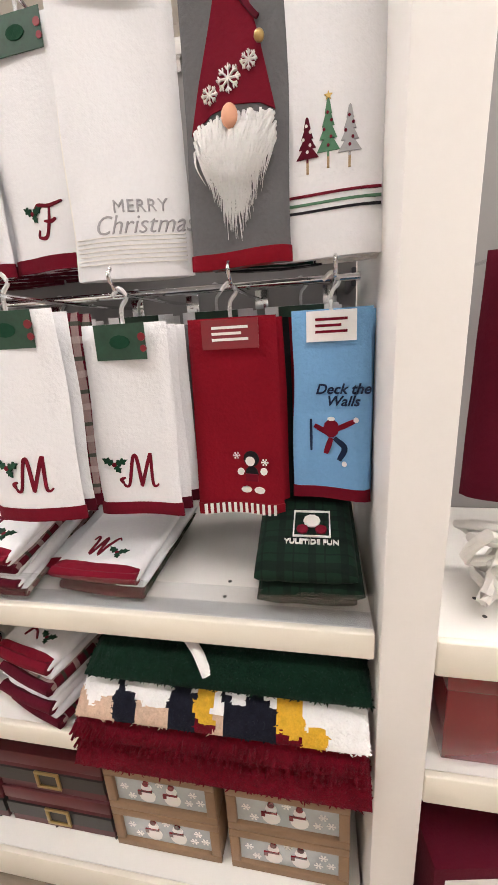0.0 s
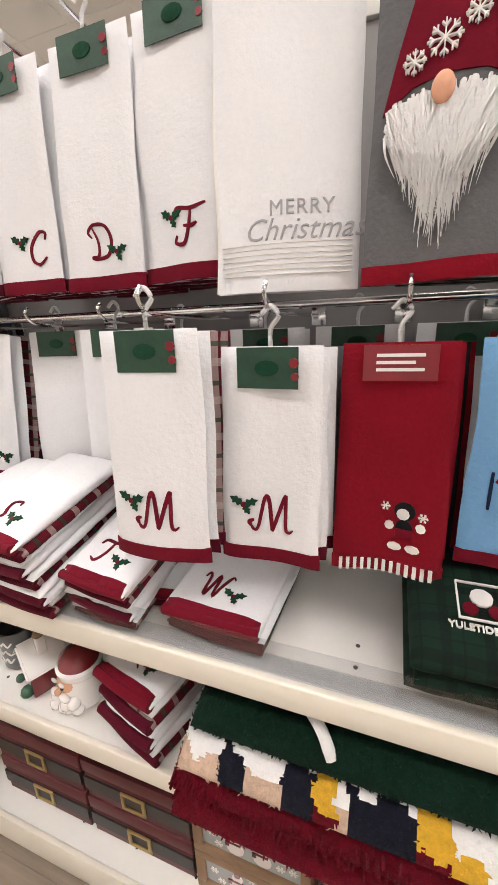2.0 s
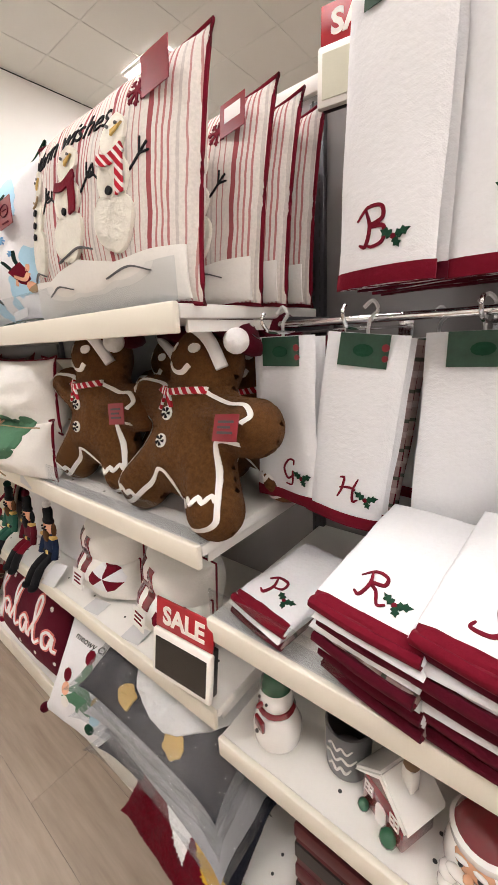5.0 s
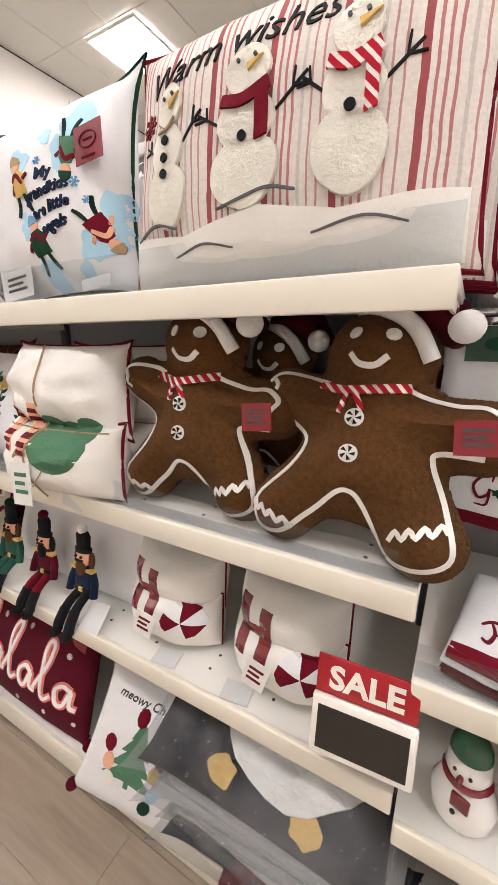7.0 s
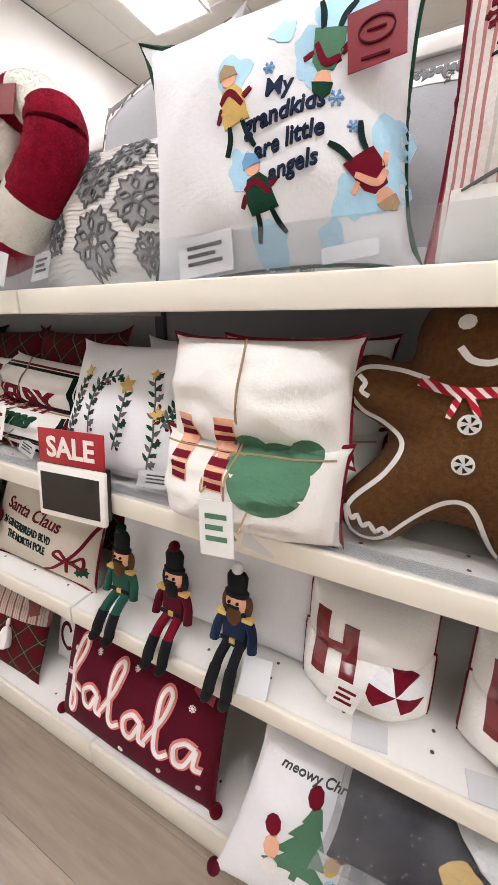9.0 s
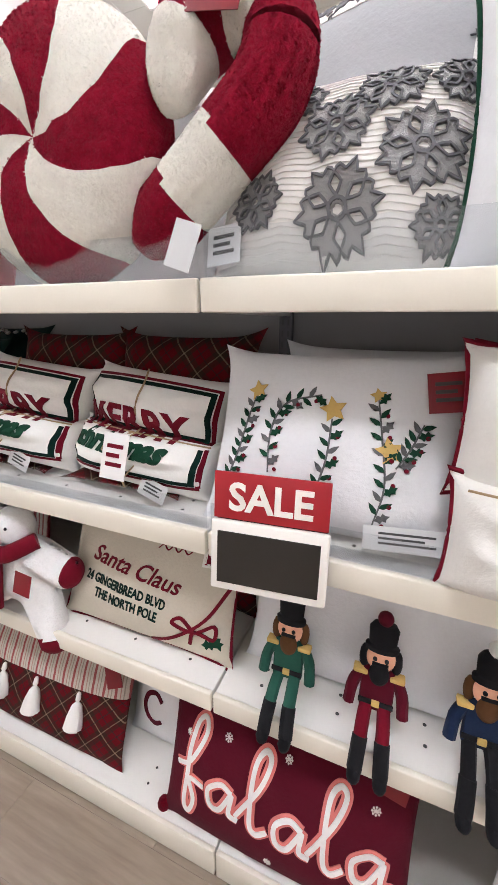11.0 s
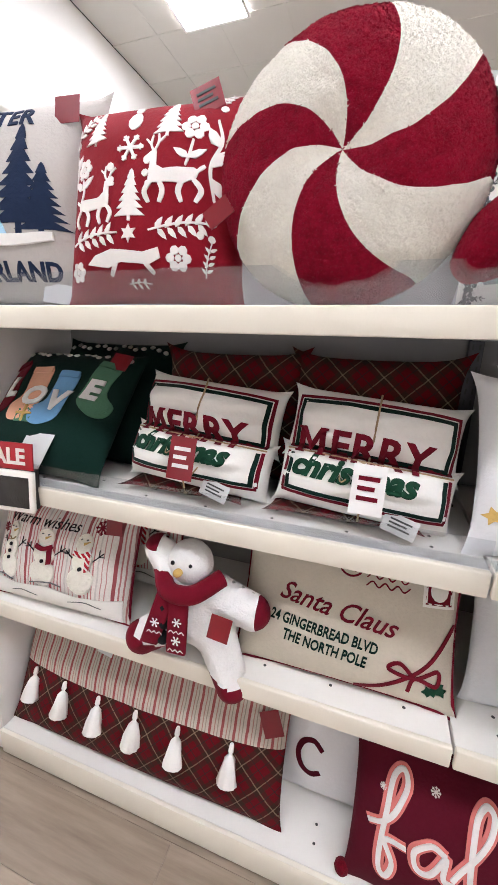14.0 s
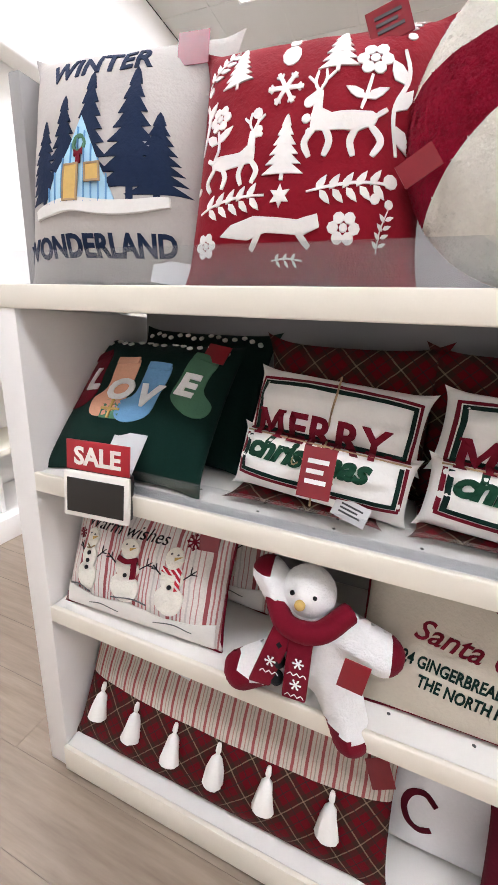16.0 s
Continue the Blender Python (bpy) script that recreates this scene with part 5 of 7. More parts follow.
def bundle(m, w, h, cloth, label, draw, group, edge=None):
    """Cushions folded together and tied with twine."""
    t = thing("pillow_set", m, label, "pillow set", group)
    top, low = Soft(w, h * 0.6, 0.19, 11, 0.04, 0.012, 0.008), Soft(w, h * 0.5, 0.2, 12, 0.03, 0.012, 0.008)
    b = part("folded_cushion", top.body(48, 36), cloth, t)
    b.location = (0, 0.02, h * 0.42)
    c = part("folded_cushion", low.body(48, 36), cloth, t)
    f = lambda x, z: min(low.front(x, z) if z < h * 0.5 else 9, top.front(x, z - h * 0.42) + 0.02 if z > h * 0.42 else 9)
    if edge:
        p = part("piping", top.piping(), edge, b, "corded edge")
        p = part("piping", low.piping(), edge, c, "corded edge")
    draw(t, f, w, h)
    pts = [(0, -0.092, 0.0 + h * i / 8) if 0 else (0.004, f(0, max(0.012, min(h - 0.015, h * i / 8))) - 0.003, h * i / 8) for i in range(9)]
    part("twine", tube(pts, 0.002, 5, None, 3), TWINE, t, "jute twine")
    pts = [(x, f(x, h * 0.46) - 0.003, h * 0.46) for x in (-w * 0.46 + w * 0.92 * i / 10 for i in range(11))]
    part("twine", tube(pts, 0.0018, 5, None, 3), TWINE, t)
    part("bow", tube([(0, f(0, h * 0.46) - 0.006, h * 0.46), (-0.04, f(0, h * 0.46) - 0.012, h * 0.40), (-0.035, f(0, h * 0.4) - 0.012, h * 0.28), (0, f(0, h * 0.46) - 0.006, h * 0.46), (0.04, f(0, h * 0.46) - 0.012, h * 0.36), (0.03, f(0, h * 0.3) - 0.01, h * 0.12)], 0.0016, 5, None, 6), TWINE, t)
    return t, f


def merry(tagmat):
    def draw(t, f, w, h):
        put(t, "border", frame_polys(-w * 0.43, h * 0.485, w * 0.43, h * 0.9, 0.008), GREEN, f, 0.003, "green border")
        put(t, "border", frame_polys(-w * 0.455, h * 0.475, w * 0.455, h * 0.935, 0.006), DEEPRED, f, 0.003, "red border")
        put(t, "border", rect(-w * 0.43, h * 0.13, w * 0.43, h * 0.16) + rect(w * 0.405, h * 0.16, w * 0.43, h * 0.43) + rect(-w * 0.43, h * 0.16, -w * 0.405, h * 0.43), GREEN, f, 0.003)
        put(t, "border", rect(-w * 0.45, h * 0.1, w * 0.45, h * 0.125) + rect(w * 0.435, h * 0.125, w * 0.455, h * 0.44) + rect(-w * 0.455, h * 0.125, -w * 0.435, h * 0.44), DEEPRED, f, 0.003)
        put(t, "lettering", moved(heavy_m(0.074), -0.135, h * 0.445) + moved(text("ERRY", 0.074, 0, 0.0022, "LEFT", 1.08), -0.072, h * 0.445), DEEPRED, f, 0.004, base=0.002)
        put(t, "lettering", moved(text("christmas", 0.058, 0.3, 0.0028), -0.025, h * 0.27), LEAF, f, 0.004, base=0.002)
        g = card(t, 0.01, h * 0.27, 0.055, 0.085, tagmat, f, "tag", "hang tag", 3, CARDWHITE if tagmat is CARDRED else DEEPRED, 0.018)
        card(t, 0.075, h * 0.05, 0.06, 0.035, CLEARTAG, f, "care_label", tilt=-12, bars=INK, lift=0.02)
    return draw


for bx, tg in ((-3.01, CARDRED), (-2.665, CARDWHITE)):
    bundle(pose(bx + (0.0 if tg is CARDRED else 0.008), 0.12, Z2 + (0.014 if tg is CARDRED else 0.004), -17, 5, 0), 0.335, 0.237, OFFWHITE, "cream pillow set lettered merry christmas, tied with twine", merry(tg), "merry pillow sets")
    sp = Soft(0.36, 0.31, 0.12, 13, 0.04, 0.006, 0.02)
    pillow(pose(bx + 0.015, 0.265, Z2, -10, 0, 0), sp, PLAID, "red and green plaid pillow behind the tied sets", "plaid pillows")
    pillow(pose(bx - 0.02, 0.075, Z2 + 0.012, -88, 0, 0), Soft(0.28, 0.16, 0.024, 14, 0.02), PLAID, "flat plaid cushion under a tied set", "plaid pillows")


def mouse_set(t, f, w, h):
    put(t, "patch", disc(0.06, h * 0.36, 0.055, 20, 0.9) + disc(0.015, h * 0.47, 0.026, 14) + disc(0.1, h * 0.47, 0.026, 14), SAGE, f, 0.003, "green round patches")
    P, Q = [], []
    for x in (-0.11, -0.035):
        for i in range(6):
            P += rect(x, h * 0.3 + i * 0.016, x + 0.032, h * 0.3 + i * 0.016 + 0.009)
        Q += rect(x - 0.002, h * 0.29, x + 0.034, h * 0.3 + 0.1)
    put(t, "patch", Q, PEACH, f, 0.002)
    put(t, "patch", P, DEEPRED, f, 0.002, base=0.002)
    card(t, -0.005, h * 0.12, 0.055, 0.085, CARDWHITE, f, "tag", "white and red hang tag", 4, SAGE, 0.02)
    card(t, 0.03, h * -0.03, 0.06, 0.05, CLEARTAG, f, "care_label", tilt=-10, lift=0.02)


bundle(pose(-1.935, 0.02, Z2, -6, 0, 4), 0.31, 0.305, OFFWHITE, "white red-piped pillow set with green patch, tied with twine", mouse_set, "piped pillow sets", DEEPRED)
bundle(pose(-1.905, 0.15, Z2, -5, 0, 6), 0.31, 0.3, OFFWHITE, "white pillow set with red piping, behind another set", lambda t, f, w, h: None, "piped pillow sets", DEEPRED)


def botanic_pillow():
    s = Soft(0.41, 0.31, 0.12, 15)
    t = pillow(pose(-2.265, 0.065, Z2, -24, 0, 2), s, WHITE, "white pillow embroidered with leaves, berries and gold flowers")
    f, G, D, B, Y = s.front, [], [], [], []
    for line in ([(-0.165, 0.06), (-0.148, 0.11), (-0.138, 0.16), (-0.126, 0.215)], [(-0.088, 0.09), (-0.09, 0.16), (-0.07, 0.205), (-0.015, 0.222)],
                 [(-0.012, 0.06), (0.004, 0.12), (0.006, 0.185)], [(0.08, 0.03), (0.092, 0.09), (0.082, 0.16), (0.07, 0.225)], [(0.105, 0.12), (0.122, 0.15), (0.138, 0.19)]):
        D += stroke(line, 0.003)
        pts = curve_pts(line, 6)
        for i, p in enumerate(pts[1:-1]):
            d = (pts[i + 2] - p)
            a = math.degrees(math.atan2(d.y, d.x))
            side = 50 if i % 2 else -50
            tgt = G if i % 3 else D
            tgt += moved(leaf(0.021, 0.008) if i % 4 else holly_leaf(0.025, 0.014), p.x, p.y, 1, a + side)
            if i % 3 == 0:
                B += disc(p.x + 0.012, p.y - 0.006, 0.0035, 7)
    for x, z, r in ((-0.124, 0.226, 0.019), (0.006, 0.2, 0.022), (0.07, 0.228, 0.013), (0.094, 0.145, 0.022), (-0.175, 0.065, 0.016)):
        Y += moved(star(r, 0.5, 5), x, z, 1, 15)
    put(t, "embroidery", G, LEAF, f, 0.002, "green stitched leaves")
    put(t, "embroidery", D, GREYTOW, f, 0.0022, "grey stitched stems")
    put(t, "berry_stitch", B, DEEPRED, f, 0.003)
    put(t, "flower_stitch", Y, GOLD, f, 0.003, "gold stitched flowers")
    card(t, 0.165, 0.24, 0.055, 0.06, CARDRED, f, "tag", "glossy red tag", 8, INK, 0.012)
    card(t, 0.13, 0.02, 0.12, 0.035, CLEARTAG, f, "care_label", tilt=4, lift=0.02, bars=INK)
    pillow(pose(-2.2, 0.25, Z2, -16, 0, 0), Soft(0.4, 0.3, 0.11, 16), WHITE, "plain white pillow behind the embroidered one")


botanic_pillow()


def letter_pillow():
    s = Soft(0.45, 0.31, 0.11, 17, 0.03)
    t = pillow(pose(-2.662, 0.075, Z3, -22, 0, 0), s, LINEN, "beige linen envelope pillow addressed to Santa Claus", pipe=DEEPRED)
    f = s.front
    put(t, "lettering", moved(moved(text("Santa Claus", 0.062, 0.4, 0.0006), s=0.9, sx=0.92), -0.016, 0.142, 1, -7), DEEPRED, f)
    for i, w in enumerate(("24 GINGERBREAD BLVD", "THE NORTH POLE")):
        put(t, "lettering", moved(moved(text(w, 0.031, 0.1, 0.0007), sx=0.68), -0.036 + 0.006 * i, 0.098 - 0.034 * i, 1, -5), GREEN, f)
    P = []
    for i in range(3):
        P += stroke([(0.042 + 0.012 * j, 0.255 - 0.016 * i + (0.005 if j % 2 else -0.005)) for j in range(8)], 0.003, 5)
    c = [(0.01 + 0.025 * math.cos(a * math.pi / 6), 0.255 + 0.025 * math.sin(a * math.pi / 6)) for a in range(13)]
    put(t, "postmark", P + stroke(c, 0.004, 3, 1) + moved(flake(0.018, 0.003), 0.01, 0.255), DEEPRED, f, 0.0015)
    b = put(t, "stamp_patch", rect(0.155, 0.205, 0.205, 0.265), DEEPRED, f, 0.002)
    put(b, "stamp_border", frame_polys(0.15, 0.2, 0.21, 0.27, 0.008), OFFWHITE, f, 0.003)
    put(b, "stamp_print", disc(0.18, 0.232, 0.017, 12, 1.2), OFFWHITE, f, 0.001, base=0.002)
    put(t, "ribbon", stroke([(0.215, 0.17), (0.17, 0.09), (0.1, 0.035), (0.04, 0.01)], 0.007, 8, 1) + stroke([(0.15, 0.06), (0.12, 0.085), (0.1, 0.07), (0.15, 0.06), (0.19, 0.08), (0.19, 0.05), (0.15, 0.06), (0.14, 0.03)], 0.007, 6, 1), DEEPRED, f, 0.005, "red ribbon")
    put(t, "holly_patch", moved(holly_leaf(0.035, 0.022), 0.165, 0.035, 1, 10) + moved(holly_leaf(0.035, 0.022), 0.19, 0.06, 1, -60), LEAF, f, 0.004)
    card(t, 0.17, 0.29, 0.05, 0.04, CARDRED, f, "tag", "dark red tag", -4)
    pillow(pose(-2.66, 0.23, Z3, -14, 0, 0), Soft(0.45, 0.29, 0.1, 18), PLAID, "plaid pillow behind the envelope pillow")


letter_pillow()


def snowman_plush():
    parts_ = [capsule(0.0, 0.13, 0.0, 0.16, 0.078, 0.075), capsule(-0.05, 0.2, -0.105, 0.265, 0.042, 0.036), capsule(0.05, 0.18, 0.13, 0.155, 0.045, 0.042), capsule(-0.045, 0.1, -0.14, 0.035, 0.045, 0.042), capsule(0.045, 0.09, 0.095, -0.03, 0.05, 0.04)]
    sdf = union(parts_, 0.025)

    def slot(x, z, side):
        if (x < -0.145 and z < 0.08) or z < -0.012 - (x - 0.1) * 0.3 or x > 0.145 or (x < -0.1 and z > 0.275):
            return 1
        return 0
    bm = blob(sdf, -0.2, 0.19, -0.12, 0.32, 0.008, 0.055, 0.5, 8, slot, 0.05)
    ball((-0.02, -0.012, 0.25), 0.054, bm, 0, 18, (1, 0.8, 1))
    ball((-0.03, -0.06, 0.242), 0.009, bm, 3, 10, (1.2, 1.6, 1))
    for x in (-0.048, -0.005):
        ball((x, -0.05, 0.258), 0.005, bm, 2, 8)
    for z in (0.16, 0.12, 0.085):
        ball((-0.058, -0.058, z), 0.015, bm, 2, 10)
    for z0 in (0.0,):
        n0 = len(bm.faces)
        tube([(-0.085, -0.02, 0.225), (-0.05, -0.062, 0.2), (0.01, -0.068, 0.203), (0.06, -0.02, 0.23)], 0.021, 10, bm)
        box(-0.042, 0.004, -0.078, -0.066, 0.065, 0.205, 0.004, bm)
        bm.faces.ensure_lookup_table()
        for f in bm.faces[n0:]:
            f.material_index = 1
        n1 = len(bm.faces)
        b2 = box(-0.022, 0.022, -0.005, 0.005, -0.13, 0, 0.004)
        for v in b2.verts:
            v.co = Vector((v.co.x - 0.05 + v.co.z * 0.3, v.co.y - 0.066, v.co.z + 0.2))
        me = bpy.data.meshes.new("tmp")
        b2.to_mesh(me)
        b2.free()
        bm.from_mesh(me)
        bpy.data.meshes.remove(me)
        bm.faces.ensure_lookup_table()
        for f in bm.faces[n1:]:
            f.material_index = 1
        for x, z in ((-0.018, 0.14), (-0.018, 0.098), (-0.07, 0.13)):
            n2 = len(bm.faces)
            for p in moved(flake(0.011, 0.003), x, z) + stroke([(x - 0.018 + 0.006 * j, z - 0.022 + (0.003 if j % 2 else -0.003)) for j in range(7)], 0.002, 2):
                bm.faces.new([bm.verts.new((a, -0.0795, b)) for a, b in p][::1])
            bm.faces.ensure_lookup_table()
            for f in bm.faces[n2:]:
                f.material_index = 0
    bmesh.ops.recalc_face_normals(bm, faces=bm.faces)
    ob = mesh_ob("snowman_plush", bm, [FLWHITE, DEEPRED, BLACK, GOLD])
    ob.matrix_basis = pose(-2.965, 0.018, Z3 - 0.01, -10, 0, 4) @ Matrix.Scale(0.95, 4)
    tagged(ob, "white plush snowman with maroon knitted scarf on a shelf", "plush toy")
    g = tagged(mesh_ob("hang_tag", box(-0.022, 0.022, -0.001, 0.001, -0.026, 0.026, 0.0005), CARDRED, None, "", False), "glossy red card tag on a plush toy", "tag")
    g.matrix_basis = pose(-2.885, -0.03, Z3 + 0.145, -10, 10, 4)


snowman_plush()


def tassel_pillow():
    s = Soft(0.86, 0.37, 0.13, 20, 0.02)
    t = thing("lumbar_pillow", pose(-3.185, 0.045, ZB, -24, 0, 0), "long striped and red plaid lumbar pillow with white tassels", "pillow")
    bm = s.body(60, 34)
    for f in bm.faces:
        c = f.calc_center_median()
        f.material_index = 1 if c.z > 0.185 + 0.004 * math.sin(c.x * 30) else 0
    part("cushion", bm, [PLAID, TICKING_D], t)
    for i in range(6):
        x = (-0.345, -0.22, -0.096, 0.025, 0.152, 0.296)[i]
        y = s.front(x, 0.16) - 0.012
        bm = lathe([(0.004, 0.19), (0.006, 0.185), (0.007, 0.172), (0.004, 0.166), (0.014, 0.155), (0.02, 0.13), (0.025, 0.1), (0.022, 0.096)], None, 14, (x, y, -0.005))
        for v in bm.verts:
            if v.co.z < 0.15:
                v.co.x += 0.003 * math.sin(v.co.y * 900 + v.co.x * 700)
        part("tassel", bm, OFFWHITE, t, "white yarn tassel")
    card(t, 0.385, 0.25, 0.05, 0.06, CARDRED, s.front, "tag", "glossy red tag", 25, None, 0.01)
    card(t, -0.11, 0.32, 0.05, 0.07, CLEARTAG, s.front, "care_label", tilt=-8, lift=0.012, bars=INK)


tassel_pillow()


def joy_pillows():
    s = Soft(0.4, 0.36, 0.12, 21)
    t = pillow(pose(-2.6, 0.16, ZB, -14, 0, 0), s, WHITE, "white pillow with maroon lettering behind the falala pillow")
    put(t, "lettering", stroke([(-0.1 + 0.035 * math.cos(a), 0.13 + 0.045 * math.sin(a)) for a in (0.7, 1.5, 2.3, 3.14, 4.0, 4.7, 5.5)], 0.014, 5, 0.8), MAROON, s.front, 0.003)
    s = Soft(0.56, 0.33, 0.12, 22, 0.02)
    t = pillow(pose(-2.315, 0.025, ZB, -18, 0, 0), s, MAROON, "maroon lumbar pillow with falala in pink looping script")
    f = s.front
    word, adv = script_word("falala", 0.15)
    inner, _ = script_word("falala", 0.065)
    k = 0.49 / adv
    put(t, "lettering", moved(word, -0.245, 0.115, k, -2, 1.0), PINK, f, 0.004, "pink chenille script")
    put(t, "lettering", moved(inner, -0.245, 0.115, k, -2, 1.0), FLWHITE, f, 0.003, "white chenille script", base=0.0035)
    P = []
    for x, z, r in ((-0.12, 0.27, 0.014), (0.02, 0.28, 0.012), (0.2, 0.25, 0.014), (-0.22, 0.24, 0.01), (0.24, 0.06, 0.01), (0.0, 0.05, 0.012), (0.13, 0.06, 0.01)):
        P += moved(flake(r * 0.7, 0.0014, 8), x, z)
    put(t, "star_stitch", P, OFFWHITE, f)
    for x in (-0.285, 0.285):
        for z in (0.005, 0.325):
            bm = bmesh.new()
            ball((x, 0, z), 0.017, bm, 0, 12)
            part("pompom", bm, FLMAROON, t)
    card(t, 0.225, 0.3, 0.06, 0.045, CARDRED, f, "tag", "dark red tag", -10)


joy_pillows()


def nutcracker(m, coat, hat, trim, legs, pom, hair):
    """A felt figure sitting on the shelf edge, one piece."""
    bm = bmesh.new()

    def mark(fn, slot):
        bm.faces.ensure_lookup_table()
        n = len(bm.faces)
        fn()
        bm.faces.ensure_lookup_table()
        for f in bm.faces[n:]:
            f.material_index = slot
    mark(lambda: box(-0.03, 0.03, -0.012, 0.008, 0.055, 0.14, 0.007, bm), 0)
    mark(lambda: ball((0, -0.002, 0.165), 0.026, bm, 4, 14, (1, 0.55, 1.1)), 4)
    mark(lambda: ball((0, -0.012, 0.138), 0.02, bm, 3, 12, (0.9, 0.45, 1.25)), 3)
    mark(lambda: lathe([(0.029, 0.18), (0.03, 0.19), (0.024, 0.193), (0.026, 0.225), (0.02, 0.235), (0.004, 0.238)], bm, 14, (0, -0.001, 0), 0.5), 1)
    mark(lambda: box(-0.014, 0.014, -0.02, -0.014, 0.158, 0.163, 0.001, bm), 5)
    for s in (-1, 1):
        mark(lambda: tube([(s * 0.028, 0, 0.132), (s * 0.043, -0.004, 0.1), (s * 0.048, -0.012, 0.062)], 0.011, 8, bm, 4), 0)
        mark(lambda: box(s * 0.032 - 0.013, s * 0.032 + 0.013, -0.014, 0.006, 0.128, 0.138, 0.003, bm), 2)
        mark(lambda: ball((s * 0.01, -0.018, 0.171), 0.004, bm, 6, 8), 6)
        mark(lambda: tube([(s * 0.016, -0.005, 0.062), (s * 0.018, -0.03, 0.048), (s * 0.019, -0.05, 0.03)], 0.012, 8, bm, 4), 7)
        mark(lambda: tube([(s * 0.019, -0.048, 0.032), (s * 0.021, -0.066, 0.002), (s * 0.022, -0.072, -0.018)], 0.0135, 8, bm, 3), 6)
        mark(lambda: ball((s * 0.028, 0.002, 0.158), 0.017, bm, 3, 10, (0.6, 0.5, 1.5)), 9)
        mark(lambda: ball((s * 0.022, -0.078, -0.022), 0.014, bm, 6, 10, (0.9, 1.2, 1.0)), 6)
    mark(lambda: box(-0.031, 0.031, -0.0145, -0.011, 0.07, 0.08, 0.001, bm), 6)
    mark(lambda: box(-0.007, 0.007, -0.017, -0.012, 0.069, 0.081, 0.001, bm), 2)
    mark(lambda: ball((0, -0.003, 0.245), 0.014, bm, 8, 12), 8)
    ob = mesh_ob("nutcracker_figure", bm, [coat, hat, GOLD, hair, PEACH, BLACK, BLACK, legs, pom, hair])
    ob.matrix_basis = m @ Matrix.Scale(0.93, 4)
    return tagged(ob, "felt nutcracker figure sitting against a white pillow", "figure", "nutcracker figures")


def nutcracker_row():
    s = Soft(0.58, 0.29, 0.1, 23, 0.02)
    t = pillow(pose(-2.12, 0.125, Z3, -18, 0, 0), s, WHITE, "long white pillow behind three nutcracker figures")
    card(t, 0.23, 0.25, 0.055, 0.05, CARDRED, s.front, "tag", "dark red card tag", 0, INK)
    nutcracker(pose(-2.305, 0.052, Z3, -6), SAGECOAT, BLACK, GOLD, SAGECOAT, GREEN, HAIR)
    nutcracker(pose(-2.145, 0.05, Z3, -6), MAROON, BLACK, GOLD, DEEPRED, MAROON, BLACK)
    nutcracker(pose(-1.985, 0.048, Z3, -6), NAVY, BLACK, GOLD, BLACK, FLWHITE, HAIR)
    g = tagged(mesh_ob("care_label", box(-0.03, 0.03, -0.001, 0.001, 0, 0.07, 0.0004), CLEARTAG, None, "", False), "white care label lying on the shelf", "label", "care labels")
    g.matrix_basis = pose(-1.92, 0.0, Z3, -55, 0, 10)


nutcracker_row()


def ho_roll(x, turn=4):
    t = thing("rolled_throw", pose(x, 0.12, Z3, -5, 0, turn) @ Matrix.Diagonal((1.07, 1.0, 0.84, 1)), "rolled cream throw with red letters and a hang tag, tied up", "throw blanket", "rolled throws")
    top, low = Soft(0.215, 0.15, 0.17, 24, 0.0, 0.006, 0.0), Soft(0.22, 0.15, 0.18, 25, 0.0, 0.006, 0.0)
    b = part("fold", top.body(24, 18), OFFWHITE, t)
    b.location = (0, 0.015, 0.1)
    c = part("fold", low.body(24, 18), OFFWHITE, t)
    part("piping", low.piping(0.003), DEEPRED, c)
    part("piping", top.piping(0.003), DEEPRED, b)
    f = lambda x, z: min(low.front(x, z) if z < 0.15 else 9, top.front(x, z - 0.1) + 0.015 if z > 0.1 else 9)
    put(t, "letter_patch", rect(-0.085, 0.09, -0.06, 0.22) + rect(-0.035, 0.1, -0.01, 0.21) + rect(-0.06, 0.14, -0.035, 0.165), CERRED, f, 0.004, "red letter")
    P, Q = [], []
    for i in range(6):
        (P if i % 2 else Q).extend(moved([[(0, 0), (0.042, -0.012), (0.045, 0.004), (0.032, 0.03)]], 0.055, 0.1, 1, 60 * i))
    put(t, "candy_patch", P, DEEPRED, f, 0.003)
    put(t, "candy_patch", Q, WHITE, f, 0.003)
    card(t, -0.02, 0.085, 0.045, 0.07, CARDWHITE, f, "tag", "white and red hang tag", -12, DEEPRED, 0.012)
    return t


ho_roll(-1.735)
ho_roll(-1.45, -2)
for lx in (-1.70, -1.52):
    g = tagged(mesh_ob("care_label", box(-0.03, 0.03, -0.001, 0.001, 0, 0.045, 0.0004), CLEARTAG, None, "", False), "white care label lying on the shelf", "label", "care labels")
    g.matrix_basis = pose(lx, 0.015, Z3 - 0.0015, -86, 0, 8)


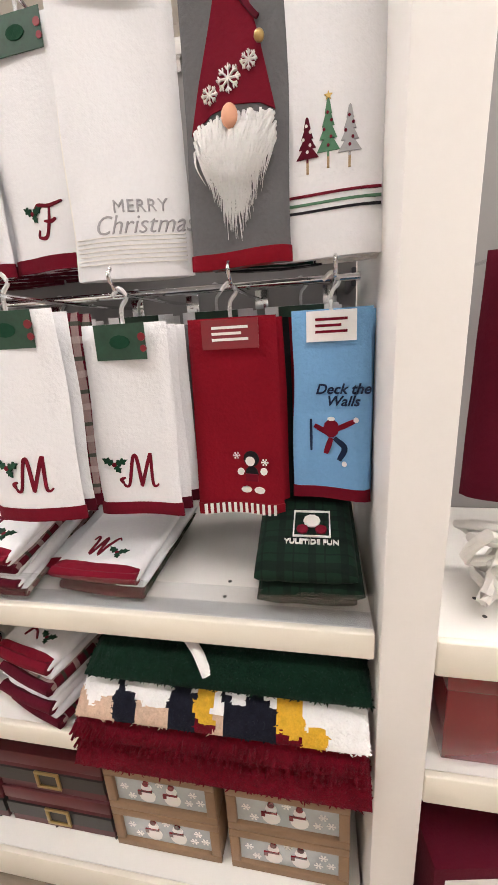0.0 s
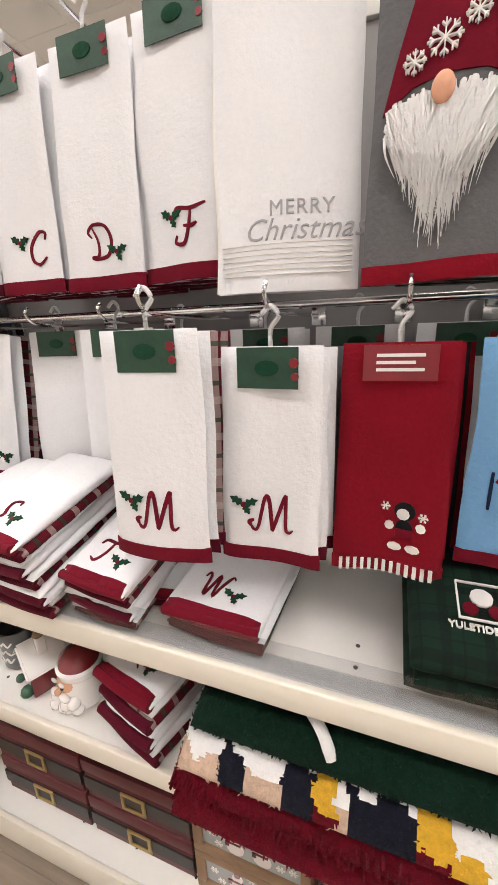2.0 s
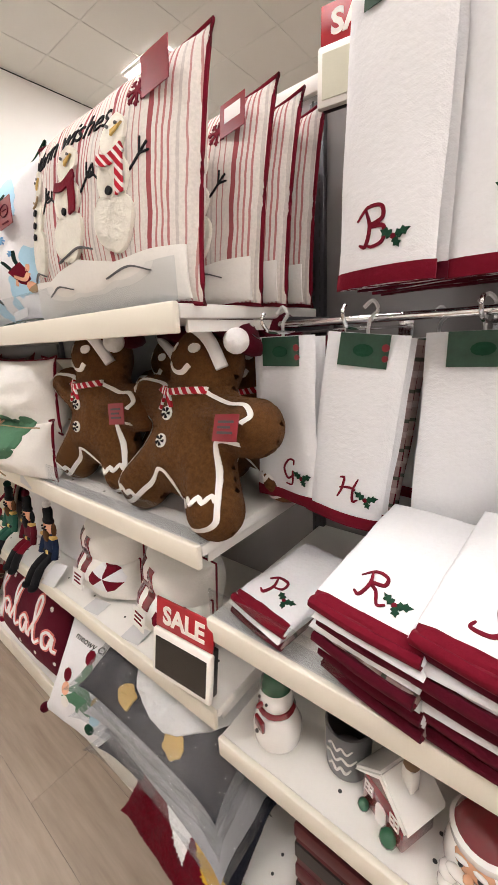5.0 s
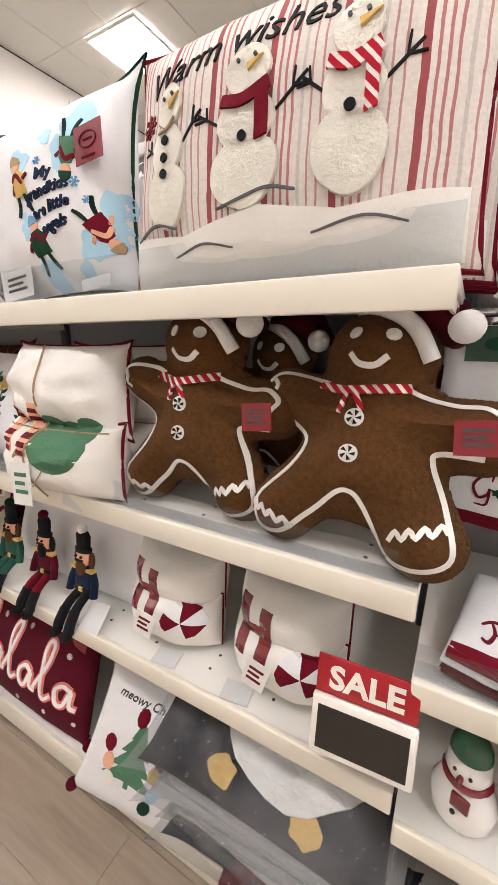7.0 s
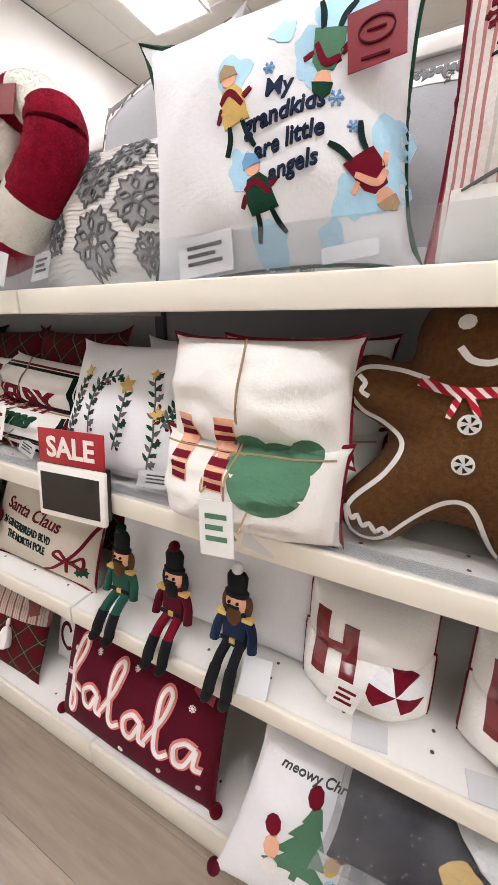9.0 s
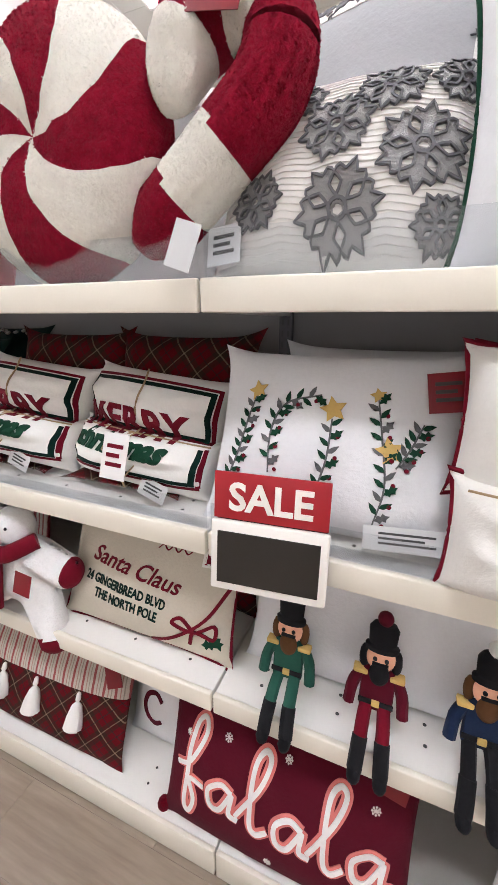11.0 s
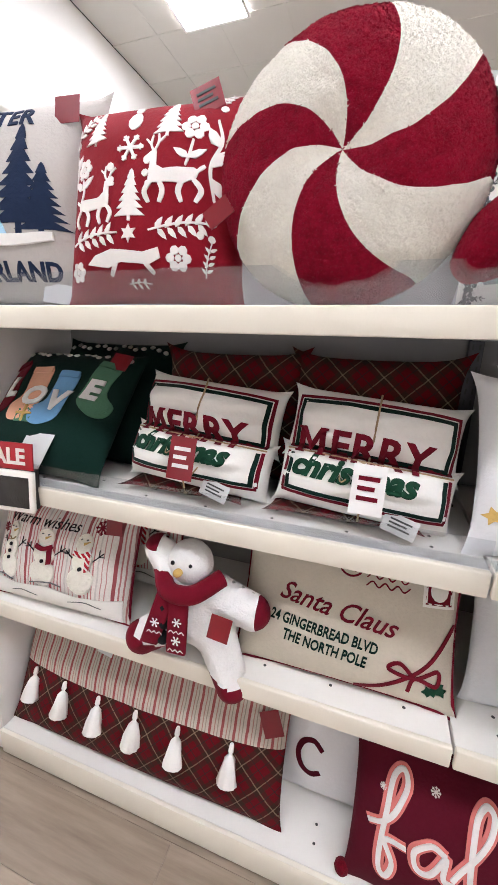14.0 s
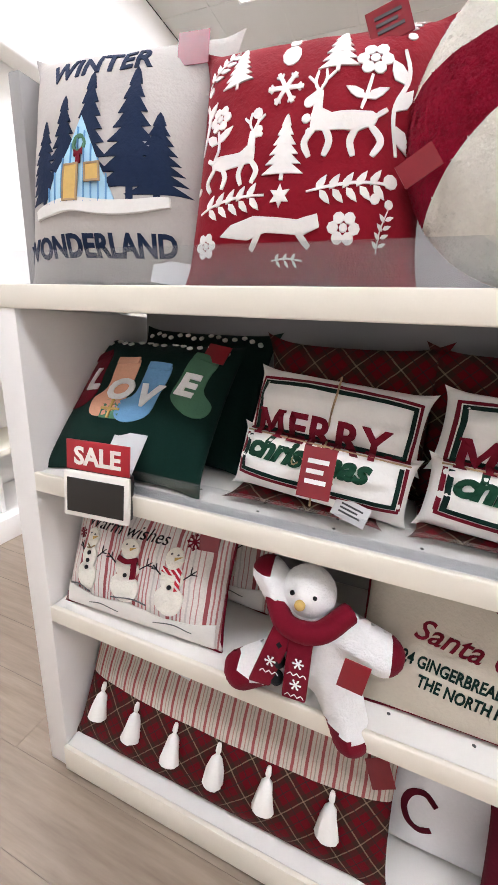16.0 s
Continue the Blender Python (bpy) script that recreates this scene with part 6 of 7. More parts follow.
def meow_pillow():
    s = Soft(0.3, 0.36, 0.1, 26)
    t = pillow(pose(-1.83, -0.03, ZB - 0.02, -18, 16, 14), s, WHITE, "white pillow with printed tree and cats, slumped off shelf")
    f = s.front
    put(t, "lettering", moved(text("meowy Christmas", 0.028, 0.25, 0.0002), 0.0, 0.3), INK, f)
    put(t, "tree_print", moved(fir(0.17, 0.13, 4), -0.01, 0.1), SAGE, f)
    for x, z, m in ((-0.07, 0.15, PEACH), (-0.08, 0.19, DEEPRED), (-0.02, 0.28, DEEPRED), (0.05, 0.17, GOLD), (0.06, 0.12, PALEBLUE), (0.05, 0.08, LEAF), (-0.06, 0.11, OFFWHITE), (0.06, 0.2, DEEPRED)):
        put(t, "cat_print", disc(x, z, 0.016, 9, 1.3), m, f, 0.002, base=0.002)
    for x in (-0.155, 0.155):
        bm = bmesh.new()
        ball((x, 0, -0.002), 0.016, bm, 0, 12)
        part("pompom", bm, MAROON, t)


meow_pillow()


def bagged_pile():
    """Plush cushions in crumpled bags, slumping forward off the base deck, the top one tilted."""
    def crumple(u, v, k):
        a = 1 - abs(noise.noise(Vector((u * 2.6 + k * 5, v * 2.2, k)))) * 2
        b = 1 - abs(noise.noise(Vector((u * 6 + k, v * 5 + a, k + 3)))) * 2
        return 0.022 * a + 0.012 * b
    spec = [(-1.45, -0.02, 0.10, 0.46, 0.36, 0.12, FLBLACK, -84, 3), (-1.42, -0.035, 0.18, 0.46, 0.34, 0.10, GREYVEL, -80, -4), (-1.46, -0.03, 0.24, 0.48, 0.33, 0.09, GREYVEL, -76, 3), (-1.475, -0.03, 0.29, 0.52, 0.38, 0.12, FLBLACK, -66, 0)]
    for i, (x, y, z, w, d, th, m, lean, turn) in enumerate(spec):
        s = Soft(w, d, th, 30 + i, 0.02, 0.03, 0.01)
        s.depth = lambda u, v, k=i, th=th: th / 2 * (max(0, 1 - abs(u) ** 3.5) * max(0, 1 - abs(v) ** 3)) ** 0.5 + 0.5 * crumple(u, v, k) * max(0, 1 - abs(u) ** 4) * max(0, 1 - abs(v) ** 4)
        t = thing("bagged_pillow", pose(x, y, z + th * 0.4, lean, 0, turn), "plush cushion in a clear crumpled plastic bag, piled up", "bagged pillow", "bagged pillows")
        part("cushion", s.body(50, 40), m, t)
        bag = Soft(w + 0.03, d + 0.04, th, 40 + i, 0.03, 0.0, 0.02)
        bag.depth = lambda u, v, g=s.depth, k=i: g(u * 0.95, v * 0.93) + (0.006 + 0.5 * max(0, crumple(u * 1.7, v * 1.7, k + 7))) * max(0, 1 - abs(u) ** 6) * max(0, 1 - abs(v) ** 6)
        b = part("bag", bag.body(70, 54), PLASTIC, t, "clear crumpled plastic bag")
        b.location = (0, 0, -0.02)
        if i == 3:
            put(t, "belly_patch", ragged(0.06, 0.21, 0.17, 2, 0.95, 0.08), FLWHITE, s.front, 0.012, "white round belly patch")
            put(t, "beak_patch", ragged(0.07, 0.33, 0.035, 4, 0.7, 0.2), FLPEACH, s.front, 0.006, base=0.012)
            put(t, "foot_patch", ragged(-0.06, 0.05, 0.03, 6, 0.8, 0.3), GOLD, s.front, 0.006)
            put(t, "foot_patch", ragged(0.12, 0.04, 0.03, 8, 0.8, 0.3), GOLD, s.front, 0.006)


bagged_pile()


def hanging_throw():
    t = thing("folded_rug", pose(-1.36, -0.07, 0.06), "folded navy, yellow and red plush rug drooping off shelf", "rug")
    s = Soft(0.36, 0.26, 0.12, 40, 0.02, 0.014)
    bm = s.body(90, 80)
    for f in bm.faces:
        c = f.calc_center_median()
        d = c.x * 0.8 + c.z
        f.material_index = 0 if d > 0.22 else 1 if d > 0.17 else 2 if d > 0.1 and c.x < 0.06 else 3
    pile(t, bm, [FLBLACK, FLYELLOW, FLWHITE, FLMAROON], 7000, 0.007, 9, 0.0018, "pile", 0.9)
    part("plush", bm, [FLBLACK, FLYELLOW, FLWHITE, FLMAROON], t)
    t.matrix_basis = pose(-1.36, -0.075, 0.075, -48, 0, -4)


hanging_throw()


# ---- towels ----
def letter_polys(ch, size):
    out = []
    for line in SCRIPT[ch]:
        out += stroke([(a * size, b * size) for a, b in line], size * 0.105, 7, 0.3)
    return out


def holly(t, x, z, k, f, base=0.0):
    put(t, "holly", moved(holly_leaf(0.024, 0.013), x, z, k, 20) + moved(holly_leaf(0.024, 0.013), x, z, k, 150) + moved(holly_leaf(0.018, 0.011), x, z, k, -60), LEAF, f, 0.0012, "green stitched holly", base=base)
    put(t, "berry", disc(x, z, 0.004 * k, 8), DEEPRED, f, 0.002, base=base)


class Cloth:
    """A folded towel that hangs, with soft folds."""

    def __init__(self, w, h, t, seed, flare=0.0):
        self.w, self.h, self.t, self.seed, self.flare = w, h, t, seed, flare

    def front(self, x, z):
        k = 1 - z / self.h
        return -self.t / 2 - 0.006 * k * math.sin(x / self.w * 5 + self.seed * 1.7) - 0.008 * noise.noise(Vector((x * 9 + self.seed * 5, z * 5, self.seed))) - self.flare * k

    def body(self, z0=0.0, z1=None, out=0.0, nx=14, nz=20):
        z1 = self.h if z1 is None else z1
        bm, G = bmesh.new(), {}
        for s in (-1, 1):
            for j in range(nz + 1):
                for i in range(nx + 1):
                    u, z = 2 * i / nx - 1, z0 + (z1 - z0) * j / nz
                    k = 1 - z / self.h
                    x = u * (self.w / 2 + out) * (1 + 0.05 * k) + 0.004 * noise.noise(Vector((z * 8, self.seed, u)))
                    mid = self.front(x, z) + self.t / 2
                    rnd = (1 - abs(u) ** 6) ** 0.5 if abs(u) < 1 else 0
                    if z > self.h - self.t and z1 == self.h:
                        rnd *= max(0, 1 - ((z - self.h + self.t) / self.t) ** 2) ** 0.5
                    if z0 == 0 and j == 0:
                        rnd *= 0.6
                    G[s, j, i] = bm.verts.new((x, mid + s * (self.t / 2 * rnd + out), z))
        for j in range(nz):
            for i in range(nx):
                bm.faces.new((G[-1, j, i], G[-1, j, i + 1], G[-1, j + 1, i + 1], G[-1, j + 1, i]))
                bm.faces.new((G[1, j, i + 1], G[1, j, i], G[1, j + 1, i], G[1, j + 1, i + 1]))
        for j in range(nz):
            for i, fl in ((0, 1), (nx, 0)):
                q = [G[-1, j, i], G[-1, j + 1, i], G[1, j + 1, i], G[1, j, i]]
                bm.faces.new(q[::-1] if fl else q)
        for i in range(nx):
            for j, fl in ((0, 0), (nz, 1)):
                q = [G[-1, j, i], G[1, j, i], G[1, j, i + 1], G[-1, j, i + 1]]
                bm.faces.new(q[::-1] if fl else q)
        bmesh.ops.remove_doubles(bm, verts=bm.verts, dist=1e-5)
        return bm


def hang_hook(t, h, y=0.0):
    """The plastic hook at a towel's top."""
    part("hanger", tube([(0, y, h - 0.01), (0, y, h + 0.02), (0.01, y, h + 0.035), (0.0, y, h + 0.048), (-0.012, y, h + 0.038)], 0.003, 6), CLEARTAG, t, "clear plastic hanger")


def monogram_towel(m, ch, w=0.15, h=0.34, n=3, seed=0, flare=0.0, lx=0.01, hx=None, layers_mat=PLAID_S, size=0.05):
    t = thing("hand_towel", m, "white hand towel with red script initial and hem, hanging", "towel", "monogram towels")
    c = Cloth(w, h, 0.014, seed, flare)
    part("cloth", c.body(), WHITE, t)
    part("hem", c.body(0.0, 0.022, 0.0012, 14, 2), DEEPRED, t, "red hem")
    for i in range(n):
        b = Cloth(w, h - 0.006, 0.013, seed + i + 1, flare * (0.8 - 0.2 * i))
        o = part("under_fold", b.body(-0.012 if 0 else 0.0), layers_mat if i >= n - 2 and n > 1 else WHITE, t)
        o.location = (0.004 * (i + 1), 0.026 * (i + 1), 0.003)
        # same red hem in the darker red: shade behind the front towel, put into colour
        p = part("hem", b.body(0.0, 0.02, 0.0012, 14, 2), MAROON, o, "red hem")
    if ch:
        put(t, "monogram", moved(letter_polys(ch, size), lx, 0.048), DEEPRED, c.front, 0.0018, "red script initial")
        holly(t, lx + (0.03 if hx is None else hx), 0.055 if hx is None else 0.085, 0.9, c.front, 0.001)
    g = card(t, 0.0, h - 0.026, w * 0.6, 0.05, CARDGREEN, c.front, "label_card", "green printed card label", 0, None, 0.003)
    part("print", relief(disc(0.0, h - 0.026, 0.016, 12, 0.6), flat_front(g.data.vertices[0].co.y - 0.0006), 0.0006), LEAF, g, "", False)
    part("berry_print", relief(disc(w * 0.26, h - 0.02, 0.006, 8) + disc(w * 0.27, h - 0.036, 0.005, 8), flat_front(g.data.vertices[0].co.y - 0.0006), 0.0006), CARDRED, g, "", False)
    hang_hook(t, h)
    return t


YT = 0.18
monogram_towel(pose(-0.99, YT - 0.01, 1.325, -4, 0, -8), "B", 0.135, 0.37, 4, 1, lx=-0.01)
monogram_towel(pose(-0.84, YT + 0.01, 1.325, -3, 0, -3), "C", 0.145, 0.35, 4, 2, lx=0.03, hx=-0.04)
monogram_towel(pose(-0.665, YT, 1.32, -3, 0, 0), "D", 0.148, 0.35, 4, 3, lx=0.0)
monogram_towel(pose(-0.515, YT, 1.325, -3, 0, -3), "F", 0.15, 0.35, 4, 4, lx=0.012, hx=-0.03)
monogram_towel(pose(-0.497, 0.02, 0.95, -2, 0, 3), "M", 0.136, 0.305, 3, 5, 0.01, lx=0.0, hx=-0.035)
monogram_towel(pose(-0.357, 0.075, 0.935, -2, 0, -2), "M", 0.132, 0.295, 4, 6, 0.008, lx=0.0, hx=-0.035, layers_mat=GREYTOW)
monogram_towel(pose(-1.17, 0.2, 0.955, 0, 0, -2), "G", 0.13, 0.31, 3, 7, size=0.04)
monogram_towel(pose(-1.055, 0.19, 0.945, -4, 6, 4), "H", 0.13, 0.32, 3, 8, size=0.04)
monogram_towel(pose(-0.87, 0.24, 0.95, -4, 0, 8), "", 0.15, 0.31, 3, 9)
monogram_towel(pose(-0.70, 0.21, 0.95, -4, 0, 6), "C", 0.15, 0.31, 4, 10, size=0.04)
for gx, gy, gs in ((-0.6, 0.3, 11), (-0.43, 0.3, 12), (-0.27, 0.3, 13), (-0.11, 0.31, 14), (-0.95, 0.34, 15)):
    monogram_towel(pose(gx, gy, 0.95, 0, 0, 0), "", 0.14, 0.3, 1, gs)


def merry_towel():
    t = thing("hand_towel", pose(-0.35, 0.135, 1.295, -4, 0, 6), "white cotton hand towel with silver stitched words, hanging", "towel")
    c = Cloth(0.172, 0.4, 0.016, 20)
    part("cloth", c.body(), WHITE, t)
    b = Cloth(0.175, 0.39, 0.016, 21)
    part("under_fold", b.body(), OFFWHITE, t).location = (-0.006, 0.02, 0.004)
    part("under_fold", b.body(), OFFWHITE, t).location = (-0.01, 0.04, 0.006)
    put(t, "lettering", moved(text("MERRY", 0.024, 0, 0.0, space=1.1), 0.02, 0.088), GREYVEL, c.front, 0.001, "silver grey stitching")
    put(t, "lettering", moved(text("Christmas", 0.036, 0.35, -0.0003), 0.022, 0.06), GREYVEL, c.front, 0.001)
    P = []
    for i in range(7):
        P += rect(-0.082, 0.02 + i * 0.006, 0.082, 0.0215 + i * 0.006)
    put(t, "woven_band", P, OFFWHITE, c.front, 0.001)
    card(t, 0.0, 0.37, 0.1, 0.045, CARDGREEN, c.front, "label_card", "green printed card label")
    hang_hook(t, 0.4)


def gnome_towel():
    t = thing("hand_towel", pose(-0.183, 0.115, 1.295, -4, 0, -3), "grey hand towel with red gnome hat and white beard, hanging", "towel")
    c = Cloth(0.135, 0.37, 0.016, 22)
    part("cloth", c.body(), GREYTOW, t)
    part("hem", c.body(0, 0.02, 0.0015, 14, 2), RED, t, "red hem")
    for i in range(3):
        b = Cloth(0.135, 0.365, 0.014, 23 + i)
        o = part("under_fold", b.body(), GREYTOW, t)
        o.location = (0.012 * (i + 1), 0.017 * (i + 1), 0.003)
        part("hem", b.body(0, 0.02, 0.0012, 14, 2), (MAROON, GREEN, BLACK)[i], o, "hem")
    f = c.front
    put(t, "gnome_hat", [[(-0.058, 0.165), (-0.03, 0.185), (0.0, 0.19), (0.035, 0.185), (0.055, 0.175), (0.035, 0.26), (0.02, 0.31), (0.01, 0.325), (-0.03, 0.355), (-0.02, 0.31), (-0.045, 0.22)]], DEEPRED, f, 0.004, "dark red felt hat")
    put(t, "hat_fold", stroke([(-0.028, 0.32), (0.0, 0.315), (0.03, 0.28), (0.036, 0.275)], 0.006), MAROON, f, 0.003, base=0.003)
    rng = random.Random(4)
    bm = bmesh.new()
    for i in range(560):
        a = rng.uniform(-1, 1)
        x0, z0 = a * 0.055, 0.175 - 0.012 * abs(a) + rng.uniform(-0.02, 0.008)
        L = (0.125 - 0.075 * abs(a)) * rng.uniform(0.75, 1.05)
        x1 = x0 * 0.55 + rng.uniform(-0.012, 0.012)
        y = f(x0, z0) - rng.uniform(0.003, 0.012)
        tube([(x0, y + 0.004, z0), ((x0 + x1) / 2 + rng.uniform(-.004, .004), y - 0.003, z0 - L * 0.5), (x1, y + 0.002, z0 - L)], 0.0019, 4, bm, 3, False, lambda k: 1.05 - 0.95 * k)
    tagged(part("beard", bm, FLWHITE, t, "long shaggy white beard"), kind="stuff")
    bm = bmesh.new()
    ball((-0.002, f(0, 0.17) - 0.012, 0.172), 0.012, bm, 0, 12, (0.9, 0.6, 1.15))
    part("nose", bm, PEACH, t, "peach felt nose")
    for x, z, r in ((-0.03, 0.205, 0.013), (-0.004, 0.218, 0.019), (0.023, 0.232, 0.013)):
        put(t, "star_stitch", moved(flake(r * 0.85, 0.0013, 8), x, z), OFFWHITE, f, 0.002, base=0.004)
    bm = bmesh.new()
    ball((0.038, f(0.036, 0.25) - 0.01, 0.25), 0.0065, bm, 0, 12)
    part("bell", bm, BRASS, t, "small brass bell")
    card(t, -0.02, 0.365, 0.07, 0.03, CARDGREEN, f, "label_card", "green printed card label")
    hang_hook(t, 0.37)


def trees_towel():
    t = thing("hand_towel", pose(-0.068, 0.12, 1.297, -3, 0, -4), "white hand towel with three fir trees and striped hem, hanging", "towel")
    c = Cloth(0.14, 0.38, 0.016, 26)
    part("cloth", c.body(), WHITE, t)
    for i in range(2):
        part("under_fold", Cloth(0.14, 0.375, 0.016, 27 + i).body(), OFFWHITE, t).location = (0.005, 0.02 * (i + 1), 0.002)
    f = c.front
    for x, z, h, m in ((-0.022, 0.112, 0.05, MAROON), (0.004, 0.115, 0.062, SAGE), (0.03, 0.112, 0.055, GREYVEL)):
        b = put(t, "tree_stitch", moved(fir(h, 0.026, 7 if m is LEAF else 4), x, z), m, f, 0.0015)
        put(b, "trunk_stitch", rect(x - 0.0015, z - 0.012, x + 0.0015, z + 0.004), TWINE, f, 0.0012)
        dots = []
        for i in range(5):
            dots += disc(x + 0.005 * math.sin(i * 2.4), z + 0.012 + i * h * 0.14, 0.0018, 6)
        put(b, "bead_stitch", dots, OFFWHITE if m is MAROON else DEEPRED, f, 0.001, base=0.0016)
    put(t, "star_stitch", moved(star(0.005), 0.004, 0.18), GOLD, f, 0.001)
    for z, m in ((0.074, DEEPRED), (0.064, SAGE), (0.055, BLACK)):
        put(t, "stripe", rect(-0.069, z, 0.069, z + 0.003), m, f, 0.0008)
    card(t, 0.0, 0.36, 0.09, 0.045, CARDGREEN, f, "label_card", "green printed card label")
    hang_hook(t, 0.38)


def printed_towel(m, cloth, label, hem, tagmat, seed, w, h, stripes, draw):
    t = thing("hand_towel", m, label, "towel")
    c = Cloth(w, h, 0.016, seed)
    part("cloth", c.body(), cloth, t)
    part("hem", c.body(0, 0.02, 0.0012, 14, 2), hem, t, "contrast hem")
    for i in range(3):
        part("under_fold", Cloth(w, h - 0.004, 0.015, seed + i + 1).body(), cloth if i != 1 else BLACK, t).location = (0.009 * (i + 1), 0.018 * (i + 1), 0.002)
    if stripes:
        P = []
        for i in range(13):
            P += rect(-w / 2 + 0.006 + i * (w - 0.01) / 13, 0.001, -w / 2 + 0.0105 + i * (w - 0.01) / 13, 0.019)
        put(t, "stripe", P, OFFWHITE, c.front, 0.001, base=0.0012)
    draw(t, c.front)
    card(t, 0, h - 0.024, w * 0.62, 0.042, tagmat, c.front, "label_card", "printed card label", 0, CARDWHITE if tagmat is CARDRED else DEEPRED, 0.004)
    hang_hook(t, h)


def red_motif(t, f):
    # abstract shapes in the stitched motif's colours
    put(t, "stitched_motif", disc(0.02, 0.095, 0.013, 12) + disc(0.02, 0.07, 0.011, 10, 1.2), BLACK, f, 0.0015, "small stitched motif in black, red and white")
    put(t, "stitched_motif", disc(0.018, 0.091, 0.008, 10) + disc(0.002, 0.073, 0.006, 8) + disc(0.04, 0.075, 0.006, 8) + disc(0.01, 0.043, 0.009, 8, 0.6) + disc(0.032, 0.043, 0.009, 8, 0.6) + moved(flake(0.006, 0.001), 0.042, 0.09) + moved(flake(0.006, 0.001), -0.004, 0.1), OFFWHITE, f, 0.0015, base=0.0012)
    put(t, "stitched_motif", rect(0.01, 0.058, 0.03, 0.07), DEEPRED, f, 0.0015, base=0.002)


def blue_motif(t, f):
    put(t, "lettering", moved(text("Deck the", 0.021, 0.3, 0.0004), 0.016, 0.168) + moved(text("Walls", 0.021, 0.3, 0.0004), 0.016, 0.15), NAVY, f, 0.0012, "navy stitched words")
    put(t, "stitched_motif", disc(0.0, 0.115, 0.012, 10, 1.2) + stroke([(0.0, 0.11), (0.02, 0.12), (0.035, 0.128)], 0.008) + stroke([(0, 0.105), (-0.025, 0.12)], 0.008) + stroke([(0.0, 0.1), (-0.008, 0.075)], 0.009), DEEPRED, f, 0.0015, "small stitched motif in red and navy")
    put(t, "stitched_motif", stroke([(0.005, 0.1), (0.02, 0.085), (0.012, 0.065)], 0.009) + stroke([(-0.03, 0.13), (-0.03, 0.08)], 0.004), NAVY, f, 0.0015)
    put(t, "stitched_motif", disc(0.036, 0.129, 0.004, 7) + disc(0.02, 0.06, 0.004, 7) + disc(0.0, 0.13, 0.006, 7, 0.5), OFFWHITE, f, 0.001, base=0.0014)


merry_towel()
gnome_towel()
trees_towel()
printed_towel(pose(-0.205, 0.115, 0.918, -2, 0, 3), RED, "red velour hand towel with a small stitched motif, hanging", RED, CARDRED, 40, 0.135, 0.312, True, red_motif)
printed_towel(pose(-0.06, 0.12, 0.945, -2, 0, -3), SKY, "sky blue velour hand towel with navy stitched words, hanging", DEEPRED, CARDWHITE, 44, 0.112, 0.288, False, blue_motif)


def peg_hook(x, y0, z, lift=0.03):
    t = thing("peg_hook", pose(x, y0, z), "chrome wire display hook on the back panel", "display hook", "display hooks")
    L = 0.425 - y0
    part("wire", tube([(0, L, 0.0), (0, L * 0.5, -0.002), (0, 0.02, 0.0), (0, -0.004, 0.008), (0, -0.012, lift * 0.7), (0, -0.004, lift)], 0.003, 8), CHROME, t)
    part("plate", box(-0.015, 0.015, L - 0.004, L, -0.02, 0.02, 0.002), CHROME, t)


for hx, hz in ((-1.0, 1.725), (-0.84, 1.71), (-0.685, 1.70), (-0.515, 1.705)):
    peg_hook(hx, 0.17, hz)
for hx in (-0.35, -0.175, -0.068):
    peg_hook(hx, 0.115, 1.715)
for hx, hy in ((-0.49, 0.02), (-0.357, 0.075), (-0.2, 0.115), (-0.055, 0.12), (-1.17, 0.15), (-1.03, 0.15), (-0.87, 0.2), (-0.70, 0.2)):
    peg_hook(hx, hy, 1.272)
bar = thing("crossbar", pose(-0.61, 0.25, 1.285), "chrome crossbar across the shelf bay holding hooks", "display bar")
part("bar", tube([(-0.6, 0, 0), (0, 0, 0), (0.6, 0, 0)], 0.007, 10), CHROME, bar)
for sx in (-0.59, 0.59):
    part("arm", box(sx - 0.004, sx + 0.004, 0.0, 0.175, -0.015, 0.015, 0.002), STEEL, bar)


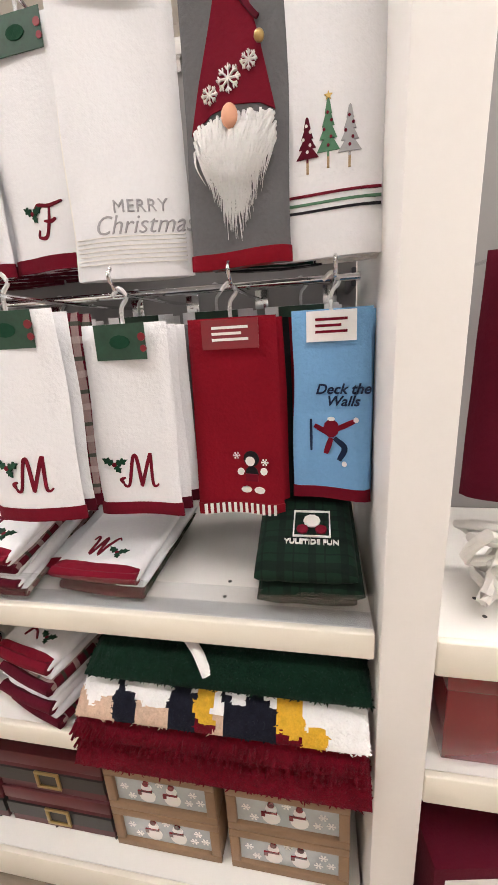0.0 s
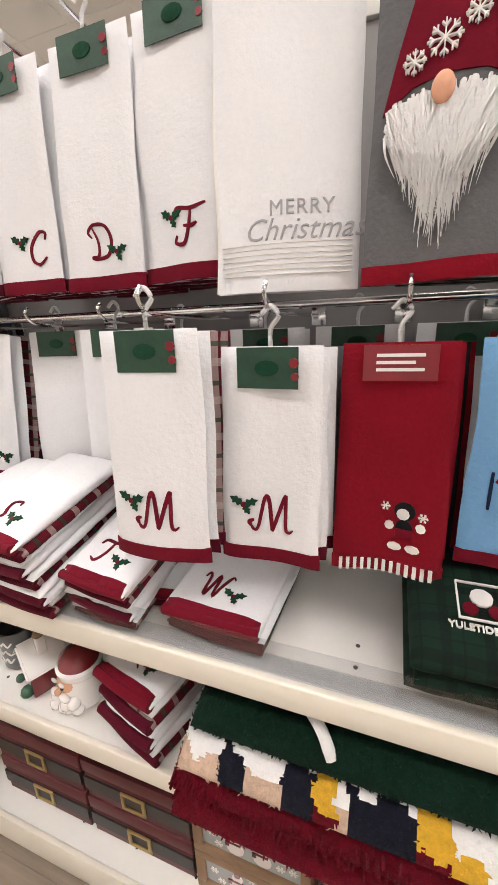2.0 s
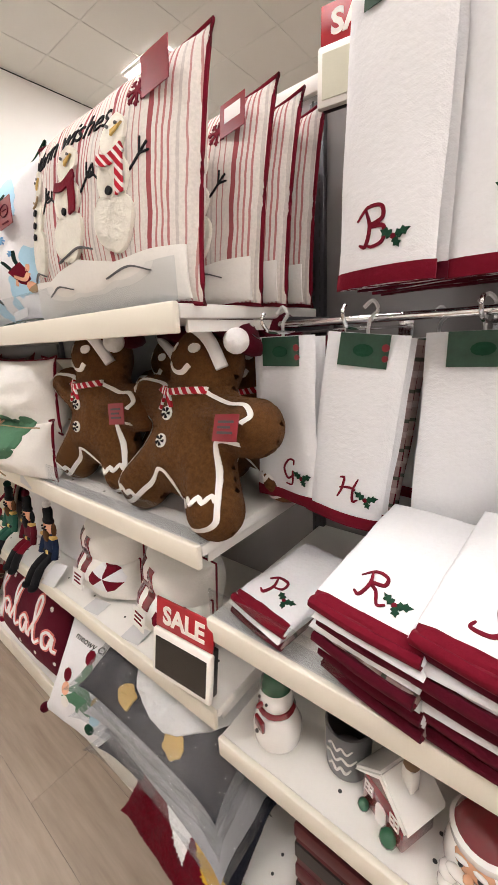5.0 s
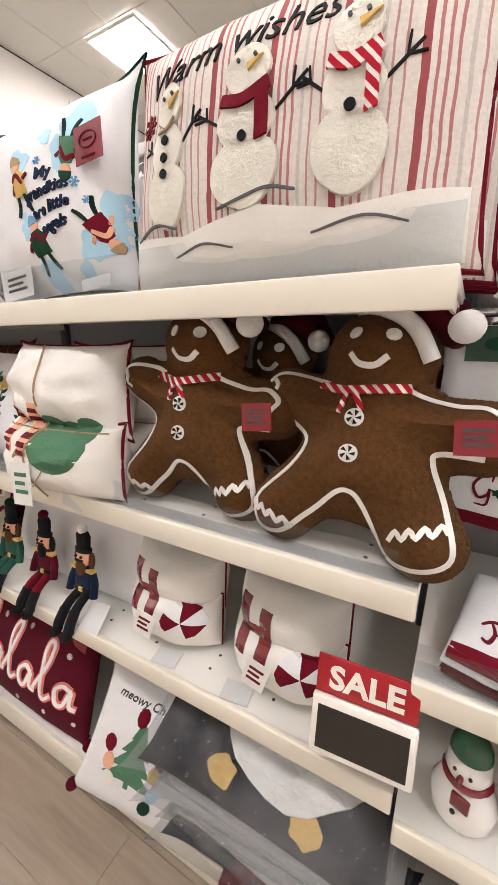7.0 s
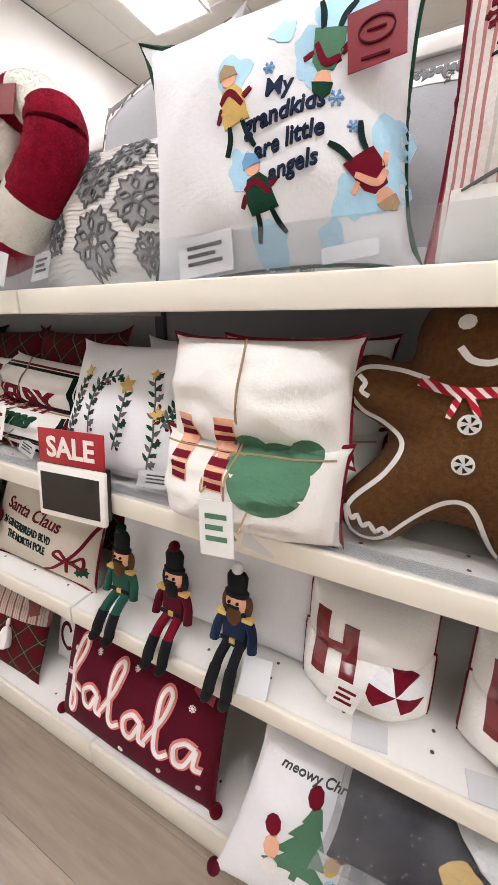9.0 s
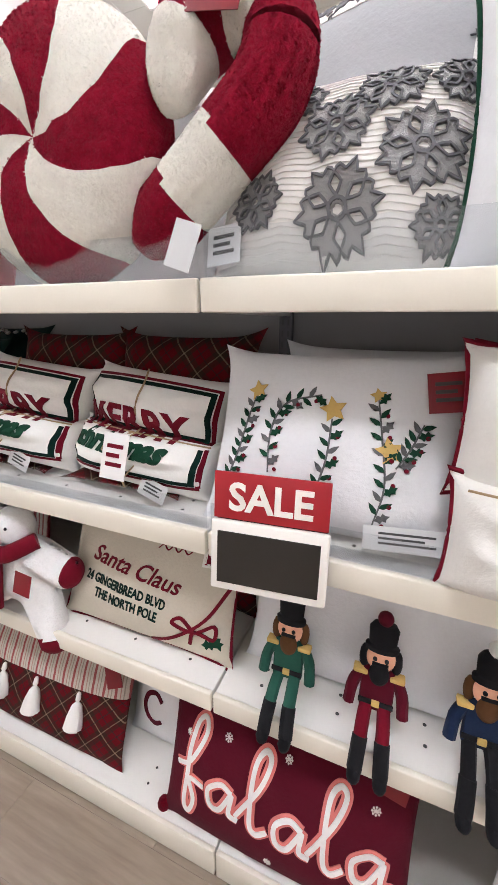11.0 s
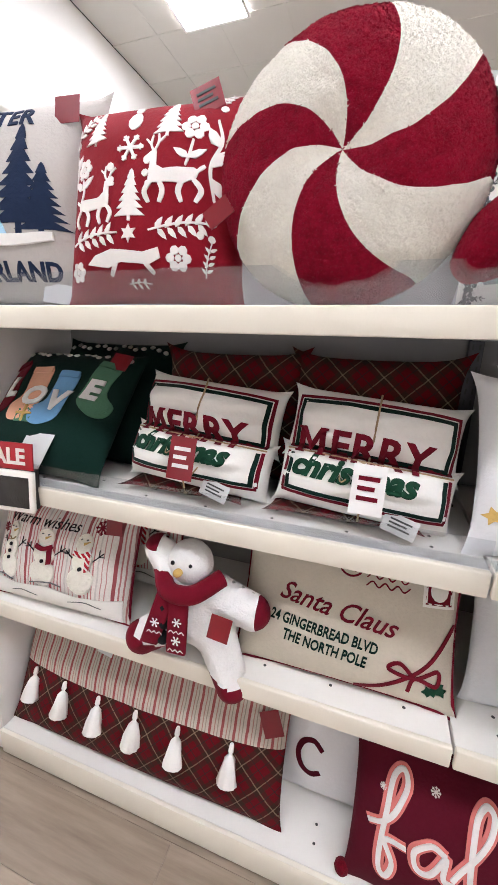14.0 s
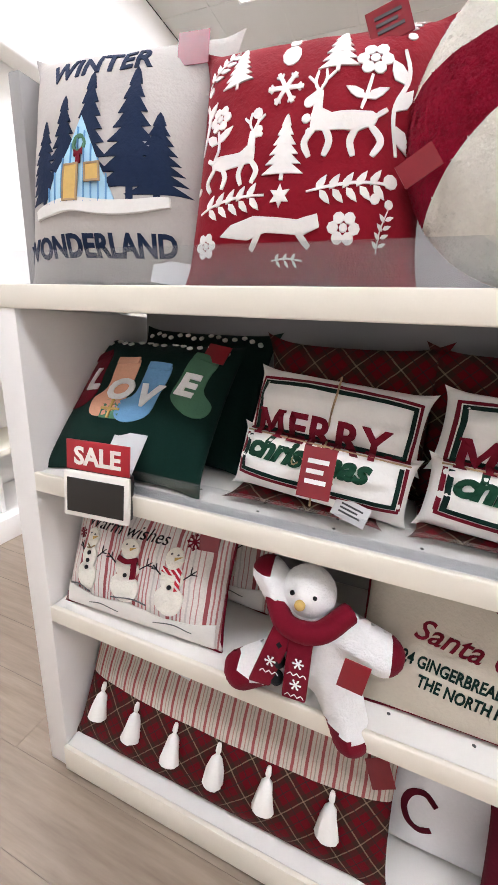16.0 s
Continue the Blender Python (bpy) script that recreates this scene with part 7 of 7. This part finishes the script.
def folded_stack(m, n, label, letter=None, w=0.16, d=0.2, thick=0.02, seed=0, group="folded towels", cloth=None, drift=0.0, hemx=True):
    t = thing("towel_stack", m, label, "towel stack", group)
    z = 0
    rng = random.Random(seed)
    for i in range(n):
        s = Soft(w * rng.uniform(0.96, 1.02), d, thick * 1.5, seed + i, 0.0, 0.004, 0.0)
        s.depth = (lambda u, v, s=s: s.t / 2 * (max(0, 1 - abs(u) ** 8) * max(0, 1 - abs(v) ** 8)) ** 0.5 + 0.003 * noise.noise(Vector((u * 3 + s.seed, v * 3, s.seed))))
        bm = s.body(18, 16)
        dx, dy = rng.uniform(-0.006, 0.006), rng.uniform(-0.006, 0.006)
        R = pose(dx, dy, z + thick * 0.7, -90, 0, rng.uniform(-3, 3))
        o = part("folded_towel", bm, cloth or (WHITE if (i % 2 or i == n - 1) else (PLAID_S if i % 4 == 0 else WHITE)), t)
        o.matrix_basis = R
        if hemx and (i % 2 == 0 or i == n - 1):
            e = tube([(-s.w / 2 + 0.003, 0, 0.004), (0, 0, 0.001), (s.w / 2 - 0.003, 0, 0.004)], s.t / 2 * 0.72, 8, None, 6)
            # hems under the top towel use a darker red, standing in for the stack's shade
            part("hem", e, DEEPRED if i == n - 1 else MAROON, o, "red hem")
        if i == n - 1:
            if letter:
                put(o, "hem", rect(-s.w / 2 + 0.004, 0.0, s.w / 2 - 0.004, 0.018), DEEPRED, s.front, 0.0012, "red hem")
                put(o, "monogram", moved(letter_polys(letter, 0.045), -0.012, 0.036), DEEPRED, s.front, 0.0015, "red script initial")
                holly(o, 0.022, 0.045, 0.9, s.front)
        z += thick
    return t


folded_stack(pose(-0.79, 0.005, A2 + 0.001, 15, 0, -6), 10, "stack of white monogram towels with red hems", "S", 0.155, 0.24, 0.0165, 60)
folded_stack(pose(-0.925, 0.01, A2 + 0.001, 14, 0, -10), 9, "stack of white monogram towels with red hems", "R", 0.15, 0.24, 0.0158, 70)
folded_stack(pose(-1.125, 0.02, A2 + 0.001, 6, 0, -14), 3, "low stack of white monogram towels", "P", 0.13, 0.2, 0.014, 80)
folded_stack(pose(-0.625, 0.02, A2 + 0.001, 15, 0, -4), 7, "stack of white monogram towels with red hems", "T", 0.135, 0.23, 0.0145, 90)
folded_stack(pose(-0.44, 0.035, A2 + 0.001, 8, 0, -6), 3, "low stack of white monogram towels", "W", 0.17, 0.23, 0.018, 100)
folded_stack(pose(-0.56, 0.08, A2 + 0.001, 5, 0, 10), 2, "low stack of towels with red hems", None, 0.14, 0.2, 0.018, 105)
folded_stack(pose(-0.62, 0.02, A3 + 0.001, 3, 0, -16), 7, "stack of white towels with red hems", "K", 0.145, 0.22, 0.021, 110)
folded_stack(pose(-0.095, 0.03, A2 + 0.001, 16, 0, 0), 3, "dark green plaid towels folded in a pile", None, 0.15, 0.2, 0.03, 120, "green towels", GPLAID, 0, False)


def green_motif():
    t = thing("stitched_patch", pose(-0.09, 0.055, A2 + 0.118, -74, 0, 0), "small stitched motif in white and red on green plaid", "patch")
    f = flat_front(0)
    put(t, "outline", frame_polys(-0.028, 0.0, 0.028, 0.055, 0.002), OFFWHITE, f, 0.001)
    put(t, "motif", disc(0.0, 0.033, 0.013, 10), OFFWHITE, f, 0.001)
    put(t, "motif", disc(-0.014, 0.015, 0.009, 8) + disc(0.014, 0.015, 0.009, 8), DEEPRED, f, 0.001)
    put(t, "lettering", moved(text("YULETIDE FUN", 0.012, 0, 0.0001), 0, -0.014), OFFWHITE, f, 0.001)


green_motif()


# ---- rugs, boxes, ceramics ----
def rug(z, w, d, th, mats, pick, label, x=-0.25, y=-0.03, seed=0, droop=0.02, fringe=None):
    t = thing("folded_rug", pose(x, y, z), label, "rug", "folded rugs")
    s = Soft(w, d, th, seed, 0.0, 0.008, 0.0)
    s.depth = lambda u, v: th / 2 * (max(0, 1 - abs(u) ** 10) * max(0, 1 - abs(v) ** 3)) ** 0.5 + (0.006 * noise.noise(Vector((u * 9, v * 6, seed))) + 0.005 * noise.noise(Vector((u * 34, v * 20, seed)))) * (1 - abs(v) ** 8)
    bm = s.body(130, 40)
    R = pose(0, 0, th / 2, -90, 0, 0)
    bmesh.ops.transform(bm, matrix=R, verts=bm.verts)
    for v in bm.verts:
        k = max(0, 0.06 - v.co.y) / 0.06
        v.co.z -= droop * k * k
    for f in bm.faces:
        c = f.calc_center_median()
        f.material_index = pick(c.x, c.y, c.z)
    pile(t, bm, mats, 9000, 0.007, seed, 0.0018, "pile", 0.9, 0.6)
    part("plush", bm, mats, t)
    if fringe:
        rng = random.Random(seed)
        bm = bmesh.new()
        for i in range(150):
            a = -w / 2 + w * i / 149
            zz = rng.uniform(0.1, 0.9) * th - droop
            y0 = rng.uniform(-0.002, 0.012)
            tube([(a, y0 + 0.01, zz), (a + rng.uniform(-.004, .004), y0 - 0.008, zz - 0.002), (a + rng.uniform(-.004, .004), y0 - 0.006, zz - rng.uniform(0.003, 0.007))], 0.0035, 4, bm, 2, False, lambda k: 1.1 - 0.8 * k)
        tagged(part("fringe", bm, fringe, t, "shaggy yarn fringe"), kind="stuff")
    return t


def pick_white(x, y, z):
    x += 0.009 * noise.noise(Vector((x * 40, z * 60, 2)))
    z += 0.01 * noise.noise(Vector((x * 50, y * 30, 5)))
    if x > 0.14:
        return 0 if x > 0.175 or z > 0.02 else 2
    if -0.17 < x < -0.135 or -0.075 < x < -0.03 or 0.015 < x < 0.10:
        if z > 0.048 - 0.5 * abs((x + 0.5) % 0.06 - 0.03):
            return 0
        return 1
    if 0.0 > x > -0.03 or 0.10 < x < 0.14:
        return 2 if z > 0.01 else 3
    return 0 if z > 0.022 else 4


rug(A3 + 0.001, 0.5, 0.34, 0.055, [FLMAROON], lambda x, y, z: 0, "folded crimson chenille rug drooping over the shelf edge", -0.252, -0.04, 130, 0.04)
rug(A3 + 0.052, 0.49, 0.33, 0.05, [FLMAROON], lambda x, y, z: 0, "folded crimson chenille rug", -0.255, -0.034, 131, 0.032, FLMAROON)
rug(A3 + 0.1, 0.475, 0.33, 0.055, [FLWHITE, FLBLACK, FLYELLOW, FLMAROON, FLPEACH], pick_white, "folded white plush rug patterned in navy, yellow and tan", -0.245, -0.035, 132, 0.03)
rug(A3 + 0.15, 0.46, 0.32, 0.06, [FLGREEN], lambda x, y, z: 0, "folded dark green plush rug with a white line", -0.235, -0.015, 133, 0.015)
ln = thing("rug_trim", pose(-0.235, -0.015, A3 + 0.212), "white plush line on a green rug", "rug trim")
part("line", tube([(-0.02, 0.012, -0.034), (-0.035, 0.025, -0.008), (-0.07, 0.07, 0.001), (-0.02, 0.11, 0.001), (0.05, 0.12, 0.001)], 0.009, 8), FLWHITE, ln)


def belt_box(x, z):
    t = thing("storage_box", pose(x, 0.045, z), "oxblood storage box with black belt and brass buckle", "box", "belted boxes")
    w, d, h = 0.262, 0.26, 0.115
    part("body", box(-w / 2, w / 2, 0.002, d, 0, h * 0.68, 0.002), BOXRED, t)
    part("lid", box(-w / 2 - 0.003, w / 2 + 0.003, -0.001, d + 0.003, h * 0.685, h - 0.0005, 0.003), BOXRED, t)
    part("belt", box(-w / 2 - 0.001, w / 2 + 0.001, -0.0018, 0.01, h * 0.24, h * 0.56), BELT, t, "black belt band", False)
    bm = bmesh.new()
    bw, bh = 0.03, 0.024
    for a in ((-bw, bw, -bh, -bh + 0.007), (-bw, bw, bh - 0.007, bh), (-bw, -bw + 0.008, -bh + 0.007, bh - 0.007), (bw - 0.008, bw, -bh + 0.007, bh - 0.007)):
        box(a[0], a[1], -0.006, -0.002, h * 0.4 + a[2], h * 0.4 + a[3], 0.001, bm)
    part("buckle", bm, BRASS, t, "square brass buckle")
    return t


for cx in (-0.94, -0.665):
    for i in range(2):
        belt_box(cx, ZB + 0.031 + i * 0.117)


def snow_box(x, z):
    t = thing("wooden_box", pose(x, 0.04, z), "brown wooden box with a frosted window and two snowmen", "box", "wooden snowman boxes")
    w, d, h, b = 0.238, 0.22, 0.117, 0.02
    part("body", box(-w / 2, w / 2, 0.012, d, 0, h - 0.001, 0.003), WOODB, t)
    bm = bmesh.new()
    for a in ((-w / 2, w / 2, 0, b), (-w / 2, w / 2, h - b - 0.001, h - 0.001), (-w / 2, -w / 2 + b, b, h - b - 0.001), (w / 2 - b, w / 2, b, h - b - 0.001)):
        box(a[0], a[1], 0.0, 0.0118, a[2], a[3], 0.002, bm)
    part("frame", bm, WOODB, t)
    p = part("window_pane", box(-w / 2 + b, w / 2 - b, 0.008, 0.0117, b, h - b), FROST, t, "frosted printed pane", False)
    f = flat_front(0.008)
    for sx in (-0.03, 0.025):
        put(p, "snowman_print", disc(sx, 0.042, 0.018, 12) + disc(sx, 0.066, 0.012, 10), CERWHITE, f, 0.001)
        put(p, "scarf_print", rect(sx - 0.012, 0.054, sx + 0.012, 0.059) + rect(sx - 0.02, 0.045, sx - 0.012, 0.056) + disc(sx, 0.078, 0.007, 8), CERRED, f, 0.001, base=0.001)
    put(p, "flake_print", [q for a, c in ((-0.08, 0.06), (0.07, 0.065), (0.06, 0.04), (-0.065, 0.035), (0.085, 0.045), (0.0, 0.08)) for q in moved(flake(0.009, 0.0016), a, c)], CERWHITE, f, 0.0005)
    return t


for cx in (-0.405, -0.145):
    for i in range(2):
        snow_box(cx, ZB + 0.031 + i * 0.118)


def ceramics():
    bm = lathe([(0.03, 0), (0.045, 0.012), (0.048, 0.04), (0.036, 0.068), (0.026, 0.078), (0.033, 0.095), (0.03, 0.115), (0.024, 0.124), (0.03, 0.126), (0.028, 0.14), (0.018, 0.155), (0.004, 0.16)], None, 24, (0, 0, 0), 1, lambda z: 1 if z > 0.123 else 0)
    for x, z in ((-0.01, 0.107), (0.012, 0.107)):
        ball((x, -0.031, z), 0.003, bm, 2, 8)
    for z in (0.06, 0.045, 0.03):
        ball((0, -0.046 + abs(z - 0.045) * 0.2, z), 0.004, bm, 2, 8)
    ball((0, -0.036, 0.1), 0.005, bm, 3, 8, (1, 2, 1))
    n = len(bm.faces)
    box(-0.006, 0.02, -0.047, -0.04, 0.055, 0.08, 0.002, bm)
    tube([(0.03 * math.cos(a), 0.03 * math.sin(a), 0.08) for a in (0, 1.05, 2.1, 3.14, 4.2, 5.2)], 0.007, 6, bm, 3, True)
    bm.faces.ensure_lookup_table()
    for f in bm.faces[n:]:
        f.material_index = 3
    ob = mesh_ob("snowman_figurine", bm, [CERWHITE, CERGREEN, BELT, CERRED])
    ob.matrix_basis = pose(-1.125, 0.075, A3, 0, 0, -20)
    tagged(ob, "white glazed ceramic snowman with a green hat", "figurine")
    mug = thing("mug", pose(-0.995, 0.11, A3), "grey stoneware mug with white writing", "mug")
    part("body", lathe([(0.034, 0), (0.038, 0.006), (0.04, 0.05), (0.041, 0.1), (0.037, 0.1), (0.035, 0.02)], None, 24), CERGREY, mug)
    part("handle", tube([(0.038, 0.01, 0.08), (0.065, 0.02, 0.075), (0.068, 0.02, 0.04), (0.04, 0.01, 0.028)], 0.006, 8), CERGREY, mug)
    P = []
    for i, w in enumerate((0.022, 0.028, 0.02)):
        P += stroke([(-w + 0.01 * j * w / 0.025, 0.075 - 0.022 * i + (0.005 if j % 2 else -0.005)) for j in range(6)], 0.004, 4)
    part("print", relief(P, lambda x, z: -math.sqrt(max(1e-6, 0.0405 ** 2 - min(abs(x), 0.04) ** 2)), 0.001), CERWHITE, mug, "white scrawl", False)
    h = thing("ceramic_house", pose(-0.9, 0.085, A3, 0, 0, -25), "small glazed ceramic house with a snowy roof", "figurine")
    bm = box(-0.042, 0.042, -0.035, 0.035, 0.0, 0.07, 0.004)
    part("wall", bm, CERRED, h)
    bm = bmesh.new()
    pr = [(-0.056, 0.062), (0, 0.118), (0.056, 0.062), (0.05, 0.056), (0, 0.1), (-0.05, 0.056)]
    A = [bm.verts.new((x, -0.043, z)) for x, z in pr]
    B = [bm.verts.new((x, 0.043, z)) for x, z in pr]
    for i in range(6):
        bm.faces.new((A[i], A[(i + 1) % 6], B[(i + 1) % 6], B[i]))
    bm.faces.new(A[:3] + A[3:])
    bm.faces.new((B[:3] + B[3:])[::-1])
    bmesh.ops.recalc_face_normals(bm, faces=bm.faces)
    bmesh.ops.bevel(bm, geom=bm.edges[:], offset=0.004, segments=2, affect="EDGES")
    part("roof", bm, CERWHITE, h, "white snowy roof")
    part("gable", relief([[(-0.042, 0.068), (0.042, 0.068), (0.0, 0.103)]], flat_front(-0.033), 0.002), CERRED, h, "", False)
    part("chimney", box(0.01, 0.03, -0.01, 0.01, 0.085, 0.13, 0.003), CERWHITE, h)
    bm = bmesh.new()
    ball((0.02, 0, 0.132), 0.012, bm, 0, 10, (1, 1, 0.5))
    part("cork", bm, WOODB, h)
    f = flat_front(-0.0352)
    put(h, "door", rect(-0.01, 0.002, 0.01, 0.034) + disc(0, 0.034, 0.01, 10), CERWHITE, f, 0.002)
    for x in (-0.026, 0.026):
        put(h, "window", frame_polys(x - 0.009, 0.035, x + 0.009, 0.056, 0.002) + rect(x - 0.001, 0.037, x + 0.001, 0.054) + rect(x - 0.007, 0.0445, x + 0.007, 0.0465), CERWHITE, f, 0.0015)
    bm = bmesh.new()
    ball((0.022, -0.042, 0.012), 0.014, bm, 0, 10)
    ball((-0.03, -0.042, 0.008), 0.01, bm, 0, 10)
    part("bush", bm, CERGREEN, h)
    bm = lathe([(0.03, 0), (0.046, 0.01), (0.05, 0.035), (0.046, 0.06), (0.042, 0.075), (0.045, 0.08), (0.046, 0.092), (0.04, 0.096), (0.036, 0.112), (0.02, 0.125), (0.003, 0.13)], None, 26, (0, 0, 0), 1, lambda z: 1 if z > 0.095 else 0)
    ball((0, -0.032, 0.066), 0.026, bm, 2, 14, (1, 0.7, 0.8))
    ball((0, -0.053, 0.06), 0.007, bm, 2, 8)
    for s in (-1, 1):
        ball((s * 0.012, -0.05, 0.072), 0.0035, bm, 3, 8)
        ball((s * 0.014, -0.05, 0.05), 0.012, bm, 0, 10, (1.3, 0.7, 0.6))
        ball((s * 0.012, -0.05, 0.08), 0.006, bm, 0, 8, (1.6, 0.6, 0.6))
    for i in range(9):
        ball((0.03 * math.sin(i * 1.3), -0.036 - 0.006 * (i % 3), 0.04 - 0.0035 * i), 0.014, bm, 0, 8)
    ob = mesh_ob("santa_figurine", bm, [CERWHITE, CERRED, CERSKIN, BELT])
    ob.matrix_basis = pose(-0.782, 0.08, A3, 0, 0, -12)
    tagged(ob, "glazed ceramic santa head with a red hat", "figurine")


ceramics()


# ---- signs ----
def shelf_sign(m, w=0.175, sale=True, screen=SCREEN):
    t = thing("price_display", m, "white electronic price display with a red sale sign above" if sale else "white electronic price display clipped to a shelf", "price display", "price displays")
    h = w * 0.64
    part("case", box(-w / 2, w / 2, 0.0, 0.012, 0, h, 0.004), SIGNWHITE, t)
    part("display", box(-w * 0.435, w * 0.435, -0.0015, 0.001, h * 0.12, h * 0.86, 0.0005), screen, t, "blank dark screen" if screen is SCREEN else "pale screen", False)
    part("holder", box(-w * 0.47, w * 0.47, 0.0125, 0.028, h * 0.05, h * 1.02, 0.003), BELT, t, "black holder")
    if sale:
        s = part("sale_board", box(-w / 2 + 0.003, w / 2 - 0.003, 0.006, 0.01, h + 0.002, h + w * 0.42, 0.001), SIGNRED, t, "red sale board")
        part("lettering", relief(moved(text("SALE", w * 0.335, 0, 0.0016, space=1.0), 0, h + w * 0.1), flat_front(0.006), 0.0012), SIGNWHITE, s, "white word SALE", False)
    else:
        P = []
        for i in range(5):
            P += rect(-w * 0.38, h * (0.75 - 0.11 * i), w * (0.05 + 0.06 * (i % 3)), h * (0.78 - 0.11 * i))
        if screen is PAPER:
            part("print", relief(P, flat_front(-0.0016), 0.0006), INK, t, "", False)
    return t


shelf_sign(pose(-2.32, -0.04, 0.868, -6, 0, 6), 0.178)
shelf_sign(pose(-3.415, -0.034, 0.876, -6, 0, 6), 0.15)
shelf_sign(pose(-1.272, -0.035, 0.632, -10, 0, 4), 0.15)
shelf_sign(pose(-1.085, 0.3, 1.62, -4, 0, 10), 0.135, True, PAPER)


# ---- the bay beyond the post ----
def red_box(x, y, z, w, d, h):
    t = thing("gift_box", pose(x, y, z), "plain red gift box on a shelf", "box", "red gift boxes")
    part("body", box(-w / 2, w / 2, 0, d, 0, h - 0.03, 0.002), CERRED, t)
    part("lid", box(-w / 2 - 0.002, w / 2 + 0.002, -0.002, d + 0.002, h - 0.029, h, 0.002), CERRED, t)


red_box(0.165, 0.03, 0.535, 0.11, 0.2, 0.17)
red_box(0.30, 0.04, 0.535, 0.13, 0.2, 0.17)
for i, (x, m) in enumerate(((0.2, MAROON), (0.34, DEEPRED))):
    t = thing("hand_towel", pose(x, 0.12 + 0.05 * i, 0.95, 0, 0, -10), "dark red towel hanging from a hook", "towel", "dark red towels")
    part("cloth", Cloth(0.13, 0.34, 0.04, 90 + i).body(), m, t)
    part("under_fold", Cloth(0.13, 0.33, 0.04, 92 + i).body(), MAROON, t).location = (0.01, 0.045, 0.004)
    peg_hook(x, 0.1 + 0.05 * i, 1.3)
    hang_hook(t, 0.34)
t = thing("garland", pose(0.2, 0.08, 0.79), "heap of cream knotted garland on a shelf", "garland")
rng = random.Random(8)
part("cord", tube([(rng.uniform(-0.06, 0.1), rng.uniform(-0.03, 0.08), 0.012 + rng.uniform(0, 0.11)) for _ in range(40)], 0.009, 7, None, 4), OFFWHITE, t)
t = thing("gift_carton", pose(0.2, 0.02, 0.11, 0, 0, 10), "maroon and white printed carton on the base shelf", "box")
part("body", box(-0.09, 0.12, 0, 0.2, 0, 0.2, 0.002), MAROON, t)
part("print", box(-0.07, 0.12, -0.001, 0.0005, 0.012, 0.17), CARDWHITE, t, "white printed face", False)
part("motif", relief(disc(0.03, 0.09, 0.03, 14, 1.1) + rect(0.0, 0.03, 0.02, 0.09), flat_front(-0.001), 0.0005), GREYVEL, t, "", False)


# ---- the far side of the aisle end ----
def far_fixture():
    t = thing("display_stand", pose(-4.98, 0.3, 0), "white store fixture against the far wall", "display stand")
    part("base", box(-0.38, 0.1, -1.5, 4.5, 0, 0.14, 0.005), PAINT, t)
    for z in (0.5, 0.9, 1.3):
        part("shelf", box(-0.38, 0.06, -1.5, 4.5, z, z + 0.035, 0.003), CREAM, t)
    part("back", box(-0.4, -0.385, -1.5, 4.5, 0.0, 2.0), PAINT, t)
    for y in (-1.49, 0.5, 2.5, 4.47):
        part("divider", box(-0.38, 0.02, y, y + 0.03, 0.141, 1.8, 0.002), PAINT, t)


far_fixture()


def sprinkler(x, y):
    t = thing("sprinkler_head", pose(x, y, CEIL), "small ceiling sprinkler head", "sprinkler", "sprinkler heads")
    part("plate", lathe([(0.035, -0.006), (0.035, 0.0)], None, 14), CHROME, t)
    part("stem", lathe([(0.008, -0.04), (0.008, -0.006)], None, 8), CHROME, t)
    part("deflector", lathe([(0.02, -0.044), (0.02, -0.041)], None, 12), CHROME, t)


sprinkler(-3.0, 2.6)
sprinkler(-3.6, 4.2)


# ---- floor planks ----
plank_mesh = None
count = 0
PW, PL = 0.18, 1.2
for r in range(10):
    for c in range(9):
        x, y = -5.3 + c * PL + (r * 0.41 % 1.2) - 0.4, -1.55 + r * PW
        if plank_mesh is None:
            bm = box(-PL / 2 + 0.0004, PL / 2 - 0.0004, -PW / 2 + 0.0004, PW / 2 - 0.0004, -0.0038, 0.0, 0.0004, None, 1)
            plank_mesh = bpy.data.meshes.new("plank")
            bm.to_mesh(plank_mesh)
            bm.free()
            plank_mesh.materials.append(FLOORM)
        p = new("plank", plank_mesh)
        p.location = (x, y, 0)
        p.parent = floor
bm = bmesh.new()
for r in range(-12, 44):
    for c in range(9):
        if 0 <= r < 10:
            continue
        x, y = -5.3 + c * PL + (r * 0.41 % 1.2) - 0.4, -1.55 + r * PW
        vs = [bm.verts.new((x + a * (PL / 2 - 0.001), y + b * (PW / 2 - 0.001), 0.0)) for a, b in ((-1, -1), (1, -1), (1, 1), (-1, 1))]
        bm.faces.new(vs)
far = part("planks", bm, FLOORM, floor, "", False)
tagged(far, kind="stuff")
